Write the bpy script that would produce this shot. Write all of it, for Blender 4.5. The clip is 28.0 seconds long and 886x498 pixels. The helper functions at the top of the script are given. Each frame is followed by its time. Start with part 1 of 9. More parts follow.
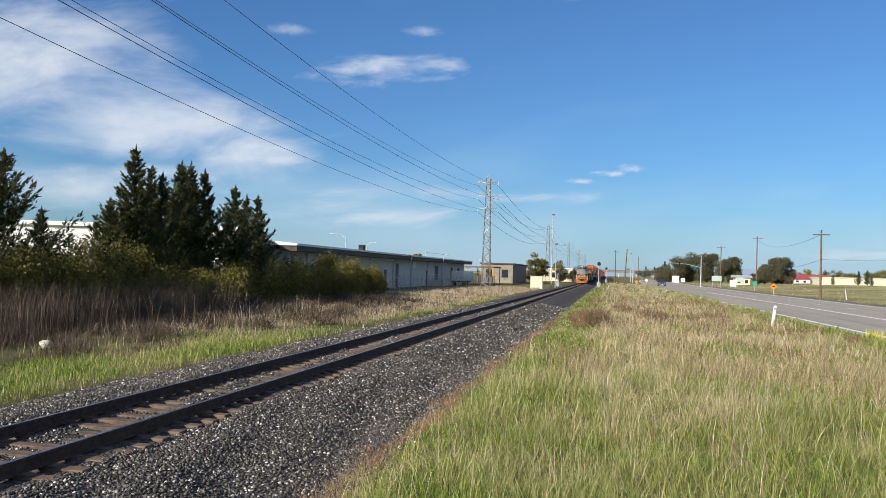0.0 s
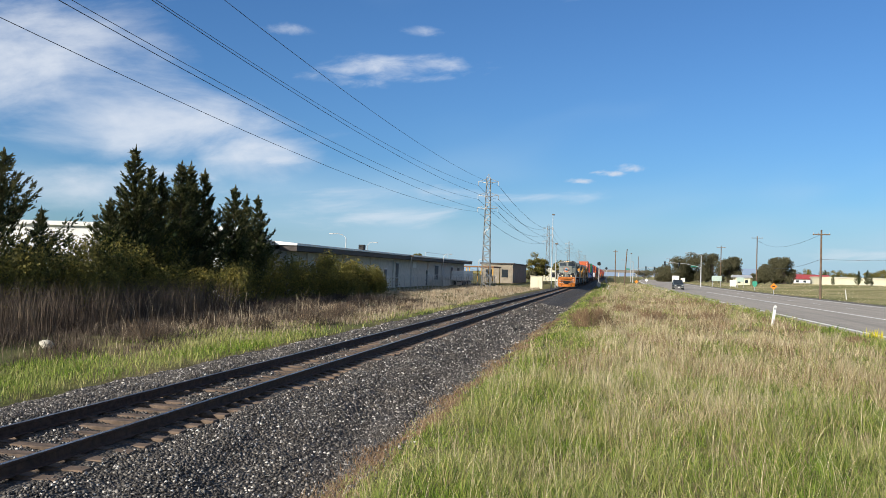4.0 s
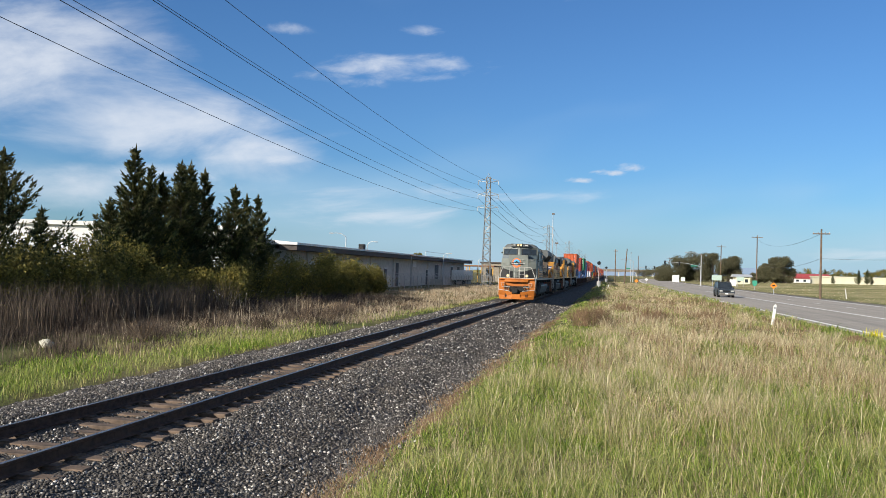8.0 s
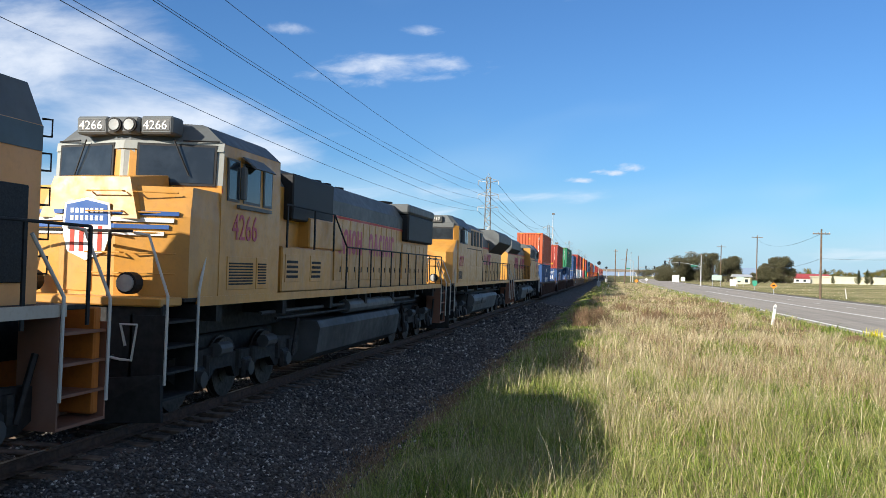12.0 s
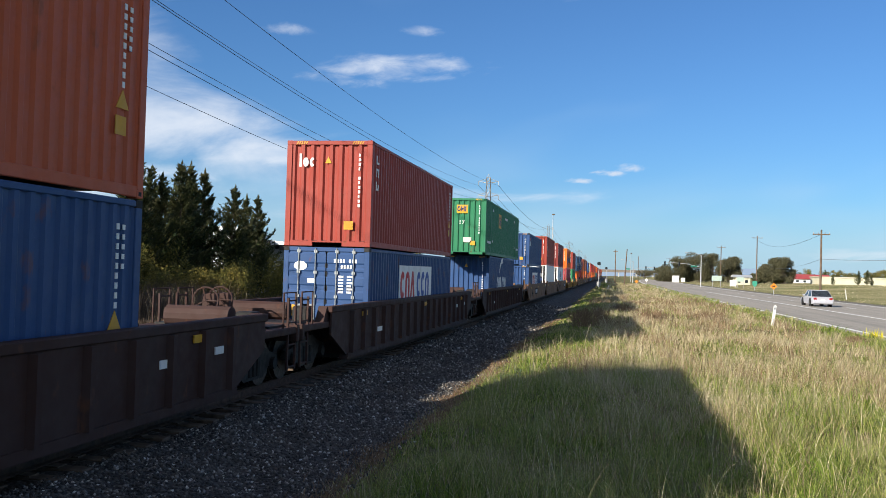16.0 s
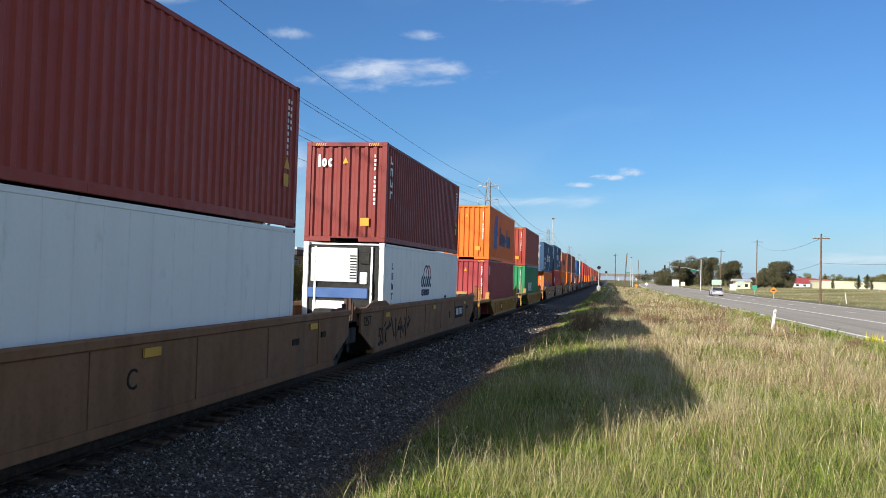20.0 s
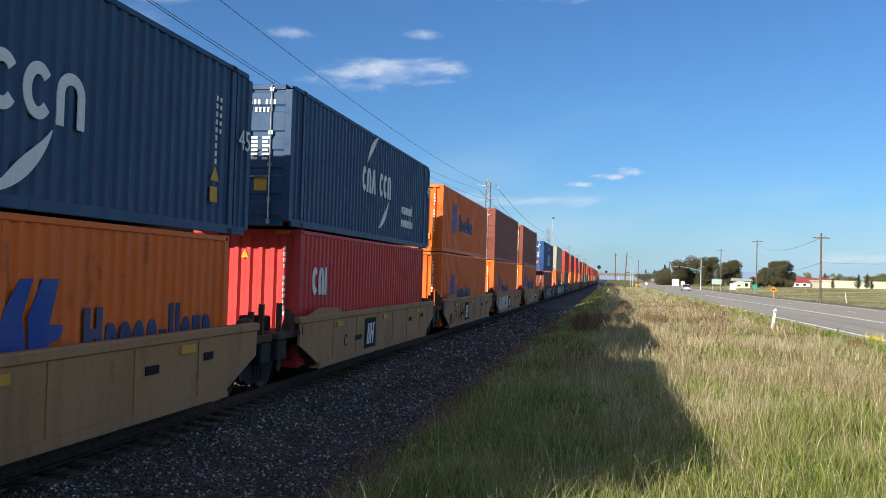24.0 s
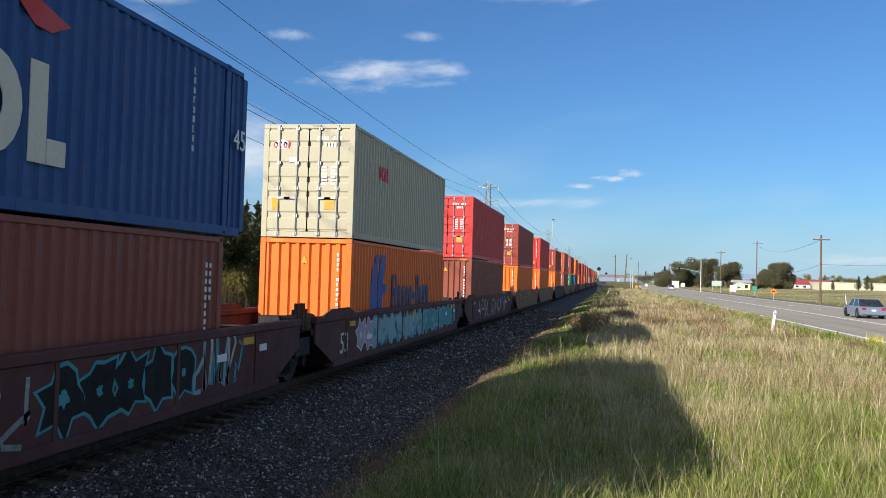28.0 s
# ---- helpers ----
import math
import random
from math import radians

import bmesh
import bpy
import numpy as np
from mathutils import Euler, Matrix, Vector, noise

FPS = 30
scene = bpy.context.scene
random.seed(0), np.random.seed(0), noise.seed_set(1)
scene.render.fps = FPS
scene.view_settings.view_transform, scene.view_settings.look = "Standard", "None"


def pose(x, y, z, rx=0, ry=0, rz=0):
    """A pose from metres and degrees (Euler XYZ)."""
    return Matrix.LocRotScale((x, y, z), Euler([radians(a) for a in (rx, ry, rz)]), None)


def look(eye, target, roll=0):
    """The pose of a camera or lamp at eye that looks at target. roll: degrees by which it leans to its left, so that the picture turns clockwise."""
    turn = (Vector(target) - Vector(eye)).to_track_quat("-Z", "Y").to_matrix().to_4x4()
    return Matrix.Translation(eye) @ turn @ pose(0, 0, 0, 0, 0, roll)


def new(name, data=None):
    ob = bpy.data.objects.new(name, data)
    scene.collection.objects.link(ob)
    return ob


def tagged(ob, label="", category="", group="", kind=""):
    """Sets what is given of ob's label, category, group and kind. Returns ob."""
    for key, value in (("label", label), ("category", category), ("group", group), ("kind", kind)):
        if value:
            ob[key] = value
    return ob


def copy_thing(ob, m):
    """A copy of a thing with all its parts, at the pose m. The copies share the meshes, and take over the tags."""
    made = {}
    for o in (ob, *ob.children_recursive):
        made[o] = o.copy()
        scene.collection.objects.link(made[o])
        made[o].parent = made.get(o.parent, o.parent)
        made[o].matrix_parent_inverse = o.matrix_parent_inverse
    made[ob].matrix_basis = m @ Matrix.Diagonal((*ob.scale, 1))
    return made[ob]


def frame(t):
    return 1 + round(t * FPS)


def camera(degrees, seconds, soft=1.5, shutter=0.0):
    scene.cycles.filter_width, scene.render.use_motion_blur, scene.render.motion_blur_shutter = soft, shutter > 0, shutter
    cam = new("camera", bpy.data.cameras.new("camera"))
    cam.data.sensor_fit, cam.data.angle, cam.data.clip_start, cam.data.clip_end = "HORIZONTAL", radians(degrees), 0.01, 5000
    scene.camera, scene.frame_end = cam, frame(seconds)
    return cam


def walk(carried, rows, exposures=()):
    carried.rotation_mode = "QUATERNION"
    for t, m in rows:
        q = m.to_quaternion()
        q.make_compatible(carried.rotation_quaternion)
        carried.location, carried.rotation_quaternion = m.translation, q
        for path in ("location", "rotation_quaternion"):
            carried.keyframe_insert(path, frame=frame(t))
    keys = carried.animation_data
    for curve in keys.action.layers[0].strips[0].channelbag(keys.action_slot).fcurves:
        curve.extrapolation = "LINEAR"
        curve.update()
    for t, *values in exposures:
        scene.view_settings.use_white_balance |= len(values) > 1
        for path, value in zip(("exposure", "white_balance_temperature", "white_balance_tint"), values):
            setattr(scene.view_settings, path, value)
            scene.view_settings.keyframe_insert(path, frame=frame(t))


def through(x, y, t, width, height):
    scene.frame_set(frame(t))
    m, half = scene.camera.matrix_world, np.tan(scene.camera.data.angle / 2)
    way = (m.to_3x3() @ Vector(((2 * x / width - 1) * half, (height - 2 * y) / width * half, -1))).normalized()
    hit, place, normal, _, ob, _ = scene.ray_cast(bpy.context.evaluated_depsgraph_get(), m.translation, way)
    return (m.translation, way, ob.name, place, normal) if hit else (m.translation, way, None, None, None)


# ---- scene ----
# World: x across the track (camera side positive), y along the track away from the camera, z up.
# The top of the rails is z = 0; the track's centre line is x = TX.
TX = -7.605
EYE = Vector((0.0, 0.0, 2.38))
YAW, ROLL, TILT, FOCAL = 0.18981, 1.653, 0.024684, 1547.94
SPEED = 21.08          # the train's speed in m/s, towards the camera


def aim(lift):
    """The camera's pose; lift is a small upward turn in thousandths."""
    p = TILT + lift / 1000
    way = Vector((-math.sin(YAW) * math.cos(p), math.cos(YAW) * math.cos(p), math.sin(p)))
    return look(EYE, EYE + way * 100, ROLL)


cam = camera(math.degrees(2 * math.atan(784 / FOCAL)), 28.0, soft=0.85)
LIFTS = ((0, 0), (3.5, 0), (5.5, -0.9), (9, -0.9), (10.5, -0.1), (12, -0.9), (15, -0.9), (16, -0.3), (17.5, 0), (18.2, 0.7), (19, 0.85),
         (19.5, 2.1), (20, 4.3), (20.4, 5.2), (21, 4.3), (21.5, 3.9), (24, 3.7), (25, 4.0), (26, 4.6), (27, 5.5), (28, 5.7))
EXPOSED = ((0, 0.52), (9.5, 0.52), (11, 0.55), (11.5, 0.74), (12, 0.78), (15, 0.72), (17, 0.60), (18, 0.66), (21, 0.66), (24, 0.64), (27, 0.62), (28, 0.60))
walk(cam, [(t, aim(a)) for t, a in LIFTS], EXPOSED)

# ---- light ----
SUN_WAY = Vector((1.0, 1.34, -0.725)).normalized()      # the way in which sunlight travels
world = bpy.data.worlds.new("sky")
scene.world = world
world.use_nodes = True
sun = new("sun", bpy.data.lights.new("sun", "SUN"))
sun.data.energy, sun.data.angle, sun.data.color = 5.0, radians(0.53), (1.0, 0.93, 0.82)
sun.matrix_world = look((-60, -40, 60), Vector((-60, -40, 60)) + SUN_WAY)


def build_sky():
    nt = world.node_tree
    n, l = nt.nodes, nt.links
    n.clear()
    out = n.new("ShaderNodeOutputWorld")
    bg = n.new("ShaderNodeBackground")
    sky = n.new("ShaderNodeTexSky")
    sky.sky_type, sky.sun_disc = "NISHITA", False
    sky.sun_elevation = math.asin(-SUN_WAY.z)
    sky.sun_rotation = math.atan2(-SUN_WAY.x, -SUN_WAY.y)
    sky.altitude, sky.air_density, sky.dust_density, sky.ozone_density = 50, 1.0, 0.6, 2.2
    tc = n.new("ShaderNodeTexCoord")

    def math_node(op, a, b=None, c=None):
        m = n.new("ShaderNodeMath")
        m.operation = op
        for i, v in enumerate((a, b, c)):
            if v is None:
                continue
            if isinstance(v, (int, float)):
                m.inputs[i].default_value = v
            else:
                l.new(v, m.inputs[i])
        return m.outputs[0]

    sep = n.new("ShaderNodeSeparateXYZ")
    l.new(tc.outputs["Generated"], sep.inputs[0])
    dx, dy, dz = sep.outputs
    # the sky's own plane: azimuth from the track's line, and height
    az = math_node("ARCTAN2", dx, dy)
    el = math_node("ARCSINE", dz)

    def cloud(scale, stretch, detail, lo, hi, spots, seed):
        """Wispy cover between the noise levels lo and hi, gathered round spots of (azimuth, height, half width, half height, strength)."""
        co = n.new("ShaderNodeCombineXYZ")
        l.new(math_node("MULTIPLY", az, scale), co.inputs[0])
        l.new(math_node("MULTIPLY", math_node("MULTIPLY_ADD", az, -0.10, el), scale * stretch), co.inputs[1])
        co.inputs[2].default_value = seed
        no = n.new("ShaderNodeTexNoise")
        no.inputs["Scale"].default_value, no.inputs["Detail"].default_value = 1.0, detail
        no.inputs["Roughness"].default_value, no.inputs["Distortion"].default_value = 0.58, 0.35
        l.new(co.outputs[0], no.inputs["Vector"])
        total = None
        for a, e, wa, we, k in spots:
            u = math_node("DIVIDE", math_node("SUBTRACT", az, a), wa)
            v = math_node("DIVIDE", math_node("SUBTRACT", el, e), we)
            r = math_node("ADD", math_node("MULTIPLY", u, u), math_node("MULTIPLY", v, v))
            g = math_node("MULTIPLY", math_node("POWER", 2.718, math_node("MULTIPLY", r, -1.0)), k)
            total = g if total is None else math_node("MAXIMUM", total, g)
        lift = math_node("ADD", no.outputs[0], math_node("MULTIPLY", math_node("SUBTRACT", total, 1.0), 0.55))
        mr = n.new("ShaderNodeMapRange")
        mr.interpolation_type = "SMOOTHSTEP"
        mr.inputs[1].default_value, mr.inputs[2].default_value = lo, hi
        l.new(lift, mr.inputs[0])
        return mr.outputs[0]

    covers = CLOUDS(cloud)
    mix = sky.outputs[0]
    tint = n.new("ShaderNodeMix")
    tint.data_type, tint.blend_type = "RGBA", "MULTIPLY"
    tint.inputs[0].default_value = 1.0
    l.new(mix, tint.inputs[6])
    tint.inputs[7].default_value = SKY_TINT
    mix = tint.outputs[2]
    for cover, colour, k in covers:
        m = n.new("ShaderNodeMix")
        m.data_type = "RGBA"
        l.new(math_node("MULTIPLY", cover, k), m.inputs[0])
        l.new(mix, m.inputs[6])
        m.inputs[7].default_value = colour
        mix = m.outputs[2]
    l.new(mix, bg.inputs[0])
    bg.inputs[1].default_value = SKY_STRENGTH
    l.new(bg.outputs[0], out.inputs[0])


SKY_TINT = (0.50, 0.83, 1.22, 1)
SKY_STRENGTH = 0.067


def CLOUDS(cloud):
    white, haze = (8.2, 8.7, 9.5, 1), (5.0, 7.0, 8.9, 1)
    # haze low down; a high sheet over the yard, a wisp, a small puff, thin bands
    # first cover: unseen cloud behind and overhead, added for brighter, whiter fill light
    return ((cloud(2.2, 1.6, 6, 0.28, 0.72, tuple((a, e, 0.75, 0.5, 1.25) for a, e in ((-2.6, 0.5), (-1.7, 0.6), (1.5, 0.55), (2.5, 0.5), (0.2, 1.25), (-0.9, 1.2), (3.1, 0.9), (-3.1, 0.9))), 9.4), (7.4, 7.5, 7.6, 1), 0.78),
            (cloud(3.0, 3.0, 2, 0.05, 0.75, tuple((a, 0.0, 0.5, 0.10, 1.15) for a in (-0.9, -0.3, 0.3, 0.9)), 5.5), haze, 0.80),
            (cloud(5.5, 2.6, 12, 0.24, 0.76, ((-0.68, 0.20, 0.26, 0.095, 1.18), (-0.52, 0.150, 0.22, 0.065, 1.14), (-0.42, 0.125, 0.13, 0.040, 1.08), (-0.60, 0.080, 0.24, 0.035, 1.08), (-0.55, 0.292, 0.08, 0.016, 1.06), (-0.72, 0.262, 0.10, 0.02, 1.0)), 1.3), white, 0.90),
            (cloud(20.0, 2.6, 12, 0.28, 0.92, ((-0.255, 0.226, 0.115, 0.020, 1.20), (-0.205, 0.232, 0.07, 0.014, 1.16), (-0.32, 0.210, 0.09, 0.012, 1.0), (-0.36, 0.262, 0.05, 0.010, 0.96), (-0.22, 0.268, 0.045, 0.009, 0.94), (-0.41, 0.118, 0.10, 0.010, 1.16), (-0.50, 0.098, 0.09, 0.014, 1.1)), 4.1), white, 0.80),
            (cloud(38.0, 2.6, 9, 0.32, 0.80, ((0.022, 0.1200, 0.026, 0.0075, 1.30), (-0.002, 0.1140, 0.030, 0.0055, 1.16), (-0.038, 0.1050, 0.030, 0.0050, 1.08)), 7.7), (7.8, 8.1, 8.8, 1), 0.88),
            (cloud(9.0, 5.0, 9, 0.36, 0.80, ((-0.26, 0.062, 0.20, 0.026, 1.25), (-0.20, 0.085, 0.35, 0.016, 1.1), (0.30, 0.03, 0.3, 0.016, 1.0), (0.15, 0.325, 0.32, 0.030, 1.14), (-0.05, 0.315, 0.25, 0.02, 1.0)), 2.9), white, 0.6))


build_sky()
# ---- materials ----
MATS = {}


class Nodes:
    """A small help to wire one material."""

    def __init__(self, name):
        self.m = bpy.data.materials.new(name)
        self.m.use_nodes = True
        self.t = self.m.node_tree
        self.b = self.t.nodes["Principled BSDF"]
        self.tc = self.t.nodes.new("ShaderNodeTexCoord")

    def put(self, value, socket):
        if isinstance(value, (int, float)):
            socket.default_value = value
        elif isinstance(value, tuple):
            socket.default_value = value if len(value) == 4 or socket.type == "VECTOR" else (*value, 1)
        else:
            self.t.links.new(value, socket)

    def noise(self, scale, detail=4, stretch=(1, 1, 1), rough=0.55, space="Object"):
        mp = self.t.nodes.new("ShaderNodeMapping")
        mp.inputs["Scale"].default_value = stretch
        self.t.links.new(self.tc.outputs[space], mp.inputs[0])
        no = self.t.nodes.new("ShaderNodeTexNoise")
        no.inputs["Scale"].default_value, no.inputs["Detail"].default_value = scale, detail
        no.inputs["Roughness"].default_value = rough
        self.t.links.new(mp.outputs[0], no.inputs["Vector"])
        return no.outputs[0]

    def cells(self, scale, space="Object", out="Color"):
        v = self.t.nodes.new("ShaderNodeTexVoronoi")
        v.inputs["Scale"].default_value = scale
        self.t.links.new(self.tc.outputs[space], v.inputs["Vector"])
        return v.outputs[out]

    def ramp(self, fac, lo, hi, a=0.0, b=1.0):
        r = self.t.nodes.new("ShaderNodeMapRange")
        for i, v in ((1, lo), (2, hi), (3, a), (4, b)):
            r.inputs[i].default_value = v
        self.put(fac, r.inputs[0])
        return r.outputs[0]

    def colours(self, fac, stops):
        r = self.t.nodes.new("ShaderNodeValToRGB")
        e = r.color_ramp.elements
        while len(e) < len(stops):
            e.new(0.5)
        for el, (p, c) in zip(e, stops):
            el.position, el.color = p, (*c, 1)
        self.put(fac, r.inputs[0])
        return r.outputs[0]

    def mix(self, fac, a, b, blend="MIX"):
        m = self.t.nodes.new("ShaderNodeMix")
        m.data_type, m.blend_type = "RGBA", blend
        self.put(fac, m.inputs[0])
        self.put(a, m.inputs[6])
        self.put(b, m.inputs[7])
        return m.outputs[2]

    def math(self, op, a, b=0.0):
        m = self.t.nodes.new("ShaderNodeMath")
        m.operation = op
        self.put(a, m.inputs[0])
        self.put(b, m.inputs[1])
        return m.outputs[0]

    def island(self):
        return self.t.nodes.new("ShaderNodeNewGeometry").outputs["Random Per Island"]

    def bump(self, height, strength=0.3, dist=0.01):
        bp = self.t.nodes.new("ShaderNodeBump")
        bp.inputs["Strength"].default_value, bp.inputs["Distance"].default_value = strength, dist
        self.put(height, bp.inputs["Height"])
        self.t.links.new(bp.outputs[0], self.b.inputs["Normal"])

    def done(self, colour, rough=0.6, metal=0.0, spec=0.5):
        self.put(colour, self.b.inputs["Base Color"])
        self.put(rough, self.b.inputs["Roughness"])
        self.put(metal, self.b.inputs["Metallic"])
        self.b.inputs["Specular IOR Level"].default_value = spec
        return self.m


def paint(name, colour, rough=0.45, dirt=0.35, dirt_colour=(0.10, 0.075, 0.055), rust=0.0, metal=0.0, streak=True, fade=0.15, gloss=0.22):
    """Weathered paint on steel: faded patches, streaks of grime and some rust."""
    if name in MATS:
        return MATS[name]
    k = Nodes(name)
    pale = tuple(min(1, c * (1 - fade) + 0.5 * fade) for c in colour)
    c = k.mix(k.ramp(k.noise(0.7, 3), 0.35, 0.7), colour, pale)
    g = k.ramp(k.noise(1.6, 6, (1, 1.4, 0.22) if streak else (1, 1, 1)), 0.48, 0.78, 0, dirt)
    c = k.mix(g, c, dirt_colour)
    g2 = k.ramp(k.noise(14, 5), 0.5, 0.8, 0, dirt * 0.6)
    c = k.mix(g2, c, dirt_colour)
    if rust:
        c = k.mix(k.ramp(k.noise(3.1, 8, (1, 1, 0.6)), 0.62, 0.72, 0, rust), c, (0.16, 0.06, 0.025))
    k.bump(k.noise(6, 4), 0.12, 0.01)
    MATS[name] = k.done(c, k.ramp(k.noise(5, 4), 0.3, 0.7, rough, rough + 0.22), metal, gloss)
    return MATS[name]


def plain(name, colour, rough=0.5, metal=0.0, vary=0.15, scale=6, bump=0.1):
    if name in MATS:
        return MATS[name]
    k = Nodes(name)
    dark = tuple(c * (1 - vary * 2) for c in colour)
    c = k.mix(k.ramp(k.noise(scale, 5), 0.35, 0.7), colour, dark)
    k.bump(k.noise(scale * 6, 4), bump, 0.004)
    MATS[name] = k.done(c, k.ramp(k.noise(scale * 2, 3), 0.3, 0.7, max(0.05, rough - 0.08), min(1, rough + 0.1)), metal)
    return MATS[name]


def glass(name, colour=(0.02, 0.025, 0.03), rough=0.06):
    if name in MATS:
        return MATS[name]
    k = Nodes(name)
    c = k.mix(k.ramp(k.noise(3, 4), 0.4, 0.7, 0, 0.6), colour, tuple(c * 2.2 for c in colour))
    MATS[name] = k.done(c, k.ramp(k.noise(4, 3), 0.3, 0.7, rough, rough + 0.08), 0.0, 0.5)
    return MATS[name]


def glow(name, colour, strength):
    if name in MATS:
        return MATS[name]
    k = Nodes(name)
    k.b.inputs["Emission Color"].default_value = (*colour, 1)
    k.b.inputs["Emission Strength"].default_value = strength
    MATS[name] = k.done(colour, 0.3)
    return MATS[name]


def leafy(name, stops, rough=0.6, through=0.3):
    """Blades and leaves: each its own tone, some light through them."""
    if name in MATS:
        return MATS[name]
    k = Nodes(name)
    c = k.colours(k.island(), stops)
    c = k.mix(k.ramp(k.noise(0.35, 4), 0.4, 0.65, 0, 0.55), c, tuple(v * 0.8 for v in stops[-1][1]))
    k.b.inputs["Transmission Weight"].default_value = 0.0
    m = k.done(c, rough, 0, 0.25)
    tr = k.t.nodes.new("ShaderNodeBsdfTranslucent")
    k.put(c, tr.inputs[0])
    ms = k.t.nodes.new("ShaderNodeMixShader")
    ms.inputs[0].default_value = through
    out = k.t.nodes["Material Output"]
    k.t.links.new(k.b.outputs[0], ms.inputs[1])
    k.t.links.new(tr.outputs[0], ms.inputs[2])
    k.t.links.new(ms.outputs[0], out.inputs[0])
    MATS[name] = m
    return m


def ground_mat():
    k = Nodes("meadow soil")
    n1, n2, n3 = k.noise(0.12, 5), k.noise(0.9, 6), k.noise(12, 6)
    green, straw, soil = (0.065, 0.10, 0.022), (0.24, 0.20, 0.095), (0.10, 0.075, 0.042)
    c = k.mix(k.ramp(n1, 0.34, 0.58), green, straw)
    c = k.mix(k.ramp(n2, 0.5, 0.75, 0, 0.7), c, soil)
    c = k.mix(k.ramp(n3, 0.4, 0.75, 0, 0.5), c, (0.05, 0.055, 0.02))
    across = k.t.nodes.new("ShaderNodeSeparateXYZ")
    k.put(k.tc.outputs["Object"], across.inputs[0])
    field = k.colours(k.noise(0.06, 5), ((0.38, (0.16, 0.165, 0.055)), (0.62, (0.34, 0.29, 0.15))))
    c = k.mix(k.ramp(across.outputs[0], 26.5, 29.0), c, field)
    k.bump(n3, 0.8, 0.06)
    return k.done(c, 0.95, 0, 0.1)


def gravel_mat(name, stops, scale, bump=0.9):
    k = Nodes(name)
    v = k.cells(scale)
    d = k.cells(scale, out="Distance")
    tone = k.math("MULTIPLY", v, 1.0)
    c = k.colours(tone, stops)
    # shade in the gaps between stones, put into the colour at cell rims
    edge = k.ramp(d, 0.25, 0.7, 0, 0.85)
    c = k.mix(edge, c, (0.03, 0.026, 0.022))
    c = k.mix(k.ramp(k.noise(0.5, 5), 0.45, 0.7, 0, 0.45), c, (0.11, 0.085, 0.06))
    k.bump(k.math("SUBTRACT", 1.0, d), bump, 0.04)
    return k.done(c, 0.85, 0, 0.3)


def stone_mat():
    k = Nodes("ballast stone")
    c = k.colours(k.island(), ((0.0, (0.026, 0.023, 0.021)), (0.5, (0.066, 0.059, 0.052)), (0.82, (0.14, 0.127, 0.112)), (0.94, (0.30, 0.275, 0.245)), (1.0, (0.62, 0.59, 0.54))))
    c = k.mix(k.ramp(k.noise(0.6, 4), 0.5, 0.75, 0, 0.3), c, (0.15, 0.12, 0.085))
    return k.done(c, 0.7, 0, 0.4)


def asphalt_mat():
    k = Nodes("asphalt")
    c = k.colours(k.noise(60, 4), ((0.3, (0.29, 0.262, 0.225)), (0.7, (0.41, 0.372, 0.32))))
    c = k.mix(k.ramp(k.noise(0.9, 4, (1, 0.03, 1)), 0.45, 0.7, 0, 0.5), c, (0.21, 0.197, 0.18))
    c = k.mix(k.ramp(k.noise(0.5, 6), 0.55, 0.75, 0, 0.4), c, (0.48, 0.45, 0.40))
    k.bump(k.noise(90, 3), 0.3, 0.01)
    return k.done(c, 0.95, 0, 0.05)


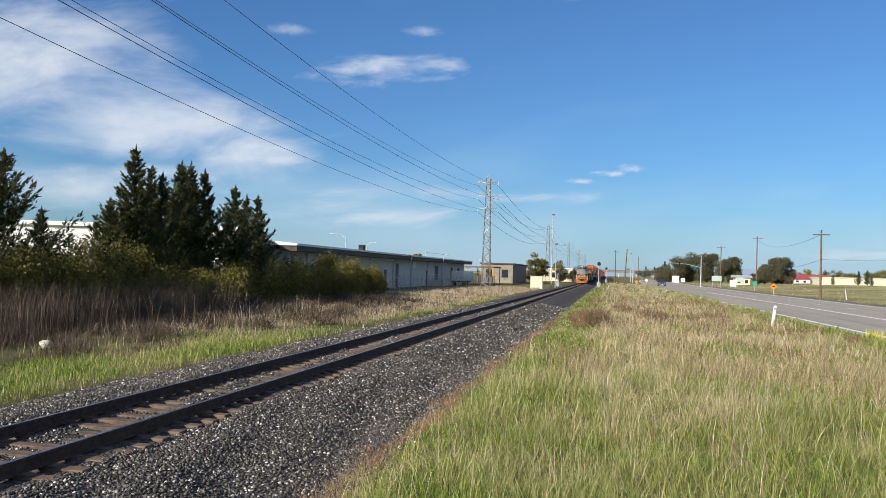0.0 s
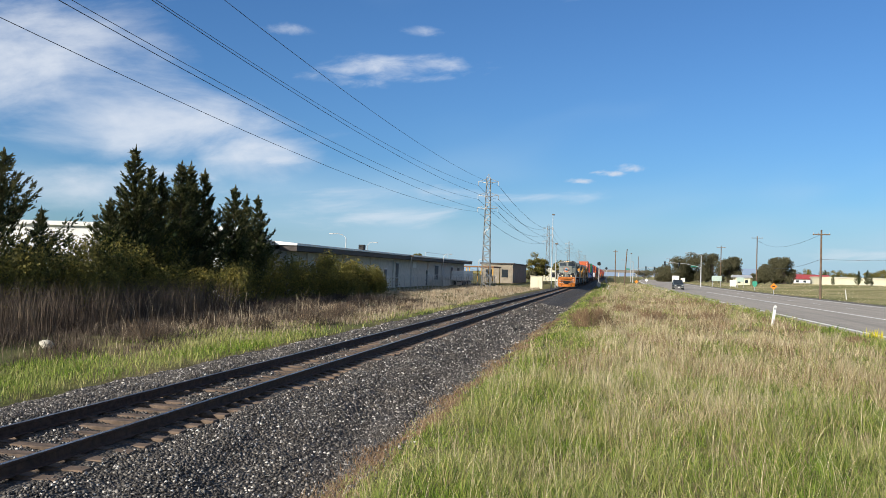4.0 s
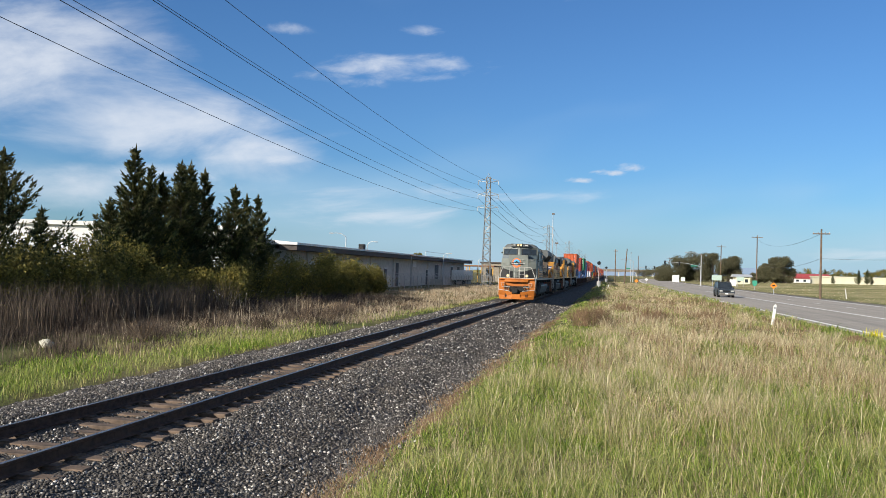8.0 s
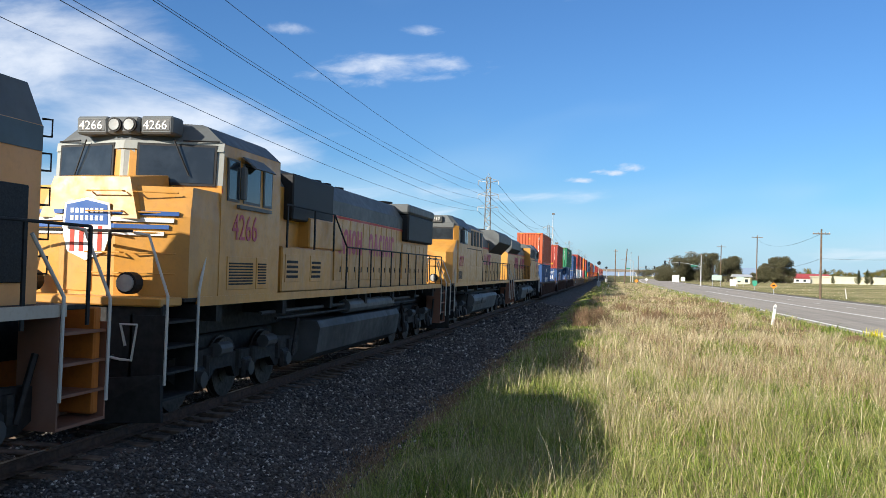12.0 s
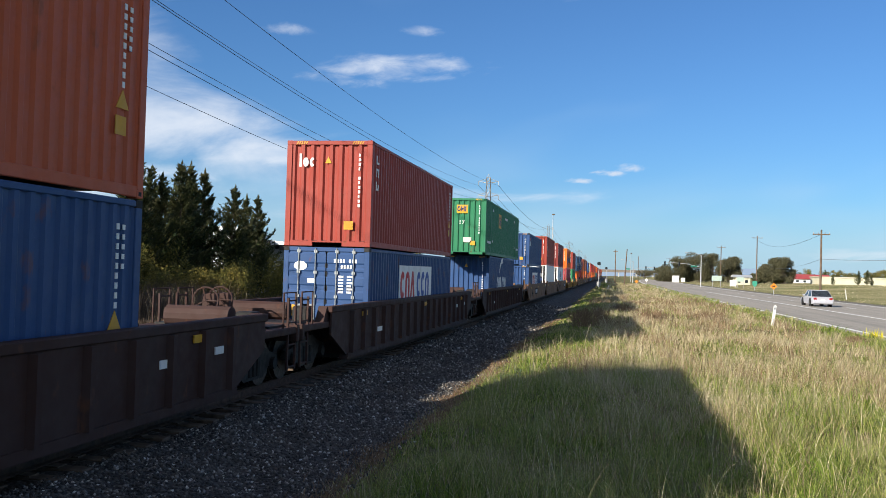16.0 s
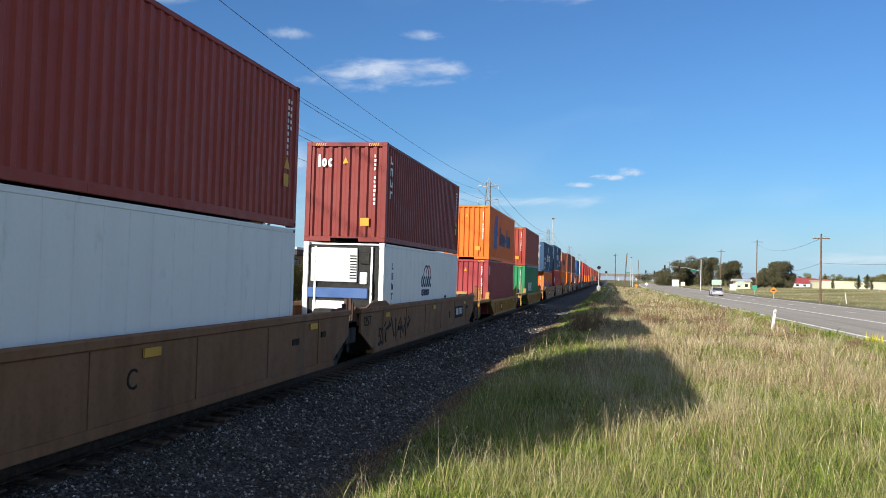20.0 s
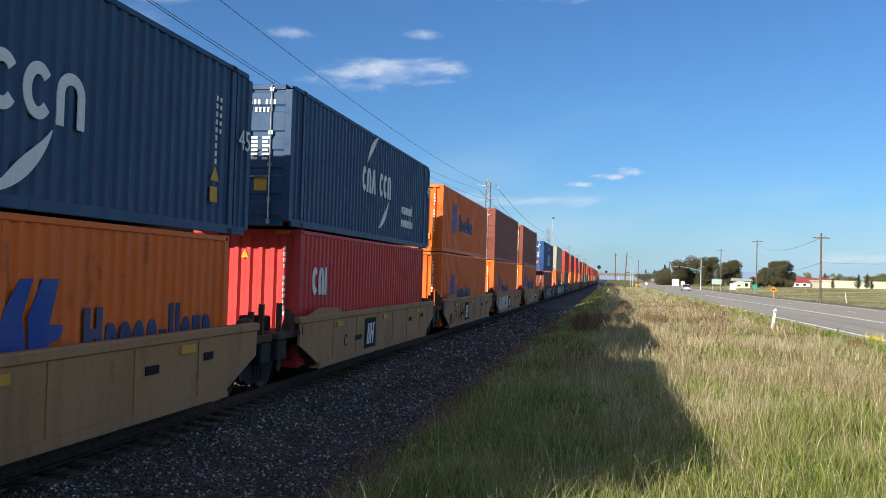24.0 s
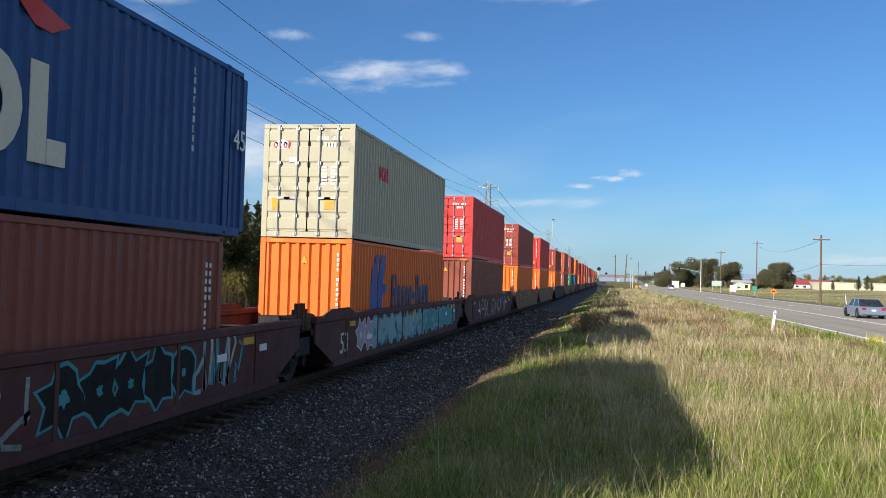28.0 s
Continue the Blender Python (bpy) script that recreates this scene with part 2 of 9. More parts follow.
# ---- mesh building ----
class Shape:
    """Collects corners and faces for one mesh."""

    def __init__(self):
        self.v, self.f = [], []

    def add(self, verts, faces):
        o = len(self.v)
        self.v += [tuple(p) for p in verts]
        self.f += [tuple(i + o for i in f) for f in faces]
        return self

    def box(self, x0, y0, z0, x1, y1, z1, b=0.0):
        x0, x1, y0, y1, z0, z1 = min(x0, x1), max(x0, x1), min(y0, y1), max(y0, y1), min(z0, z1), max(z0, z1)
        if b <= 0:
            vs = [(x, y, z) for x in (x0, x1) for y in (y0, y1) for z in (z0, z1)]
            return self.add(vs, ((0, 1, 3, 2), (4, 6, 7, 5), (0, 4, 5, 1), (2, 3, 7, 6), (0, 2, 6, 4), (1, 5, 7, 3)))
        b = min(b, (x1 - x0) / 2.01, (y1 - y0) / 2.01, (z1 - z0) / 2.01)
        bm = bmesh.new()
        bmesh.ops.create_cube(bm, size=1.0, matrix=Matrix.LocRotScale(((x0 + x1) / 2, (y0 + y1) / 2, (z0 + z1) / 2), None, (x1 - x0, y1 - y0, z1 - z0)))
        bmesh.ops.bevel(bm, geom=bm.edges[:], offset=b, segments=1, affect="EDGES")
        bm.verts.index_update()
        self.add([v.co[:] for v in bm.verts], [[v.index for v in f.verts] for f in bm.faces])
        bm.free()
        return self

    def prism(self, poly, axis, a, b):
        """A polygon drawn in the two other axes (in order x, y, z), pushed from a to b along the axis."""
        n = len(poly)

        def at(p, t):
            q = list(p)
            q.insert("xyz".index(axis), t)
            return q
        vs = [at(p, a) for p in poly] + [at(p, b) for p in poly]
        fs = [tuple(range(n)), tuple(range(2 * n - 1, n - 1, -1))] + [(i, i + n, (i + 1) % n + n, (i + 1) % n) for i in range(n)]
        return self.add(vs, fs)

    def loft(self, rings, caps=True):
        """Rings of equal length joined one to the next."""
        n = len(rings[0])
        vs = [p for r in rings for p in r]
        fs = [(k * n + i, k * n + (i + 1) % n, (k + 1) * n + (i + 1) % n, (k + 1) * n + i) for k in range(len(rings) - 1) for i in range(n)]
        if caps:
            fs += [tuple(range(n - 1, -1, -1)), tuple(range((len(rings) - 1) * n, len(rings) * n))]
        return self.add(vs, fs)

    def rod(self, p, q, r, n=8, r2=None):
        p, q = Vector(p), Vector(q)
        d = (q - p).normalized()
        s = d.orthogonal().normalized()
        t = d.cross(s)
        ring = [s * math.cos(2 * math.pi * i / n) + t * math.sin(2 * math.pi * i / n) for i in range(n)]
        return self.loft([[p + o * r for o in ring], [q + o * (r if r2 is None else r2) for o in ring]])

    def pipe(self, pts, r, n=6):
        """One bent tube through all the points."""
        pts = [Vector(p) for p in pts]
        ways = [(b - a).normalized() for a, b in zip(pts, pts[1:])]
        s = ways[0].orthogonal().normalized()
        rings = []
        for i, p in enumerate(pts):
            d = (ways[max(i - 1, 0)] + ways[min(i, len(ways) - 1)]).normalized()
            s = (s - d * s.dot(d)).normalized()
            t = d.cross(s)
            rings.append([p + (s * math.cos(2 * math.pi * k / n) + t * math.sin(2 * math.pi * k / n)) * r for k in range(n)])
        return self.loft(rings)

    def disc(self, c, axis, r, w, n=20):
        c = Vector(c)
        o = Vector([w / 2 if a == axis else 0 for a in "xyz"])
        return self.rod(c - o, c + o, r, n)

    def mesh(self, name, smooth=False):
        me = bpy.data.meshes.new(name)
        me.from_pydata(self.v, [], self.f)
        bm = bmesh.new()
        bm.from_mesh(me)
        bmesh.ops.recalc_face_normals(bm, faces=bm.faces)
        bm.to_mesh(me)
        bm.free()
        if smooth:
            me.shade_smooth()
        return me


def thing(name, label, category, group="", kind=""):
    return tagged(new(name), label, category, group, kind)


def part(name, shape, material, parent=None, label="", smooth=False):
    me = shape.mesh(name, smooth) if isinstance(shape, Shape) else shape
    if not me.materials:
        me.materials.append(material)
    ob = new(name, me)
    if parent is not None:
        ob.parent = parent
    if label:
        ob["label"] = label
    return ob


def solo(name, shape, material, label, category, group="", kind="", smooth=False):
    return tagged(part(name, shape, material, None, "", smooth), label, category, group, kind)


def lettering(text, size, depth=0.004):
    """A flat mesh of the text, its left foot at the origin, in the x-z plane, facing -y."""
    cu = bpy.data.curves.new("lettering", "FONT")
    cu.body, cu.size, cu.extrude, cu.resolution_u = text, size, depth, 3
    ob = bpy.data.objects.new("lettering", cu)
    scene.collection.objects.link(ob)
    me = bpy.data.meshes.new_from_object(ob.evaluated_get(bpy.context.evaluated_depsgraph_get()))
    bpy.data.objects.remove(ob)
    me.transform(Matrix.Rotation(radians(90), 4, "X"))
    return me


def write(name, text, size, m, material, parent, wide=1.0):
    me = lettering(text, size)
    me.transform(m @ Matrix.Diagonal((wide, 1, 1, 1)))
    return part(name, me, material, parent)


SIDE = Matrix.Rotation(radians(90), 4, "Z")     # turns writing to face +x, running along +y
# ---- ground, track and road ----
def profile(x, pts):
    return np.interp(x, [p[0] for p in pts], [p[1] for p in pts])


LAND = ((-400, -0.3), (-60, -0.45), (-30, -0.55), (-13, -0.62), (-12.2, -0.66), (-11.6, -0.85), (-4.4, -0.72), (-3.9, -0.58), (-3.3, -0.40), (-2.9, -0.24), (-2.3, -0.10), (-1.2, -0.01), (0.5, 0.02), (4, 0.03),
        (8, 0.0), (10.2, 0.05), (10.9, 0.06), (11.2, -0.05), (26.3, -0.05), (26.8, 0.06), (36, 0.25), (60, 1.0), (90, 1.5), (500, 2.0))


def rough_of(x, y):
    """Soft unevenness of the meadow, none under the track and the road."""
    w = np.clip((x + 3.6) / 2, 0, 1) * np.clip((10.2 - x) / 2, 0, 1) + np.clip((-13 - x) / 3, 0, 1) + np.clip((x - 28) / 6, 0, 1)
    return w * (0.05 * np.sin(x * 0.9 + 1.3 * np.sin(y * 0.31)) + 0.06 * np.sin(y * 0.47 + 0.8 * np.sin(x * 0.6)) + 0.03 * np.sin(1.9 * x + 2.3 * y))


def land(x, y):
    return profile(x, LAND) + rough_of(x, y)


def big_mesh(name, verts, tris, smooth=False):
    me = bpy.data.meshes.new(name)
    me.vertices.add(len(verts))
    me.vertices.foreach_set("co", np.asarray(verts, np.float32).ravel())
    tris = np.asarray(tris, np.int32)
    me.loops.add(tris.size)
    me.loops.foreach_set("vertex_index", tris.ravel())
    me.polygons.add(len(tris))
    me.polygons.foreach_set("loop_start", np.arange(0, tris.size, 3, dtype=np.int32))
    me.update(calc_edges=True)
    if smooth:
        me.shade_smooth()
    return me


def sheet(name, xs, ys, height, smooth=True):
    gx, gy = np.meshgrid(xs, ys)
    v = np.stack([gx.ravel(), gy.ravel(), height(gx, gy).ravel()], 1)
    n, m = len(xs), len(ys)
    i = (np.arange(m - 1)[:, None] * n + np.arange(n - 1)[None]).ravel()
    t = np.concatenate([np.stack([i, i + 1, i + n + 1], 1), np.stack([i, i + n + 1, i + n], 1)])
    return big_mesh(name, v, t, smooth)


def steps(*spans):
    out = []
    for a, b, d in spans:
        out += list(np.arange(a, b, d))
    return np.array(out + [spans[-1][1]])


M_SOIL, M_ASPHALT, M_STONE = ground_mat(), asphalt_mat(), stone_mat()
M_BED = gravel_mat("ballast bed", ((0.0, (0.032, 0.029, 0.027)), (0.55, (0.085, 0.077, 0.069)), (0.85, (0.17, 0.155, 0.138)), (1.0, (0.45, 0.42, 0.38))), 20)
M_RAIL = plain("rusty rail steel", (0.080, 0.043, 0.027), 0.85, 0.0, 0.3, 8)
M_RAILTOP = plain("polished rail head", (0.42, 0.40, 0.38), 0.32, 1.0, 0.15, 5)
M_TIE = plain("weathered tie", (0.16, 0.11, 0.075), 0.85, 0, 0.35, 4, 0.5)
M_LINE = plain("worn road paint", (0.85, 0.84, 0.79), 0.7, 0, 0.2, 3)

ground = tagged(part("ground", sheet("ground", steps((-900, -120, 60), (-120, -30, 10), (-30, -4.4, 0.8), (-4.4, 12, 0.35), (12, 30, 1.5), (30, 120, 10), (120, 900, 60)),
                                       steps((-500, -80, 60), (-80, 0, 5), (0, 60, 0.5), (60, 140, 3), (140, 400, 20), (400, 2600, 100)), land), M_SOIL),
                "grassy flat ground beside the railway", "ground", kind="stuff")
tagged(ground, kind="structure")

BED = ((-12.3, -0.70), (-11.7, -0.60), (-10.6, -0.42), (-9.9, -0.25), (-9.3, -0.215), (-5.95, -0.215), (-5.4, -0.26), (-4.8, -0.35), (-4.2, -0.44), (-3.35, -0.47), (-3.1, -0.56))


def bed_height(x, y):
    return profile(x, BED) + 0.02 * np.sin(3.1 * y + 2 * x) + 0.025 * np.sin(0.9 * y + 5 * x)


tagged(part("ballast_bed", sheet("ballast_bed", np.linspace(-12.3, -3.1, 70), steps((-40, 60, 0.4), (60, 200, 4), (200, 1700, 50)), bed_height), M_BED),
       "grey crushed-stone ballast under the railway track", "ballast", kind="structure")


def scatter_stones():
    """Loose ballast stones, lying on the bed where the camera sees them one by one."""
    rng = np.random.default_rng(3)
    pts, size = [], []
    for y0, y1, per, s in ((7, 16, 440, 0.026), (16, 26, 250, 0.033), (26, 42, 95, 0.046), (42, 75, 28, 0.068)):
        for x0, x1, k in ((-6.4, -3.2, 1.0), (-4.0, -3.0, 0.9), (-12.2, -9.0, 0.75), (-8.15, -7.05, 0.5)):
            n = int((y1 - y0) * (x1 - x0) * per * k)
            x, y = rng.uniform(x0, x1, n), rng.uniform(y0, y1, n)
            seen = x > -0.79 * y - 0.6
            x, y = x[seen], y[seen]
            pts.append(np.stack([x, y, np.maximum(bed_height(x, y), land(x, y) * (x > -5) - 9 * (x <= -5)) + s * 0.2], 1))
            size.append(rng.uniform(0.6, 1.35, len(x)) * s)
    # stray stones in the grass edge
    x, y = rng.normal(-3.2, 0.22, 1400), rng.uniform(8, 45, 1400)
    pts.append(np.stack([x, y, np.maximum(bed_height(x, y), land(x, y)) + 0.01], 1))
    size.append(rng.uniform(0.5, 1.1, 1400) * 0.03)
    p, s = np.concatenate(pts), np.concatenate(size)
    n = len(p)
    base = np.array([(1, 0, 0), (0, 1, 0), (-1, 0, 0), (0, -1, 0), (0.25, 0.1, 0.8), (-0.1, -0.2, -0.7)])
    j = base[None] * s[:, None, None] * rng.uniform(0.6, 1.25, (n, 6, 1)) + rng.normal(0, 0.16, (n, 6, 3)) * s[:, None, None]
    a, b = rng.uniform(0, 6.28, n), rng.uniform(-0.5, 0.5, n)
    ca, sa, cb, sb = np.cos(a), np.sin(a), np.cos(b), np.sin(b)
    x, y, z = j[..., 0], j[..., 1], j[..., 2]
    x, z = x * cb[:, None] - z * sb[:, None], x * sb[:, None] + z * cb[:, None]
    x, y = x * ca[:, None] - y * sa[:, None], x * sa[:, None] + y * ca[:, None]
    v = np.stack([x, y, z], 2) + p[:, None]
    f = np.array([(0, 1, 4), (1, 2, 4), (2, 3, 4), (3, 0, 4), (1, 0, 5), (2, 1, 5), (3, 2, 5), (0, 3, 5)])
    t = (np.arange(n)[:, None, None] * 6 + f[None]).reshape(-1, 3)
    tagged(part("ballast_stones", big_mesh("ballast_stones", v.reshape(-1, 3), t), M_STONE), "loose angular grey and white ballast stones", "stones", kind="stuff")


scatter_stones()


def rail_section(x):
    return [(x + a, b) for a, b in ((-0.075, -0.17), (0.075, -0.17), (0.075, -0.155), (0.012, -0.135), (0.012, -0.045), (0.036, -0.03), (0.036, -0.004), (0.03, 0.0),
                                    (-0.03, 0.0), (-0.036, -0.004), (-0.036, -0.03), (-0.012, -0.045), (-0.012, -0.135), (-0.075, -0.155))]


def build_track():
    track = thing("track", "single standard-gauge track with rusty rails on wooden ties", "track", kind="structure")
    for side in (-1, 1):
        x = TX + side * 0.7525
        rail = part("rail", Shape().prism(rail_section(x), "y", -40, 1650), M_RAIL, track)
        part("rail_head", Shape().box(x - 0.027, -40, -0.002, x + 0.027, 1650, 0.0022), M_RAILTOP, rail, "bright worn running surface")
    tie = Shape().box(-1.3, -0.115, -0.18, 1.3, 0.115, 0, 0.012)
    for s in (-1, 1):
        tie.box(s * 0.7525 - 0.19, -0.09, -0.01, s * 0.7525 + 0.19, 0.09, 0.02)
    tie = tie.mesh("tie")
    tie.materials.append(M_TIE)
    rng = random.Random(5)
    for i in range(120):
        ob = new("tie", tie)
        ob.parent = track
        ob.matrix_basis = pose(TX + rng.uniform(-0.05, 0.05), 4 + i * 0.53, -0.19 + rng.uniform(-0.012, 0.012), 0, 0, rng.uniform(-0.8, 0.8))
    rest = Shape()
    for i in range(930):
        y = 4 + (120 + i) * 0.53
        rest.box(TX - 1.3, y - 0.115, -0.35, TX + 1.3, y + 0.115, -0.19)
    far = part("far_ties", rest, M_TIE, track)
    far["kind"] = "stuff"


build_track()

def soil_height(x, y):
    """A low uneven lip of bare soil that wanders between the stones and the grass, and dips under both."""
    c = -3.12 + 0.14 * np.sin(y * 0.9) + 0.12 * np.sin(y * 2.3) + 0.08 * np.sin(y * 5.1)
    wide = 0.20 + 0.12 * np.sin(y * 0.37 + 1) + 0.05 * np.sin(y * 3.7)
    return np.maximum(land(x, y), profile(x, BED)) + 0.035 - 0.10 * np.clip(np.abs(x - c) / wide, 0, 2) ** 2 + 0.012 * np.sin(9 * x + 11 * y)


tagged(part("soil_edge", sheet("soil_edge", np.linspace(-3.75, -2.45, 22), steps((-20, 50, 0.2), (50, 200, 3)), soil_height),
            plain("bare orange-brown soil", (0.25, 0.15, 0.075), 0.95, 0, 0.3, 5, 0.8)), "bare sandy soil between ballast and grass", "soil", kind="structure")

# ---- the road ----
def road_x(y):
    """Offset of the road's line: it closes slowly on the track, then bends away towards the crossing."""
    return -0.017 * (y - 45) * (y > 0) * (y < 160) + (y >= 160) * (-1.955 + 0.00006 * (y - 160) ** 2)


def strip(name, x0, x1, z, ya, yb, mat, parent=None, step=6.0):
    ys = np.arange(ya, yb + 0.01, min(step, (yb - ya)))
    s = Shape()
    n = len(ys)
    vs = [(x0 + road_x(y), y, z) for y in ys] + [(x1 + road_x(y), y, z) for y in ys] + [(x0 + road_x(y), y, z - 0.12) for y in ys] + [(x1 + road_x(y), y, z - 0.12) for y in ys]
    fs = []
    for i in range(n - 1):
        fs += [(i, n + i, n + i + 1, i + 1), (2 * n + i, 2 * n + i + 1, i + 1, i), (n + i, 3 * n + i, 3 * n + i + 1, n + i + 1)]
    s.add(vs, fs)
    return part(name, s, mat, parent)


road = tagged(strip("road", 10.9, 26.5, 0.10, -460, 900, M_ASPHALT), "worn grey asphalt highway with white lines", "road", kind="structure")
M_SHOULDER = gravel_mat("road shoulder grit", ((0.0, (0.16, 0.14, 0.11)), (0.6, (0.28, 0.25, 0.2)), (1.0, (0.45, 0.42, 0.36))), 28, 0.5)
tagged(strip("road_shoulder", 26.5, 28.6, 0.09, -460, 500, M_SHOULDER), "pale gravel shoulder along the highway", "shoulder", kind="structure")


def road_lines():
    strip("edge_line", 11.28, 11.56, 0.104, -460, 600, M_LINE, road)
    strip("lane_line", 17.1, 17.36, 0.104, 30, 150, M_LINE, road)
    strip("edge_line", 25.5, 25.78, 0.104, -460, 600, M_LINE, road)
    y = 20.0
    while y < 300:
        strip("lane_dash", 21.2, 21.33, 0.104, y, y + 3.0, M_LINE, road)
        y += 12


road_lines()
# ---- grass and weeds ----
def blades(name, x, y, z, h, w, lean, mat, label, seed=1, cat="grass", spread=0.8, way=None):
    """Bent grass blades, each a tapered strip of three faces; way is the direction in which each one leans."""
    rng = np.random.default_rng(seed)
    n = len(x)
    a = rng.uniform(0, 6.283, n)
    dx, dy = np.cos(a), np.sin(a)
    b = rng.normal(0.35, spread, n) if way is None else way
    lx, ly = np.cos(b) * lean * h, np.sin(b) * lean * h
    p = np.stack([x, y, z], 1)
    side = np.stack([dx * w, dy * w, np.zeros(n)], 1)
    mid = p + np.stack([lx * 0.3, ly * 0.3, h * 0.58], 1)
    tip = p + np.stack([lx, ly, h * np.sqrt(np.clip(1 - lean ** 2 * 0.6, 0.2, 1))], 1)
    v = np.stack([p - side, p + side, mid - side * 0.7, mid + side * 0.7, tip], 1).reshape(-1, 3)
    f = np.array([(0, 1, 3), (0, 3, 2), (2, 3, 4)])
    t = (np.arange(n)[:, None, None] * 5 + f[None]).reshape(-1, 3)
    return tagged(part(name, big_mesh(name, v, t), mat), label, cat, kind="stuff")


M_GREEN = leafy("spring grass", ((0.0, (0.058, 0.110, 0.012)), (0.4, (0.145, 0.235, 0.024)), (0.75, (0.29, 0.375, 0.052)), (0.92, (0.46, 0.45, 0.13)), (1.0, (0.66, 0.57, 0.28))), 0.55, 0.4)
M_STRAW = leafy("dry straw grass", ((0.0, (0.17, 0.115, 0.055)), (0.4, (0.37, 0.275, 0.145)), (0.8, (0.60, 0.485, 0.285)), (1.0, (0.86, 0.75, 0.50))), 0.6, 0.3)
M_WEED = leafy("brown dead weeds", ((0.0, (0.028, 0.019, 0.014)), (0.5, (0.062, 0.044, 0.033)), (0.9, (0.12, 0.088, 0.066)), (1.0, (0.24, 0.185, 0.13))), 0.7, 0.2)
M_DRYWEED = leafy("dry russet weeds", ((0.0, (0.12, 0.07, 0.04)), (0.5, (0.24, 0.15, 0.085)), (1.0, (0.40, 0.28, 0.17))), 0.7, 0.3)
M_BUSH = leafy("bush leaves", ((0.0, (0.025, 0.034, 0.010)), (0.45, (0.075, 0.085, 0.020)), (0.8, (0.20, 0.18, 0.040)), (1.0, (0.42, 0.33, 0.08))), 0.55, 0.25)
M_CONE = leafy("conifer sprays", ((0.0, (0.010, 0.018, 0.008)), (0.5, (0.028, 0.044, 0.015)), (0.85, (0.075, 0.098, 0.030)), (1.0, (0.19, 0.165, 0.07))), 0.6, 0.15)
M_BROAD = leafy("broad tree leaves", ((0.0, (0.045, 0.05, 0.025)), (0.5, (0.09, 0.09, 0.045)), (1.0, (0.17, 0.15, 0.085))), 0.6, 0.2)
M_BARK = plain("grey-brown bark", (0.13, 0.10, 0.075), 0.9, 0, 0.3, 6, 0.6)


def wave(x, y, s=1.0, p=0.0):
    return 0.5 + 0.25 * np.sin(x * 0.55 * s + 1.7 * np.sin(y * 0.13 * s + p) + p) + 0.25 * np.sin(y * 0.21 * s - 1.1 * np.sin(x * 0.4 * s) + 2.1 * p)


def dryness(x, y):
    """0 where the meadow is green, 1 where it is straw: ragged patches, drier further up and along the middle, green by the ballast and by the road."""
    patch = wave(x, y, 2.6, 0.4) * 0.45 + wave(y, x, 1.3, 2.2) * 0.40 + wave(x * 1.7 + 3, y * 0.8, 5.1, 1.1) * 0.35
    s = (0.25 + 0.75 * np.clip((y - 9.5) / 9, 0, 1)) * np.clip((x + 2.1) / 2.4, 0.0, 1) * np.clip((10.2 - x) / 4.0, 0.15, 1)
    return np.clip(s * patch * 2.1 - 0.38, 0, 1)


def stalks(name, n, y0, y1, h0, h1, mat, label, seed):
    """Long arching stems: each rises, bends over and hangs its tip; five joints of a thin tapered strip."""
    rng = np.random.default_rng(seed)
    y = y0 + (y1 - y0) * rng.random(n) ** 1.35
    x = -2.7 + rng.random(n) * (0.31 * y + 3.0)
    ok = rng.random(n) < np.clip(0.25 + 0.9 * wave(x * 2.2, y * 2.2, 2.0, 2.0) * np.clip((x + 3.2) / 2, 0.1, 1), 0, 1)
    x, y = x[ok], y[ok]
    n = len(x)
    h, a, bend = rng.uniform(h0, h1, n), rng.uniform(0, 6.283, n), rng.uniform(0.3, 2.0, n)
    w = (0.0012 + y * 0.00013) * rng.uniform(0.7, 1.4, n)
    k = 6
    p = np.stack([x, y, land(x, y)], 1)
    side = np.stack([-np.sin(a), np.cos(a), np.zeros(n)], 1)
    out = []
    for j in range(k):
        t = j / (k - 1)
        out.append((p - side * (w * (1 - 0.75 * t))[:, None], p + side * (w * (1 - 0.75 * t))[:, None]))
        q = bend * (t + 0.1) ** 1.4 * 1.35 + 0.12
        p = p + np.stack([np.cos(a) * np.sin(q), np.sin(a) * np.sin(q), np.cos(q)], 1) * (h / (k - 1))[:, None]
    v = np.stack([c for pair in out for c in pair], 1).reshape(-1, 3)
    f = np.array([t for j in range(k - 1) for t in ((2 * j, 2 * j + 1, 2 * j + 3), (2 * j, 2 * j + 3, 2 * j + 2))])
    t = (np.arange(n)[:, None, None] * 2 * k + f[None]).reshape(-1, 3)
    tagged(part(name, big_mesh(name, v, t), mat), label, "grass", kind="stuff")


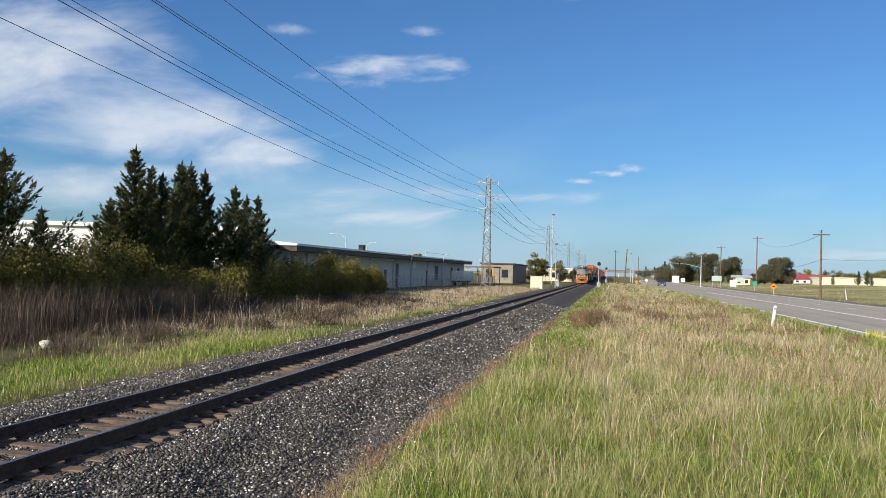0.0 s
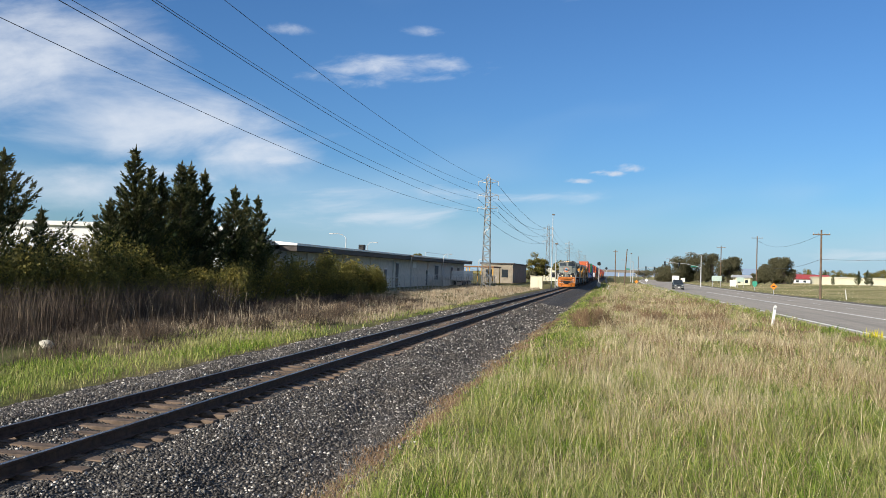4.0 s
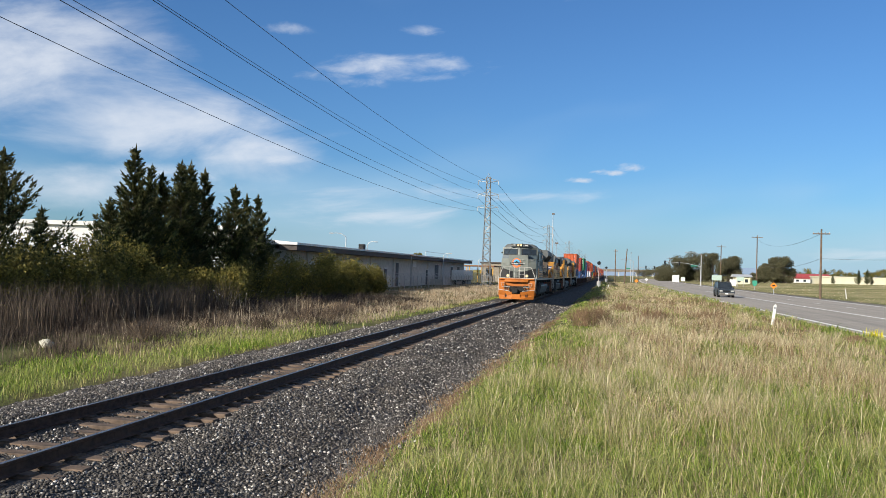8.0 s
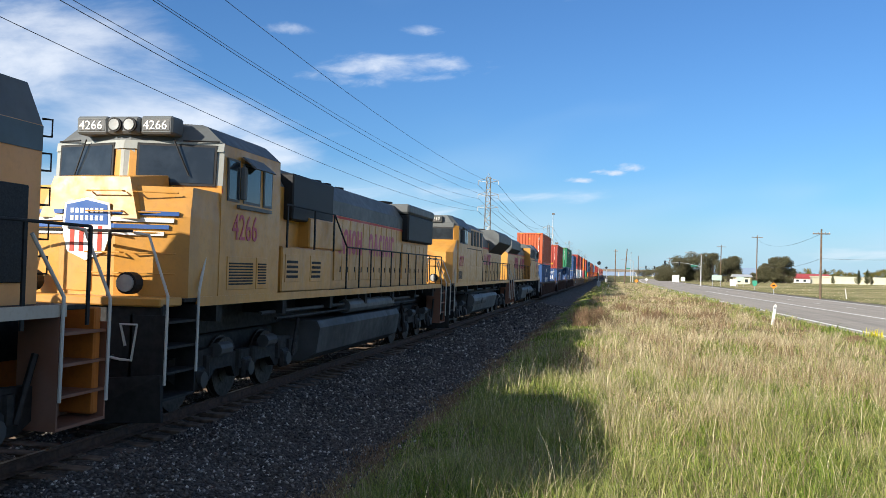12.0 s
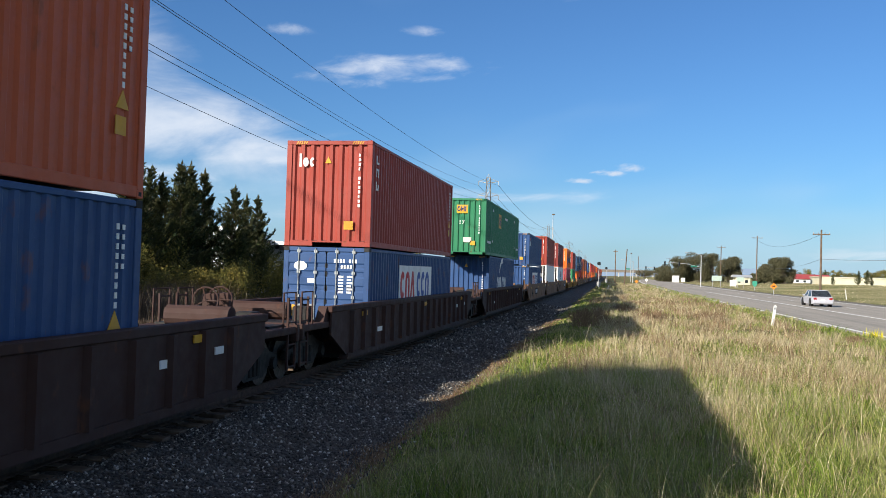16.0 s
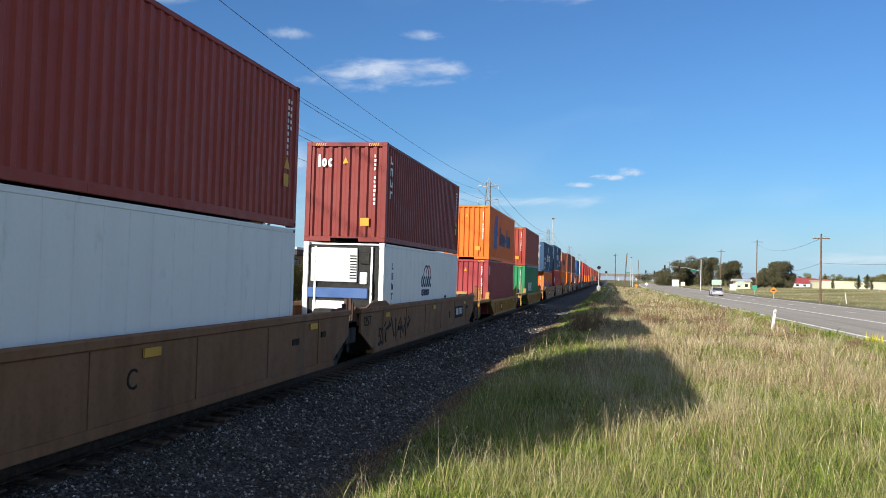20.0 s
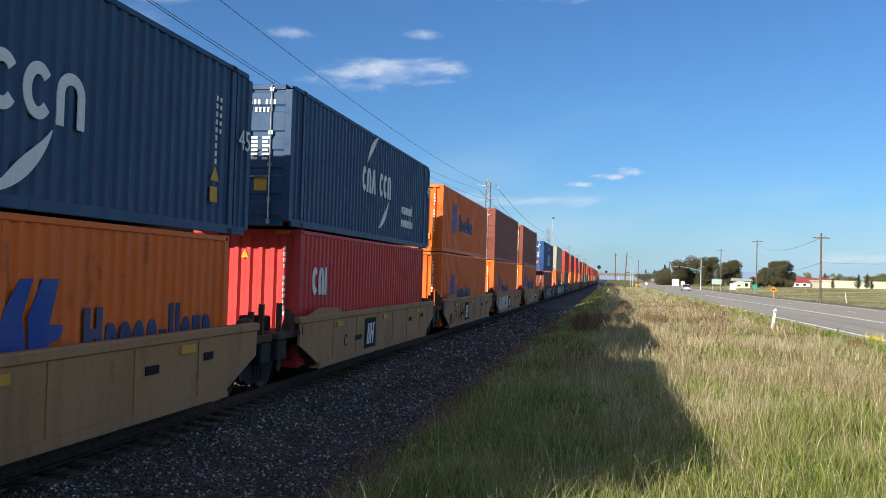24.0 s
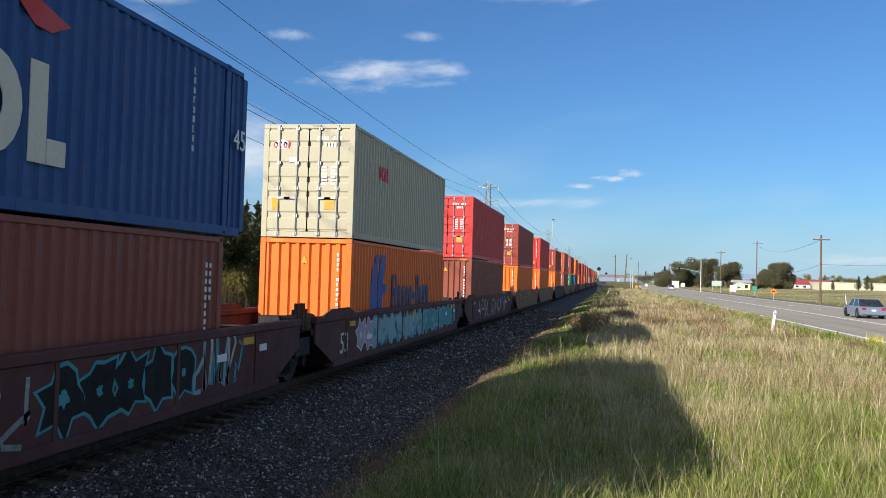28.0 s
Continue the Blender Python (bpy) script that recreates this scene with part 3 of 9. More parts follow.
def meadow():
    rng = np.random.default_rng(11)
    G, S = [], []
    # tufts: blades rise from one foot and lean outwards
    for y0, y1, green, straw, w in ((4.5, 9, 62, 26, 0.0030), (9, 15, 44, 24, 0.0044), (15, 24, 25, 18, 0.0065), (24, 40, 10, 9, 0.011), (40, 70, 3.6, 3.6, 0.018), (70, 130, 1.5, 1.4, 0.026), (130, 260, 0.45, 0.45, 0.05)):
        x0, x1 = -3.35, min(10.8, 0.31 * y1 + 0.6)
        for per, out, tall in ((green, G, False), (straw, S, True)):
            n = int((y1 - y0) * (x1 - x0) * per)
            x, y = rng.uniform(x0, x1, n), rng.uniform(y0, y1, n)
            d = dryness(x, y)
            bare = np.clip((x + 3.42 - 0.22 * np.sin(y * 1.1)) / 0.5, 0.1, 1)
            ok = (x < 0.31 * y + 0.6) & (rng.random(n) < bare * (np.clip(0.05 + 1.25 * d, 0, 1) if tall else np.clip(1.15 - 0.90 * d, 0.18, 1)))
            x, y, d = x[ok], y[ok], d[ok]
            big = rng.random(len(x)) ** 2.2
            clump = (0.55 + 0.9 * big) * (0.6 + 0.8 * wave(x * 3.1, y * 3.1, 2.0, 1.0))
            m = rng.integers(9, 22, len(x))
            k = np.repeat(np.arange(len(x)), m)
            a = rng.uniform(0, 6.283, len(k))
            rad = np.abs(rng.normal(0, 1, len(k))) * (0.035 + 0.05 * big[k]) * (1.6 if not tall else 1.0) * (1 + y[k] / 30)
            bx, by = x[k] + np.cos(a) * rad, y[k] + np.sin(a) * rad
            near = np.clip((bx + 3.6) / 1.6, 0.45, 1)
            h = (0.20 + 0.34 * rng.random(len(k)) ** 1.3) * clump[k] * near * 1.05 if tall else (0.10 + 0.20 * rng.random(len(k))) * clump[k] * near * (1.0 + 0.5 * (bx > 2) * (by < 16))
            keep = bx > -3.5
            wide = np.full(len(k), w * (0.55 if tall else 1.1)) * rng.uniform(0.6, 1.4, len(k))
            lean = np.clip(rng.uniform(0.15, 1.0, len(k)) + rad * 1.5, 0.05, 0.98)
            out.append([q[keep] for q in (bx, by, h, wide, lean, a + rng.normal(0, 0.5, len(k)))])
    gx, gy, gh, gw, gl, ga = (np.concatenate(a) for a in zip(*G))
    sx, sy, sh, sw, sl, sa = (np.concatenate(a) for a in zip(*S))
    blades("green_grass", gx, gy, land(gx, gy) - 0.01, gh, gw, gl, M_GREEN, "lush green spring grass beside the ballast", 2, way=ga)
    blades("dry_grass", sx, sy, land(sx, sy) - 0.01, sh, sw, sl, M_STRAW, "dry straw-coloured meadow grass", 3, way=sa)
    # matted dead grass along the ballast's edge
    n = 15000
    y = 5 + 45 * rng.random(n) ** 1.5
    x = -3.15 + 0.16 * np.sin(y * 0.9) + 0.12 * np.sin(y * 2.3) + rng.normal(0, 0.2, n)
    blades("edge_straw", x, y, np.maximum(land(x, y), bed_height(x, y)), rng.uniform(0.03, 0.13, n), 0.0028 + y * 0.00022, rng.uniform(0.4, 0.98, n), M_DRYWEED, "matted dead grass along the edge of the ballast", 14, spread=2.5)
    stalks("seed_stalks", 7000, 5, 30, 0.35, 0.95, M_STRAW, "tall pale arching stalks of wild oat", 4)
    stalks("green_stalks", 12000, 5, 26, 0.25, 0.7, M_GREEN, "long arching green grass stems", 24)
    # russet dead stems in the drier middle
    n = 16000
    y = 17 + 75 * rng.random(n) ** 1.3
    x = -1.6 + rng.random(n) * np.minimum(11, 0.31 * y + 2)
    ok = wave(x * 1.3, y * 0.7, 2.7, 5.0) * wave(y, x, 1.1, 0.3) > 0.33
    x, y = x[ok], y[ok]
    blades("russet_weeds", x, y, land(x, y) - 0.01, rng.uniform(0.15, 0.55, len(x)), 0.002 + y * 0.00022, rng.uniform(0.05, 0.6, len(x)), M_DRYWEED, "thin russet dead weeds among the straw", 15, "weeds", spread=2.0)
    # little yellow flowers by the road
    n = 60
    x, y = rng.normal(11.0, 0.15, n), rng.normal(39.5, 0.5, n)
    blades("yellow_flowers", x, y, land(x, y), rng.uniform(0.2, 0.5, n), np.full(n, 0.02), rng.uniform(0.0, 0.3, n), leafy("yellow petals", ((0.0, (0.5, 0.42, 0.03)), (1.0, (0.75, 0.65, 0.05)))), "small yellow wild flowers at the road edge", 12, "flowers")
    # verge across the road and the far field
    n = 26000
    y = 40 + 360 * rng.random(n) ** 1.6
    x = 27 + (y * 0.55) * rng.random(n)
    w = 0.006 + y * 0.00012
    blades("field_grass", x, y, land(x, y), rng.uniform(0.08, 0.22, n), w, rng.uniform(0.2, 0.8, n), M_STRAW, "rough dry grass on the far field", 5)
    n = 18000
    y = 40 + 300 * rng.random(n) ** 1.6
    x = 27 + (y * 0.5) * rng.random(n)
    blades("field_green", x, y, land(x, y), rng.uniform(0.06, 0.16, n), 0.006 + y * 0.00012, rng.uniform(0.2, 0.8, n), leafy("dull field grass", ((0.0, (0.13, 0.15, 0.05)), (1.0, (0.30, 0.30, 0.12)))), "green grass growing through the far field", 6)


meadow()


def far_side():
    """Verge, dry grass and tall brown weeds on the far side of the track."""
    rng = np.random.default_rng(21)
    n = 70000
    y = 10 + 90 * rng.random(n) ** 1.35
    x = -12.3 - rng.random(n) ** 1.1 * np.minimum(1.6 + y * 0.12, 5.0) * np.clip((70 - y) / 30, 0.2, 1)
    keep = (rng.random(n) < np.clip((-12.2 - x) / 0.8 + 0.15, 0, 1) * np.clip(wave(x, y, 1.8, 0.7) * 1.6, 0.1, 1) * np.clip((46 - y) / 14, 0.07, 1))
    x, y = x[keep], y[keep]
    blades("verge_grass", x, y, land(x, y) - 0.01, rng.uniform(0.07, 0.30, len(x)), 0.004 + y * 0.00022, rng.uniform(0.1, 0.8, len(x)), M_GREEN, "short green grass along the far side of the ballast", 7, spread=2.5)
    # bleached grass, in tufts, thickest where the weeds end
    n = 60000
    y = 22 + 150 * rng.random(n) ** 1.4
    x = -13.0 - rng.random(n) * np.minimum(3 + y * 0.12, 14)
    keep = rng.random(n) < np.clip(wave(x * 1.5, y * 1.2, 2.4, 1.9) * 1.7 - 0.3, 0.05, 1) * np.clip((y - 30) / 18, 0.03, 1)
    x, y = x[keep], y[keep]
    blades("verge_straw", x, y, land(x, y) - 0.01, rng.uniform(0.12, 0.55, len(x)), 0.003 + y * 0.00018, rng.uniform(0.1, 0.8, len(x)), M_BLEACHED, "bleached dry grass beyond the track", 8, spread=2.5)
    # grey-brown dead weeds
    n = 90000
    y = 14 + 66 * rng.random(n)
    x = -13.2 - 1.9 * np.clip((36 - y) / 10, 0, 1) - rng.random(n) * 12
    tuft = wave(x * 2.1, y * 2.1, 2.3, 3.0)
    keep = rng.random(n) < np.clip(tuft * 1.5 - 0.1, 0.1, 1)
    x, y, tuft = x[keep], y[keep], tuft[keep]
    h = rng.uniform(0.22, 0.85, len(x)) * (0.35 + 0.9 * tuft) * np.clip((-12.9 - x) / 6.5, 0.16, 1.1)
    blades("dead_weeds", x, y, land(x, y) - 0.02, h, 0.004 + y * 0.00016, rng.uniform(0.1, 0.95, len(x)), M_WEED, "tall grey-brown dead weeds in front of the bushes", 9, "weeds", spread=2.5)
    # single pale dry stems standing out of them
    n = 420
    y = 30 + 26 * rng.random(n)
    x = -15.5 - rng.random(n) * 8
    blades("pale_stems", x, y, land(x, y) - 0.02, rng.uniform(0.6, 1.9, n) * np.clip(wave(x, y, 3.3, 0.2) * 1.4, 0.3, 1), 0.002 + y * 0.00013, rng.uniform(0.02, 0.45, n), M_BLEACHED, "pale dry stems above the dead weeds", 19, "weeds", spread=2.5)
    n = 12000
    y = 14 + 34 * rng.random(n)
    x = -21 - rng.random(n) * 6
    blades("cane_weeds", x, y, land(x, y) - 0.02, rng.uniform(0.9, 2.3, n), np.full(n, 0.011), rng.uniform(0.05, 0.5, n), M_WEED, "dense tall brown canes", 10, "weeds", spread=2.5)


M_BLEACHED = leafy("bleached grass", ((0.0, (0.16, 0.105, 0.06)), (0.5, (0.33, 0.245, 0.15)), (0.85, (0.50, 0.40, 0.27)), (1.0, (0.66, 0.57, 0.42))), 0.65, 0.3)
far_side()


def leaves_at(p, size, rng, up=0.3):
    """Two crossed little triangles a point."""
    n = len(p)
    d = rng.normal(0, 1, (n, 3)) + np.array([0, 0, up])
    d /= np.linalg.norm(d, axis=1)[:, None]
    e = np.cross(d, rng.normal(0, 1, (n, 3)))
    e /= np.linalg.norm(e, axis=1)[:, None] + 1e-9
    s = size * rng.uniform(0.6, 1.3, n)
    q = np.cross(d, e)
    v = np.stack([p - e * s[:, None] * 0.5, p + e * s[:, None] * 0.5, p + d * s[:, None] * 1.5,
                  p - q * s[:, None] * 0.5, p + q * s[:, None] * 0.5, p + d * s[:, None] * 1.3 + e * s[:, None] * 0.4], 1)
    f = np.array([(0, 1, 2), (3, 4, 5)])
    return v.reshape(-1, 3), (np.arange(n)[:, None, None] * 6 + f[None]).reshape(-1, 3)


def conifer(x, y, h, r, seed, skew=0.0, label="dark green conifer with upswept pointed branches"):
    rng = np.random.default_rng(seed)
    z0 = float(land(np.array(x), np.array(y)))
    tree = thing("conifer_tree", label, "tree", "conifers behind the track")
    tree.location = (x, y, z0)
    part("trunk", Shape().rod((0, 0, -0.2), (skew, 0, h * 0.96), 0.02 * h, 8, 0.012), M_BARK, tree)
    pts, dirs = [], []
    limbs = Shape()
    nb = int(h * 19)
    for i in range(nb):
        t = (i + rng.random()) / nb
        t = 0.04 + 0.94 * t
        reach = 1.5 * r * (1 - t) ** 1.05 * rng.uniform(0.35, 1.2) + 0.07
        if t < 0.15:
            reach *= 0.75
        a = rng.uniform(0, 6.283)
        base = np.array([skew * t, 0, h * t])
        rise = rng.uniform(0.25, 0.75)
        m = int(8 + reach * 24)
        s = rng.random(m) ** 0.75
        along = np.stack([np.cos(a) * reach * s, np.sin(a) * reach * s, reach * (rise * s + 0.45 * s ** 2) - 0.12 * reach * s], 1) + base
        spread = ((0.05 + 0.15 * (1 - s)) * (0.35 + 0.65 * (1 - t)) + 0.012 * reach)[:, None]
        along += rng.normal(0, 1, (m, 3)) * spread * np.array([1, 1, 0.6])
        pts.append(along)
        o = np.stack([np.cos(a) * np.ones(m), np.sin(a) * np.ones(m), np.full(m, 0.9)], 1) + rng.normal(0, 0.45, (m, 3))
        dirs.append(o)
        if i % 3 == 0 and reach > 0.5:
            limbs.rod(base, base + np.array([np.cos(a), np.sin(a), rise]) * reach * 0.8, 0.025, 4, 0.006)
    top = np.stack([np.full(26, skew), np.zeros(26), h * (0.93 + 0.08 * rng.random(26))], 1) + rng.normal(0, 0.03, (26, 3))
    pts.append(top)
    dirs.append(np.tile([0, 0, 1.0], (26, 1)))
    part("branching", limbs, M_BARK, tree)["kind"] = "stuff"
    p, d = np.concatenate(pts), np.concatenate(dirs)
    d /= np.linalg.norm(d, axis=1)[:, None]
    n = len(p)
    e = np.cross(d, rng.normal(0, 1, (n, 3)))
    e /= np.linalg.norm(e, axis=1)[:, None]
    q = np.cross(d, e)
    L = (0.20 + 0.16 * rng.random(n))[:, None] * (0.7 + h * 0.035)
    w = L * 0.17
    v = np.stack([p - e * w, p + e * w, p + d * L, p - q * w, p + q * w, p + d * L * 0.85], 1).reshape(-1, 3)
    t = (np.arange(n)[:, None, None] * 6 + np.array([(0, 1, 2), (3, 4, 5)])[None]).reshape(-1, 3)
    part("crown", big_mesh("crown", v, t), M_CONE, tree)
    return tree


def bush(x, y, rx, ry, h, seed, mat=None, leaf=0.09, name="bush", label="dense unkempt green bush", dens=1.0):
    rng = np.random.default_rng(seed)
    z0 = float(land(np.array(x), np.array(y)))
    b = thing(name, label, "bush", "bushes along the far side")
    b.location = (x, y, z0)
    stems = Shape()
    lobes = []
    for i in range(rng.integers(7, 11)):
        a = rng.uniform(0, 6.283)
        k = rng.random() ** 0.5
        c = np.array([np.cos(a) * rx * 0.62 * k, np.sin(a) * ry * 0.62 * k, h * rng.uniform(0.30, 0.72)])
        lobes.append((c, np.array([rx, ry, h]) * rng.uniform(0.26, 0.46)))
        stems.rod((c[0] * 0.2, c[1] * 0.2, -0.1), c, 0.035, 5, 0.012)
    part("stemwork", stems, M_BARK, b)["kind"] = "stuff"
    pts = []
    for c, s in lobes:
        m = int(260 * dens * max(1.0, np.prod(s) ** 0.5))
        d = rng.normal(0, 1, (m, 3))
        d /= np.linalg.norm(d, axis=1)[:, None]
        rad = rng.uniform(0.55, 1.08, m)[:, None]
        pts.append(c + d * s * rad)
    low = rng.normal(0, 1, (int(260 * dens), 3)) * np.array([rx * 0.5, ry * 0.5, h * 0.22]) + np.array([0, 0, h * 0.25])
    p = np.concatenate(pts + [low])
    p = p[p[:, 2] > 0.0]
    v, t = leaves_at(p, leaf, rng)
    part("foliage", big_mesh("foliage", v, t), mat or M_BUSH, b)
    return b


def broad_tree(x, y, h, r, seed, mat=None, label="broad rounded tree with olive-brown foliage", trunk_h=0.25, leaf=0.28, n_leaf=5200):
    rng = np.random.default_rng(seed)
    z0 = float(land(np.array(x), np.array(y)))
    tr = thing("tree", label, "tree", "trees in the distance")
    tr.location = (x, y, z0)
    part("trunk", Shape().rod((0, 0, -0.3), (0, 0, h * 0.55), 0.03 * h, 8, 0.012 * h), M_BARK, tr)
    limbs = Shape()
    pts = []
    for i in range(16):
        a = rng.uniform(0, 6.283)
        k = rng.random() ** 0.6
        c = np.array([np.cos(a) * r * 0.75 * k, np.sin(a) * r * 0.75 * k, h * rng.uniform(trunk_h + 0.12, 0.86) * (1 - 0.18 * k)])
        limbs.rod((0, 0, h * trunk_h * rng.uniform(0.7, 1.3)), c, 0.010 * h, 5, 0.003 * h)
        m = n_leaf // 16
        d = rng.normal(0, 1, (m, 3))
        d /= np.linalg.norm(d, axis=1)[:, None]
        s = r * rng.uniform(0.26, 0.42)
        pts.append(c + d * s * np.array([1, 1, 0.8]) * rng.uniform(0.45, 1.1, m)[:, None])
    part("branching", limbs, M_BARK, tr)["kind"] = "stuff"
    v, t = leaves_at(np.concatenate(pts), leaf, rng)
    part("crown", big_mesh("crown", v, t), mat or M_BROAD, tr)
    return tr


# conifers along the edge of the yard; those at y 32.5 and 27.0 are unseen, added to shade the weeds
for x, y, h, r, sd, sk in ((-30.0, 51.1, 10.2, 2.2, 1, 0.0), (-30.6, 54.0, 9.2, 1.7, 2, 0.1), (-30.0, 54.6, 8.8, 1.6, 3, 0.0), (-30.0, 57.4, 9.9, 1.9, 4, -0.1), (-30.4, 59.2, 10.1, 2.0, 5, 0.1),
                           (-30.0, 60.8, 9.8, 1.9, 6, 0.0), (-30.0, 65.4, 9.1, 2.2, 7, 0.4), (-30.0, 68.6, 8.5, 1.9, 14, 0.0), (-30.0, 71.0, 8.7, 2.0, 8, 0.0), (-30.5, 38.3, 8.2, 3.5, 9, 0.9), (-30.0, 32.5, 8.8, 3.2, 16, 0.0), (-30.0, 27.0, 8.0, 3.0, 17, 0.0), (-31.0, 43.3, 5.6, 1.2, 10, 0.0),
                           (-30.0, 48.4, 6.7, 1.9, 12, 0.0), (-32.5, 62.0, 8.3, 2.6, 13, 0.2), (-32.5, 56.0, 8.0, 2.6, 15, 0.2)):
    conifer(x, y, h, r, sd, sk)
rb = random.Random(8)
for i in range(17):
    y = 25 + i * 4.1
    tall = rb.uniform(3.2, 4.0) if y < 48 else rb.uniform(2.6, 3.6) if y < 64 else rb.uniform(3.2, 4.1)
    bush(-25.8 + rb.uniform(-0.8, 0.8), y, rb.uniform(2.0, 2.8), rb.uniform(2.2, 3.0), tall, 40 + i, dens=1.6)
for i in range(7):
    bush(-28.2 + rb.uniform(-0.6, 0.6), 31 + i * 3.6, rb.uniform(2.0, 2.6), rb.uniform(2.0, 2.8), rb.uniform(3.8, 4.6), 140 + i, label="tall olive-green bush below the conifers", dens=1.5)
for i, (x, y, r, h) in enumerate(((-25.0, 88, 2.6, 3.5), (-26.5, 82, 3.0, 4.0), (-24.5, 76, 2.6, 3.2), (-26, 94, 2.2, 2.6))):
    bush(x, y, r, r, h, 80 + i, None, 0.10, dens=1.5)


def weed_clump(x, y, r, h, seed, n=620, mat=None, label="brown dead weed clump of thin upright twigs"):
    """A tuft of thin stiff stems that fan out from one foot, with side twigs."""
    rng = np.random.default_rng(seed)
    c = thing("weed_clump", label, "weed", "weed clumps")
    c.location = (x, y, float(land(np.array(x), np.array(y))))
    stems = Shape()
    for i in range(14):
        a, o = rng.uniform(0, 6.283), rng.uniform(0.1, 0.8)
        stems.rod((0, 0, -0.05), (math.cos(a) * r * o, math.sin(a) * r * o, h * rng.uniform(0.6, 0.95)), 0.008, 4, 0.003)
    part("stem_bundle", stems, M_DRYWEED, c)["kind"] = "stuff"
    a, o = rng.uniform(0, 6.283, n), rng.random(n) ** 0.6
    z = h * rng.uniform(0.0, 0.75, n) * (1 - 0.45 * o)
    p = np.stack([np.cos(a) * r * o, np.sin(a) * r * o, z], 1)
    d = np.stack([np.cos(a) * o * 0.7, np.sin(a) * o * 0.7, np.full(n, 1.0)], 1) + rng.normal(0, 0.35, (n, 3))
    d *= (h * rng.uniform(0.12, 0.40, n) / np.linalg.norm(d, axis=1))[:, None]
    w = np.stack([-np.sin(a), np.cos(a), np.zeros(n)], 1) * (0.006 + 0.00012 * y)
    v = np.stack([p - w, p + w, p + d], 1).reshape(-1, 3)
    part("brushwood", big_mesh("brushwood", v, np.arange(3 * n).reshape(-1, 3)), mat or M_DRYWEED, c)["kind"] = "stuff"
    return c


for i, (x, y, r, h) in enumerate(((-15.3, 43, 1.2, 0.95), (-14.9, 46, 1.1, 0.8), (-17, 30, 1.3, 1.0), (-15.8, 38, 0.9, 0.9), (-16.4, 52, 1.2, 0.9))):
    weed_clump(x, y, r, h, 180 + i, 900, M_WEED, "grey-brown dead weed clump beside the ballast")
for i, (x, y, r, h) in enumerate(((-1.05, 41, 0.75, 1.15), (-0.45, 43, 0.7, 0.95), (-1.5, 44, 0.6, 0.8), (1.9, 46, 0.8, 0.85), (2.6, 48, 0.7, 0.75), (5.4, 52, 0.9, 0.7), (6.3, 54, 0.7, 0.6), (8.2, 47, 0.55, 0.4), (9.3, 36, 0.5, 0.4), (0.8, 56, 0.8, 0.8))):
    weed_clump(x, y, r, h, 95 + i)
# ---- containers ----
M_STEEL = plain("dark underframe steel", (0.022, 0.020, 0.019), 0.7, 0.3, 0.3, 5)
M_BLACK = plain("black grime", (0.015, 0.014, 0.013), 0.75, 0.1, 0.3, 5)
M_WHEEL = plain("worn wheel steel", (0.09, 0.075, 0.065), 0.55, 0.7, 0.3, 9)
M_TREAD = plain("bright wheel tread", (0.5, 0.49, 0.47), 0.3, 1.0, 0.1, 9)
M_WHITE = paint("white markings", (0.80, 0.80, 0.78), 0.5, 0.25)
M_YEL = paint("yellow safety mark", (0.62, 0.32, 0.018), 0.5, 0.2)
M_ZINC = plain("galvanised bar", (0.45, 0.46, 0.46), 0.4, 0.8, 0.2, 10)
M_GASKET = plain("black rubber", (0.02, 0.02, 0.02), 0.8, 0, 0.1)

PAINTS = {
    "orange-red": (0.46, 0.10, 0.04), "red": (0.31, 0.050, 0.034), "dark red": (0.21, 0.036, 0.032), "maroon": (0.30, 0.045, 0.05), "brown": (0.25, 0.070, 0.045), "bright red": (0.55, 0.045, 0.04),
    "orange": (0.76, 0.158, 0.020), "blue": (0.026, 0.070, 0.185), "navy": (0.030, 0.075, 0.155), "royal blue": (0.026, 0.080, 0.235), "green": (0.026, 0.175, 0.082), "dark green": (0.025, 0.20, 0.085),
    "white": (0.80, 0.815, 0.80), "cream": (0.43, 0.395, 0.29), "grey": (0.28, 0.33, 0.38)}


def box_paint(colour):
    return paint(colour + " container paint", PAINTS[colour], 0.42, 0.12 if colour in ("white", "cream") else 0.30, tuple(c * 0.45 for c in PAINTS[colour]), 0.5 if colour not in ("white", "cream") else 0.12, fade=0.03)


def ribs(a, b, pitch, depth, back):
    """Points of a folded sheet from a to b: at full face, then down by depth; closed at the back."""
    n = max(1, round((b - a) / pitch))
    p = (b - a) / n
    pts = []
    for i in range(n):
        o = a + i * p
        pts += [(o, 0), (o + p * 0.32, 0), (o + p * 0.5, -depth), (o + p * 0.82, -depth)]
    pts += [(b, 0), (b, -back), (a, -back)]
    return pts


PROTO = {}


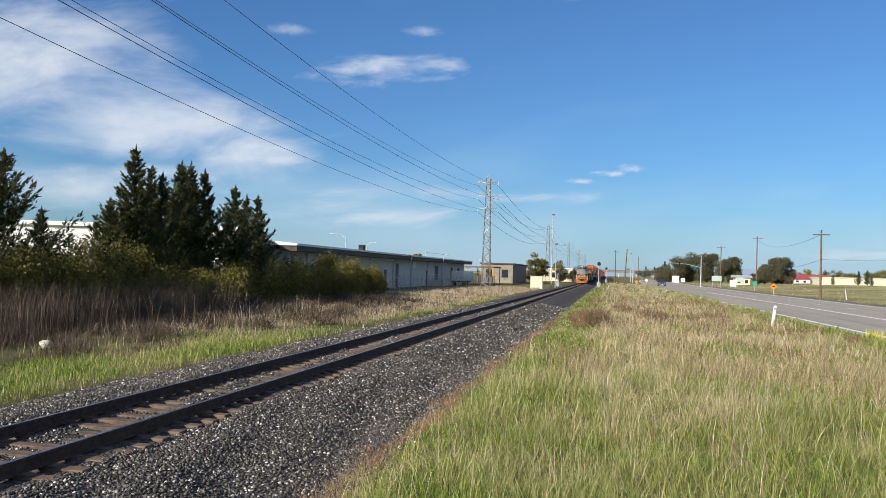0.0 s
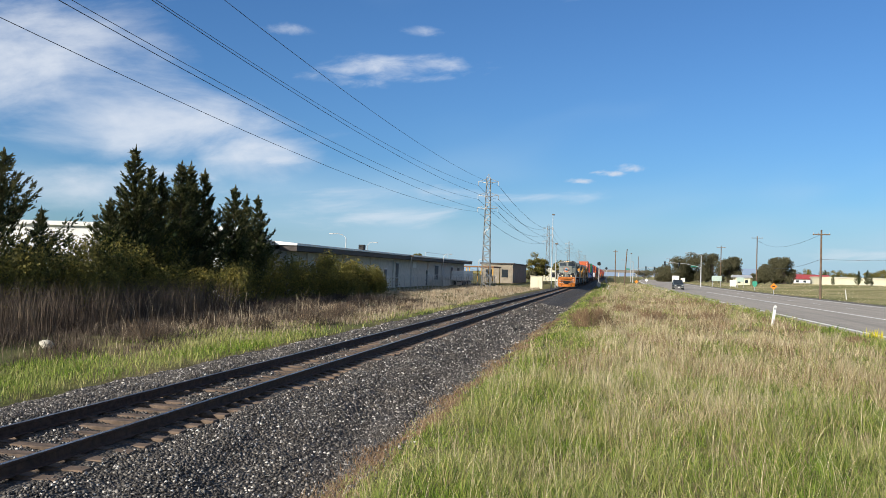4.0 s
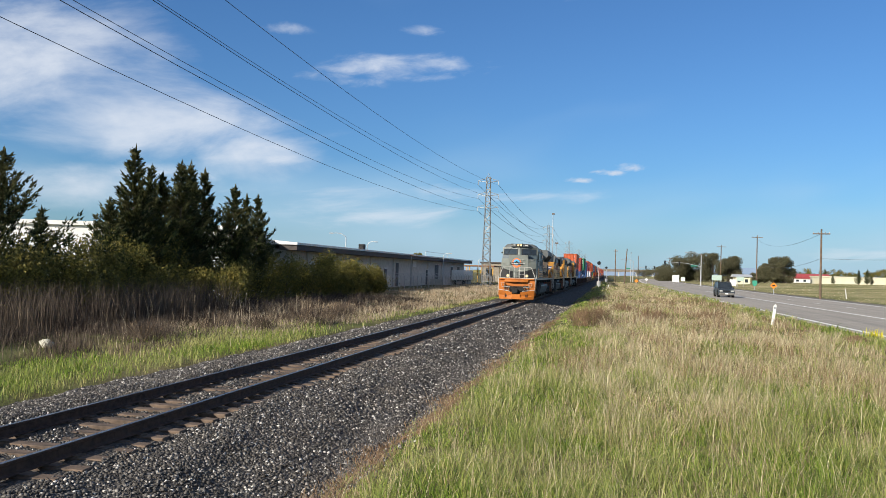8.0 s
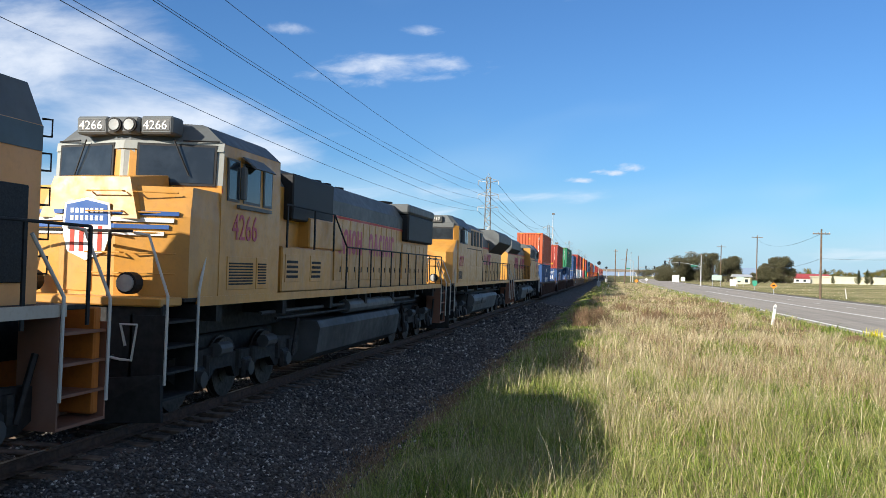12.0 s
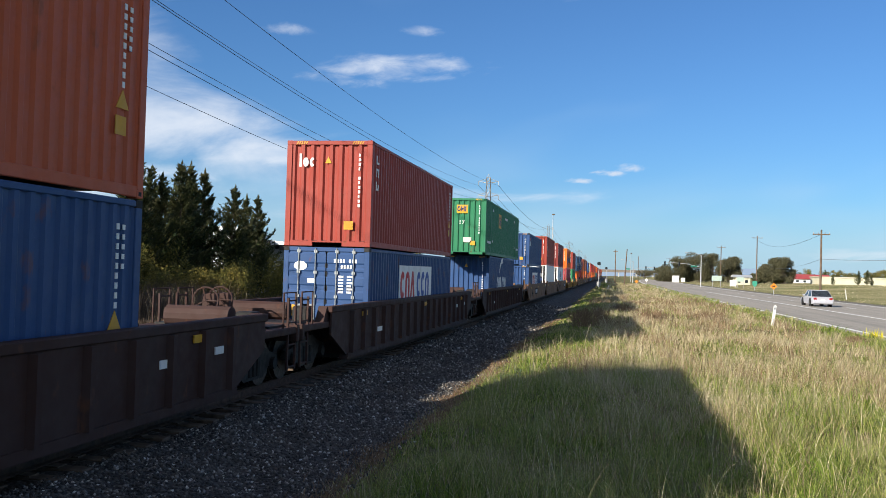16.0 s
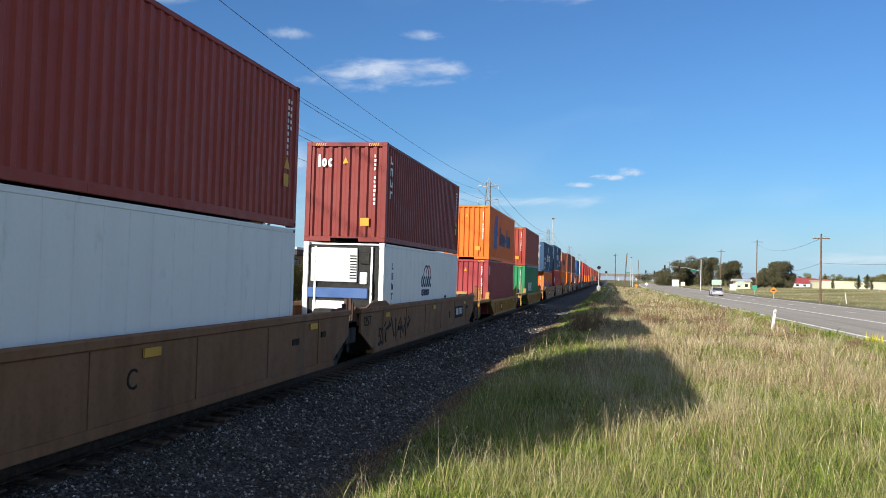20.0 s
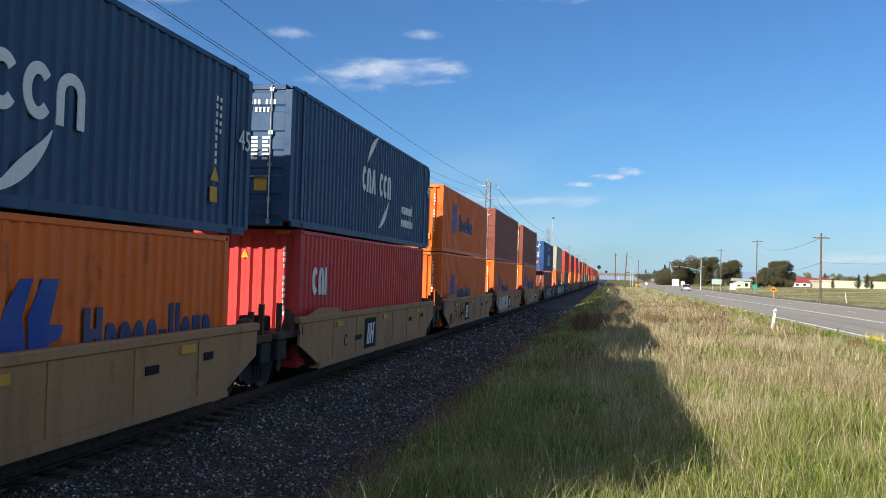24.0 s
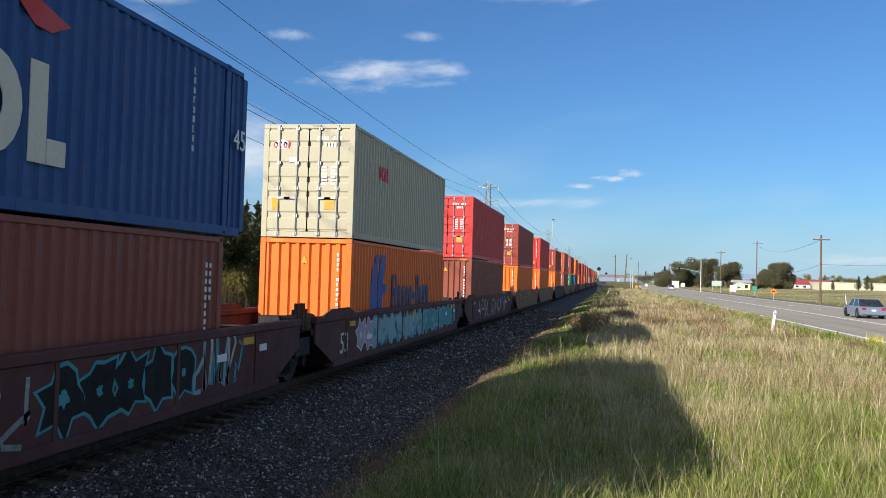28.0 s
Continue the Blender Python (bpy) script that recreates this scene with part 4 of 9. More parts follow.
def container(L, H, colour, end="panel", smooth=False, lite=False):
    """A box L long, its near end at y = 0, standing on z = 0. Returns a fresh copy each time."""
    key = (L, H, colour, end, smooth, lite)
    label = {"panel": f"{colour} corrugated steel shipping container on the train", "door": f"{colour} shipping container with its doors forward", "reefer": f"{colour} refrigerated container with a cooling unit"}[end]
    if key in PROTO:
        again = tagged(copy_thing(PROTO[key], Matrix()), label)
        for c in list(again.children):      # a fresh box starts without marks
            if c.name.split(".")[0] in ("mark", "emblem", "white_patch", "door_row", "orange_badge", "placard", "notice", "length_mark", "tail_triangle"):
                bpy.data.objects.remove(c)
        return again
    W = 1.219 if L < 14 else 1.27
    m = box_paint(colour)
    box = thing("shipping_container", label, "container", "containers on the train")
    PROTO[key] = box
    inset = (L - 12.19) / 2 if L > 12.5 else 0.0
    posts = [0.0, L] + ([inset, L - inset] if inset else [])
    for s in (-1, 1):
        if smooth:
            seams = [(0.17, 0), (L - 0.17, 0), (L - 0.17, -0.05), (0.17, -0.05)]
            for i in range(int(L / 0.62)):
                o = 0.32 + i * 0.62
                seams[1 + i * 4:1 + i * 4] = [(o, 0), (o + 0.006, 0.006), (o + 0.016, 0.006), (o + 0.022, 0)]
            part("side_panel", Shape().prism([(s * (W - 0.012 + d), y) for y, d in seams], "z", 0.15, H - 0.09), m, box)
        else:
            edges = sorted(posts)
            for a, b in zip(edges, edges[1:]):
                if b - a > 0.3:
                    part("side_panel", Shape().prism([(s * (W - 0.012 + d), y) for y, d in ribs(a + 0.15, b - 0.15, 0.278, 0.036, 0.07)], "z", 0.15, H - 0.09), m, box)
        rail = Shape().box(s * (W - 0.07), 0.16, H - 0.10, s * W, L - 0.16, H - 0.012, 0.012)
        part("top_rail", rail, m, box)
        low = Shape().box(s * (W - 0.06), 0.16, 0.012, s * (W - 0.002), L - 0.16, 0.165, 0.01)
        if L < 14:
            for o in (-1.03, 1.03):
                low.box(s * (W - 0.05), L / 2 + o - 0.18, 0.02, s * (W + 0.001), L / 2 + o + 0.18, 0.13)
        part("bottom_rail", low, m, box)
        for y in posts:
            y0 = min(max(y - 0.08, 0.0), L - 0.165)
            part("corner_post", Shape().box(s * (W - 0.15), y0, 0.11, s * W, y0 + 0.165, H - 0.11, 0.01), m, box)
        for y in ((inset, L - inset) if inset else (0, L)) if not lite else ():
            y0 = min(max(y - 0.089, 0.0), L - 0.178)
            for z in (0.0, H - 0.118):
                c = Shape().box(s * (W - 0.162), y0, z, s * (W + 0.003), y0 + 0.178, z + 0.118, 0.012)
                cs = part("corner_casting", c, M_STEEL if colour in ("navy", "blue") else m, box)
                if s > 0:
                    part("casting_hole", Shape().box(s * (W + 0.0035), y0 + 0.05, z + 0.03, s * (W - 0.03), y0 + 0.128, z + 0.088), M_BLACK, cs)
    part("roof", Shape().prism([(y, H - 0.02 + d) for y, d in ribs(0.1, L - 0.1, 0.42, 0.02, 0.05)], "x", -W + 0.05, W - 0.05), m, box)
    part("floor", Shape().box(-W + 0.05, 0.05, 0.10, W - 0.05, L - 0.05, 0.16), M_STEEL, box)
    # far end
    part("rear_end", Shape().prism([(x, L - 0.03 + d) for x, d in ribs(-W + 0.14, W - 0.14, 0.28, 0.045, 0.08)], "z", 0.1, H - 0.1), m, box)
    # near end
    if end == "panel":
        part("front_end", Shape().prism([(x, 0.03 - d) for x, d in ribs(-W + 0.14, W - 0.14, 0.272, 0.055, 0.09)], "z", 0.14, H - 0.10), m, box)
        part("front_header", Shape().box(-W + 0.15, 0.004, H - 0.12, W - 0.15, 0.09, H - 0.005, 0.01), m, box)
        for x0, x1 in ((-W + 0.15, -0.42), (-0.42, 0.42), (0.42, W - 0.15)):
            lift = 0.0 if x0 != -0.42 else 0.10
            part("front_sill", Shape().box(x0, 0.006, 0.005 + lift, x1, 0.09, 0.15, 0.008), m, box)
        for s in (-1, 1) if not lite else ():
            st = Shape()
            for i in range(5):
                x = s * (W - 0.42) + (i - 2) * 0.065
                st.prism([(x - 0.018, H - 0.105), (x + 0.014, H - 0.105), (x + 0.044, H - 0.02), (x + 0.012, H - 0.02)], "y", 0.0, 0.006)
            part("hazard_stripe", st, M_YEL, box, "yellow hazard stripes")
        strip_of = Shape()
        for i in range(12):
            if i != 4:
                strip_of.box(W - 0.385, 0.016, H - 0.44 - i * 0.125, W - (0.325 if i % 3 else 0.34), 0.026, H - 0.36 - i * 0.125)
        part("number_strip", strip_of, M_WHITE, box, "worn white vertical number strip")["kind"] = "stuff"
        part("warning_plate", Shape().box(0.46, 0.012, 0.47, 0.72, 0.028, 0.70), M_YEL, box, "yellow warning plate")
        part("warning_triangle", Shape().prism([(-0.12, H - 0.62), (0.06, H - 0.62), (-0.03, H - 0.44)], "y", 0.012, 0.028), M_YEL, box, "yellow warning triangle")
    elif end == "door":
        for s in (-1, 1):
            d = Shape()
            x0, x1 = (0.015, W - 0.15)
            fold = [(0.07, 0.16), (0.03, 0.16)]
            for z0, z1 in ((0.18, 0.52), (0.62, 1.05), (1.15, 1.42), (1.52, 1.80), (1.90, H - 0.55), (H - 0.47, H - 0.15)):
                if z1 - z0 > 0.1:
                    fold += [(0.03, z0 + 0.01), (0.008, z0 + 0.05), (0.008, z1 - 0.04), (0.03, z1)]
            d.prism(fold + [(0.03, H - 0.13), (0.07, H - 0.13)], "x", s * x0, s * x1)
            door = part("door", d, m, box)
            part("gasket", Shape().box(s * x0, 0.02, 0.14, s * (x0 + 0.02), 0.05, H - 0.11), M_GASKET, door)
            for x in (0.30, 0.78):
                rod = Shape().rod((s * x, -0.012, 0.04), (s * x, -0.012, H - 0.03), 0.018, 8)
                for z in (0.10, 0.55, 1.25, 1.9, H - 0.12):
                    rod.box(s * x - 0.045, -0.022, z - 0.04, s * x + 0.045, 0.012, z + 0.04)
                part("lock_rod", rod, M_ZINC, door, "galvanised locking rod")
                part("handle", Shape().box(s * x - 0.02, -0.035, 0.98, s * x + 0.32 * (1 if x < 0.5 else -1) * s, -0.015, 1.03), M_ZINC, door)
            for i in range(4):
                part("hinge", Shape().box(s * (W - 0.15), -0.002, 0.35 + i * 0.65, s * (W - 0.05), 0.03, 0.43 + i * 0.65, 0.006), m, door)
        part("door_header", Shape().box(-W + 0.15, 0.004, H - 0.12, W - 0.15, 0.09, H - 0.005, 0.01), m, box)
        part("door_sill", Shape().box(-W + 0.15, 0.004, 0.005, W - 0.15, 0.09, 0.15, 0.01), m, box)
        print_of = Shape()
        for z, n, x0 in ((H - 0.42, 8, 0.22), (H - 0.58, 4, 0.42)):
            for i in range(n):
                if i != 4:
                    print_of.box(x0 + i * 0.085, 0.002, z, x0 + 0.05 + i * 0.085, 0.0065, z + 0.10)
        for i in range(6):
            print_of.box(0.36, 0.002, 1.35 + i * 0.085, 0.50, 0.0065, 1.40 + i * 0.085)
            print_of.box(0.60, 0.002, 1.35 + i * 0.085, 0.72 + 0.05 * (i % 2), 0.0065, 1.40 + i * 0.085)
        print_of.prism([(-0.92 + 0.19 + 0.19 * math.cos(k * 0.524), H - 0.52 + 0.13 * math.sin(k * 0.524)) for k in range(12)], "y", 0.002, 0.0065)
        print_of.box(-0.52, 0.002, H - 0.98, -0.30, 0.0065, H - 0.86)
        part("door_print", print_of, M_WHITE, box, "small white print on the doors")["kind"] = "stuff"
        part("door_plate", Shape().box(-0.95, 0.002, 0.7, -0.74, 0.0065, 1.0), M_YEL if colour != "navy" else M_WHITE, box)
        part("warning_plate", Shape().box(0.45, 0.002, 0.72, 0.72, 0.0065, 1.0), M_YEL, box)
    else:
        # cooling unit
        part("unit_frame", Shape().box(-W + 0.12, 0.06, 0.1, W - 0.12, 0.12, H - 0.1), M_BLACK, box)
        part("upper_cover", Shape().box(-W + 0.24, 0.0, H - 1.15, 0.42, 0.07, H - 0.16, 0.02), box_paint("white"), box, "white cooling unit cover")
        part("control_box", Shape().box(0.5, 0.02, H - 0.62, 0.78, 0.07, H - 0.28, 0.02), M_STEEL, box)
        part("service_box", Shape().box(0.5, 0.015, H - 1.2, 0.72, 0.07, H - 0.85, 0.02), box_paint("white"), box)
        g = Shape()
        for i in range(9):
            g.box(0.20, -0.004, H - 1.05 + i * 0.08, 0.40, 0.002, H - 1.01 + i * 0.08)
        part("grille", g, M_BLACK, box)
        part("unit_band", Shape().box(-W + 0.14, 0.01, H - 1.62, 0.75, 0.06, H - 1.32, 0.02), PROTO_BAND, box, "dark blue band of the cooling unit")
        part("lower_cover", Shape().box(-W + 0.3, 0.02, 0.25, 0.1, 0.07, H - 1.7, 0.02), box_paint("white"), box)
        part("fan_ring", Shape().disc((0.45, 0.05, 0.85), "y", 0.27, 0.05, 16), M_STEEL, box)
        for x in (-0.85, 0.85):
            part("unit_post", Shape().box(x - 0.03, 0.0, 0.12, x + 0.03, 0.05, H - 0.12), box_paint("white"), box)
        for i in range(4):
            part("pipe", Shape().pipe(((0.82, 0.03, 0.3 + i * 0.2), (0.9, 0.0, 0.9 + i * 0.25), (0.86, 0.03, 1.5 + i * 0.2)), 0.012), M_GASKET, box)
    return box


PROTO_BAND = paint("cooling unit blue", (0.03, 0.10, 0.30), 0.4, 0.2)
FACE = 1.2205       # where marks lie on a box's side


def marks_row(y, z, size, pattern, lean=0.0, thick=0.19, squeeze=1.0):
    """Outlines of plain shapes set in a row, standing for a trade name: o ring, c open ring, l tall post, i post, n arch, u cup, v wedge, x pair of posts, - dash, . gap.
    Capital forms reach the full size, small ones two thirds of it."""
    rows = []
    t = size * thick

    out = []

    def bar(a, b, z0, z1):
        out.append([(a + lean * z0, z + z0), (b + lean * z0, z + z0), (b + lean * z1, z + z1), (a + lean * z1, z + z1)])

    def band(cy, cz, r0, r1, a0, a1):
        n = 9
        ring = [(math.cos(radians(a0 + (a1 - a0) * i / n)), math.sin(radians(a0 + (a1 - a0) * i / n))) for i in range(n + 1)]
        q = [(cy + c * r0, cz + d * r1) for c, d in ring] + [(cy + c * (r0 - t), cz + d * (r1 - t)) for c, d in ring[::-1]]
        out.append([(a + lean * b, z + b) for a, b in q])
    for ch in pattern:
        out.clear()
        h = size if ch in "OCLNUVXI" else size * 0.70
        k = ch.lower()
        w = {"o": 0.62, "c": 0.58, "l": 0.19, "i": 0.19, "n": 0.60, "u": 0.60, "v": 0.66, "x": 0.62, "-": 0.34, ".": 0.30}[k] * (h if k not in "li-." else size) * squeeze
        if k == "l":
            h = size
        if k in "li":
            bar(y, y + w, 0, h)
        elif k == "x":
            bar(y, y + t, 0, h)
            bar(y + w - t, y + w, 0, h)
            bar(y + t, y + w - t, h * 0.42, h * 0.42 + t)
        elif k == "-":
            bar(y, y + w, size * 0.27, size * 0.27 + t)
        elif k == "o":
            band(y + w / 2, h / 2, w / 2, h / 2, 0, 180)
            band(y + w / 2, h / 2, w / 2, h / 2, 180, 360)
        elif k == "c":
            band(y + w / 2, h / 2, w / 2, h / 2, 40, 180)
            band(y + w / 2, h / 2, w / 2, h / 2, 180, 320)
        elif k == "n":
            bar(y, y + t, 0, h * 0.6)
            bar(y + w - t, y + w, 0, h * 0.6)
            band(y + w / 2, h * 0.6, w / 2, h * 0.4, 0, 180)
        elif k == "u":
            bar(y, y + t, h * 0.4, h)
            bar(y + w - t, y + w, h * 0.4, h)
            band(y + w / 2, h * 0.4, w / 2, h * 0.4, 180, 360)
        elif k == "v":
            out.append([(y, z), (y + t, z), (y + w / 2 + t / 2, z + h), (y + w / 2 - t / 2, z + h)])
            out.append([(y + w - t, z), (y + w, z), (y + w / 2 + t / 2, z + h), (y + w / 2 - t / 2, z + h)])
        if out:
            rows.append(list(out))
        y += w + size * 0.10
    return rows


def row_mark(parent, y, z, size, pattern, mat, x=None, name="mark", lean=0.0, front=False, thick=0.19, squeeze=1.0, deep=0.012):
    x = FACE if x is None else x
    s = Shape()
    for shapes in marks_row(y, z, size, pattern, lean, thick, squeeze):
        for i, q in enumerate(shapes):
            lift = 0.0004 * (i % 3)
            if front:
                s.prism(q, "y", x - 0.004 - lift, x)
            else:
                s.prism(q, "x", x - deep, x + lift)
        if size >= 0.5:
            part(name, s, mat, parent)
            s = Shape()
    if s.v:
        part(name, s, mat, parent)["kind"] = "stuff"


def dots(parent, y, z, w, h, n, mat, x=None, name="mark", gap=0.45):
    """A row of n small plain blocks in one mesh, standing for small print."""
    x = FACE if x is None else x
    s = Shape()
    for i in range(n):
        o = y + i * w * (1 + gap)
        s.box(x - 0.012, o, z, x, o + w, z + h * (1.0, 0.8, 1.0, 0.9)[i % 4])
    part(name, s, mat, parent)["kind"] = "stuff"


def slab(parent, pts, mat, name="emblem", x=FACE, label=""):
    return part(name, Shape().prism(pts, "x", x - 0.012, x), mat, parent, label)


def arc(cy, cz, r, w, a0, a1, n=14, flat=1.0):
    out = [(cy + math.cos(radians(a0 + (a1 - a0) * i / n)) * r, cz + math.sin(radians(a0 + (a1 - a0) * i / n)) * r * flat) for i in range(n + 1)]
    return out + [(cy + math.cos(radians(a0 + (a1 - a0) * i / n)) * (r - w * math.sin(math.pi * i / n) - 0.01), cz + math.sin(radians(a0 + (a1 - a0) * i / n)) * (r - w * math.sin(math.pi * i / n) - 0.01) * flat) for i in range(n, -1, -1)]


M_INK = paint("dark blue lettering", (0.012, 0.03, 0.12), 0.5, 0.2)
M_BLUEMARK = paint("blue emblem", (0.02, 0.07, 0.32), 0.5, 0.2)
M_REDMARK = paint("red emblem", (0.55, 0.04, 0.04), 0.5, 0.2)
M_CREAMMARK = paint("cream emblem", (0.66, 0.62, 0.50), 0.5, 0.25)
M_BLACKMARK = paint("black stencil", (0.016, 0.015, 0.014), 0.7, 0.25, (0.05, 0.035, 0.025), fade=0.01)


def mark_ribbon(b, y=2.9, z=0.85, k=1.0):
    """A blue emblem like a folded ribbon and a dark row of plain shapes."""
    slab(b, [(y + 0.02 * k, z - 0.12 * k), (y + 0.40 * k, z - 0.12 * k), (y + 0.46 * k, z + 0.10 * k), (y + 0.34 * k, z + 0.62 * k), (y + 0.50 * k, z + 1.02 * k), (y + 0.30 * k, z + 1.02 * k), (y + 0.06 * k, z + 0.70 * k), (y - 0.04 * k, z + 0.30 * k)], M_BLUEMARK)
    slab(b, [(y + 0.50 * k, z - 0.12 * k), (y + 0.74 * k, z - 0.12 * k), (y + 0.80 * k, z + 0.30 * k), (y + 1.02 * k, z + 0.36 * k), (y + 1.05 * k, z + 0.50 * k), (y + 0.80 * k, z + 0.52 * k), (y + 0.95 * k, z + 1.02 * k), (y + 0.66 * k, z + 1.02 * k), (y + 0.44 * k, z + 0.62 * k)], M_BLUEMARK)
    row_mark(b, y + 1.45 * k, z + 0.02 * k, 0.66 * k, "Xonon-Lloun", M_INK, squeeze=0.92)


def mark_swallow(b, y, z, k=1.0, patch=False):
    if patch:
        slab(b, [(y - 0.15, z - 0.12), (y + 3.65 * k, z - 0.12), (y + 3.65 * k, z + 0.82 * k), (y - 0.15, z + 0.82 * k)], M_WHITE, "white_patch")
        row_mark(b, y, z, 0.68 * k, "CNV", M_REDMARK, FACE + 0.003, thick=0.24, squeeze=1.15)
        row_mark(b, y + 1.80 * k, z, 0.68 * k, "CCN", M_BLUEMARK, FACE + 0.003, thick=0.24, squeeze=1.15)
        return
    row_mark(b, y, z, 0.64 * k, "CNV", M_WHITE, thick=0.24, squeeze=1.10)
    row_mark(b, y + 1.68 * k, z, 0.64 * k, "CCN", M_WHITE, thick=0.24, squeeze=1.10)
    slab(b, [(y + 0.75 * k, z + 0.80 * k), (y + 0.95 * k, z + 1.15 * k), (y + 1.35 * k, z + 1.40 * k), (y + 1.95 * k, z + 1.48 * k), (y + 1.80 * k, z + 1.24 * k), (y + 1.35 * k, z + 1.20 * k), (y + 1.0 * k, z + 1.05 * k)], M_WHITE)


def mark_sweep(b, y, z, k=1.05):
    slab(b, arc(y + 1.65 * k, z + 0.35, 1.25, 0.20, 95, 160), M_WHITE)
    slab(b, arc(y + 1.65 * k, z + 0.35, 1.25, 0.20, 275, 340), M_WHITE)
    row_mark(b, y, z, 0.66, "CNV", M_WHITE, thick=0.22, squeeze=k)
    row_mark(b, y + 1.45 * k + 0.30, z, 0.66, "CCN", M_WHITE, thick=0.22, squeeze=k)


def down_marks(b, y, z, n, h=0.30, w=0.24, mat=None):
    """Plain thin shapes set one under another, as names are written down the edge of a box."""
    s = Shape()
    for i in range(n):
        top, t = z - i * h, min(w, h) * 0.24
        s.box(FACE - 0.012, y, top - h * 0.66, FACE, y + t, top)
        s.box(FACE - 0.012, y + t, top - (t if i % 2 else h * 0.66), FACE, y + w, top - (0 if i % 2 else h * 0.66 - t))
        if i % 3:
            s.box(FACE - 0.012, y + w - t, top - h * 0.66, FACE, y + w, top - t)
    part("mark", s, mat or M_WHITE, b)["kind"] = "stuff"


def tail_marks(b, L, H):
    """Small rows at the far end of the side."""
    s = Shape()
    for i in range(9):
        s.box(FACE - 0.012, L - 0.62, H - 0.43 - i * 0.13, FACE, L - 0.56, H - 0.35 - i * 0.13)
        if i < 5:
            s.box(FACE - 0.012, L - 0.48, H - 0.43 - i * 0.13, FACE, L - 0.42, H - 0.36 - i * 0.13)
    part("mark", s, M_WHITE, b)["kind"] = "stuff"
    slab(b, [(L - 0.75, H - 1.75), (L - 0.45, H - 1.75), (L - 0.6, H - 1.5)], M_YEL, "tail_triangle")
    slab(b, [(L - 0.75, H - 2.1), (L - 0.5, H - 2.1), (L - 0.5, H - 1.85), (L - 0.75, H - 1.85)], M_YEL, "notice")


HC, STD, FT40, FT45, FT53, FT20 = 2.896, 2.591, 12.192, 13.716, 16.154, 6.058
WELL_Z = 0.33
RIDERS = []          # (thing, distance along the train, height)


def ride(ob, u, z=0.0, turn=0.0):
    RIDERS.append((ob, u, z, turn))
    ob.matrix_basis = pose(TX, u + SPEED * 17, z, 0, 0, turn)
    return ob


def stack(u, low, high, lite=False):
    """Two boxes one on the other; each is (length, height, colour, end). Returns both."""
    a = container(*low[:4], smooth=low[3] == "reefer", lite=lite)
    ride(a, u, WELL_Z)
    z = WELL_Z + low[1] + 0.02
    b = container(*high[:4], lite=lite)
    ride(b, u + (low[0] - high[0]) / 2, z)
    return a, b
# ---- well cars ----
M_TAN = paint("faded tan car paint", (0.225, 0.105, 0.045), 0.6, 0.6, (0.085, 0.045, 0.026), 0.35, fade=0.05)
M_GRIMY = paint("grimy brown car paint", (0.085, 0.045, 0.028), 0.65, 0.6, (0.03, 0.022, 0.018), 0.4, fade=0.03)
M_SAND = paint("pale sandy car paint", (0.40, 0.215, 0.095), 0.6, 0.5, (0.13, 0.075, 0.045), 0.3, fade=0.05)
M_MAROON = paint("dusty maroon car paint", (0.050, 0.023, 0.018), 0.65, 0.5, (0.04, 0.028, 0.022), 0.5, fade=0.03)
M_BROWN = paint("red-brown car paint", (0.105, 0.036, 0.032), 0.65, 0.5, (0.05, 0.03, 0.027), 0.3, fade=0.04)
M_YELLOWCAR = paint("yellow car paint", (0.38, 0.20, 0.045), 0.6, 0.5, (0.14, 0.09, 0.05), 0.3, fade=0.08)
WHEELS = []
WHEEL_R = 0.46


def wheelset(parent, y, r=WHEEL_R):
    ax = Shape().rod((-1.1, 0, 0), (1.1, 0, 0), 0.075, 10)
    for s in (-1, 1):
        x = s * 0.78
        ax.disc((x, 0, 0), "x", r * 0.55, 0.10, 14)
        for i in range(6):
            a = i * math.pi / 3
            ax.box(x - 0.03, math.cos(a) * r * 0.35 - 0.05, math.sin(a) * r * 0.35 - 0.05, x + 0.03, math.cos(a) * r * 0.35 + 0.05, math.sin(a) * r * 0.35 + 0.05)
    w = part("wheelset", ax, M_WHEEL, parent)
    for s in (-1, 1):
        x = s * 0.7525
        part("wheel", Shape().loft([[(x + a, math.cos(2 * math.pi * i / 24) * b, math.sin(2 * math.pi * i / 24) * b) for i in range(24)]
                                    for a, b in ((-0.065, r * 0.8), (-0.065, r + (0.028 if s > 0 else 0)), (-0.035, r + (0.028 if s > 0 else 0)), (-0.03, r), (0.03, r), (0.035, r + (0.028 if s < 0 else 0)), (0.065, r + (0.028 if s < 0 else 0)), (0.065, r * 0.8))]), M_WHEEL, w)
    w.location = (0, y, r)
    WHEELS.append((w, y, r))
    return w


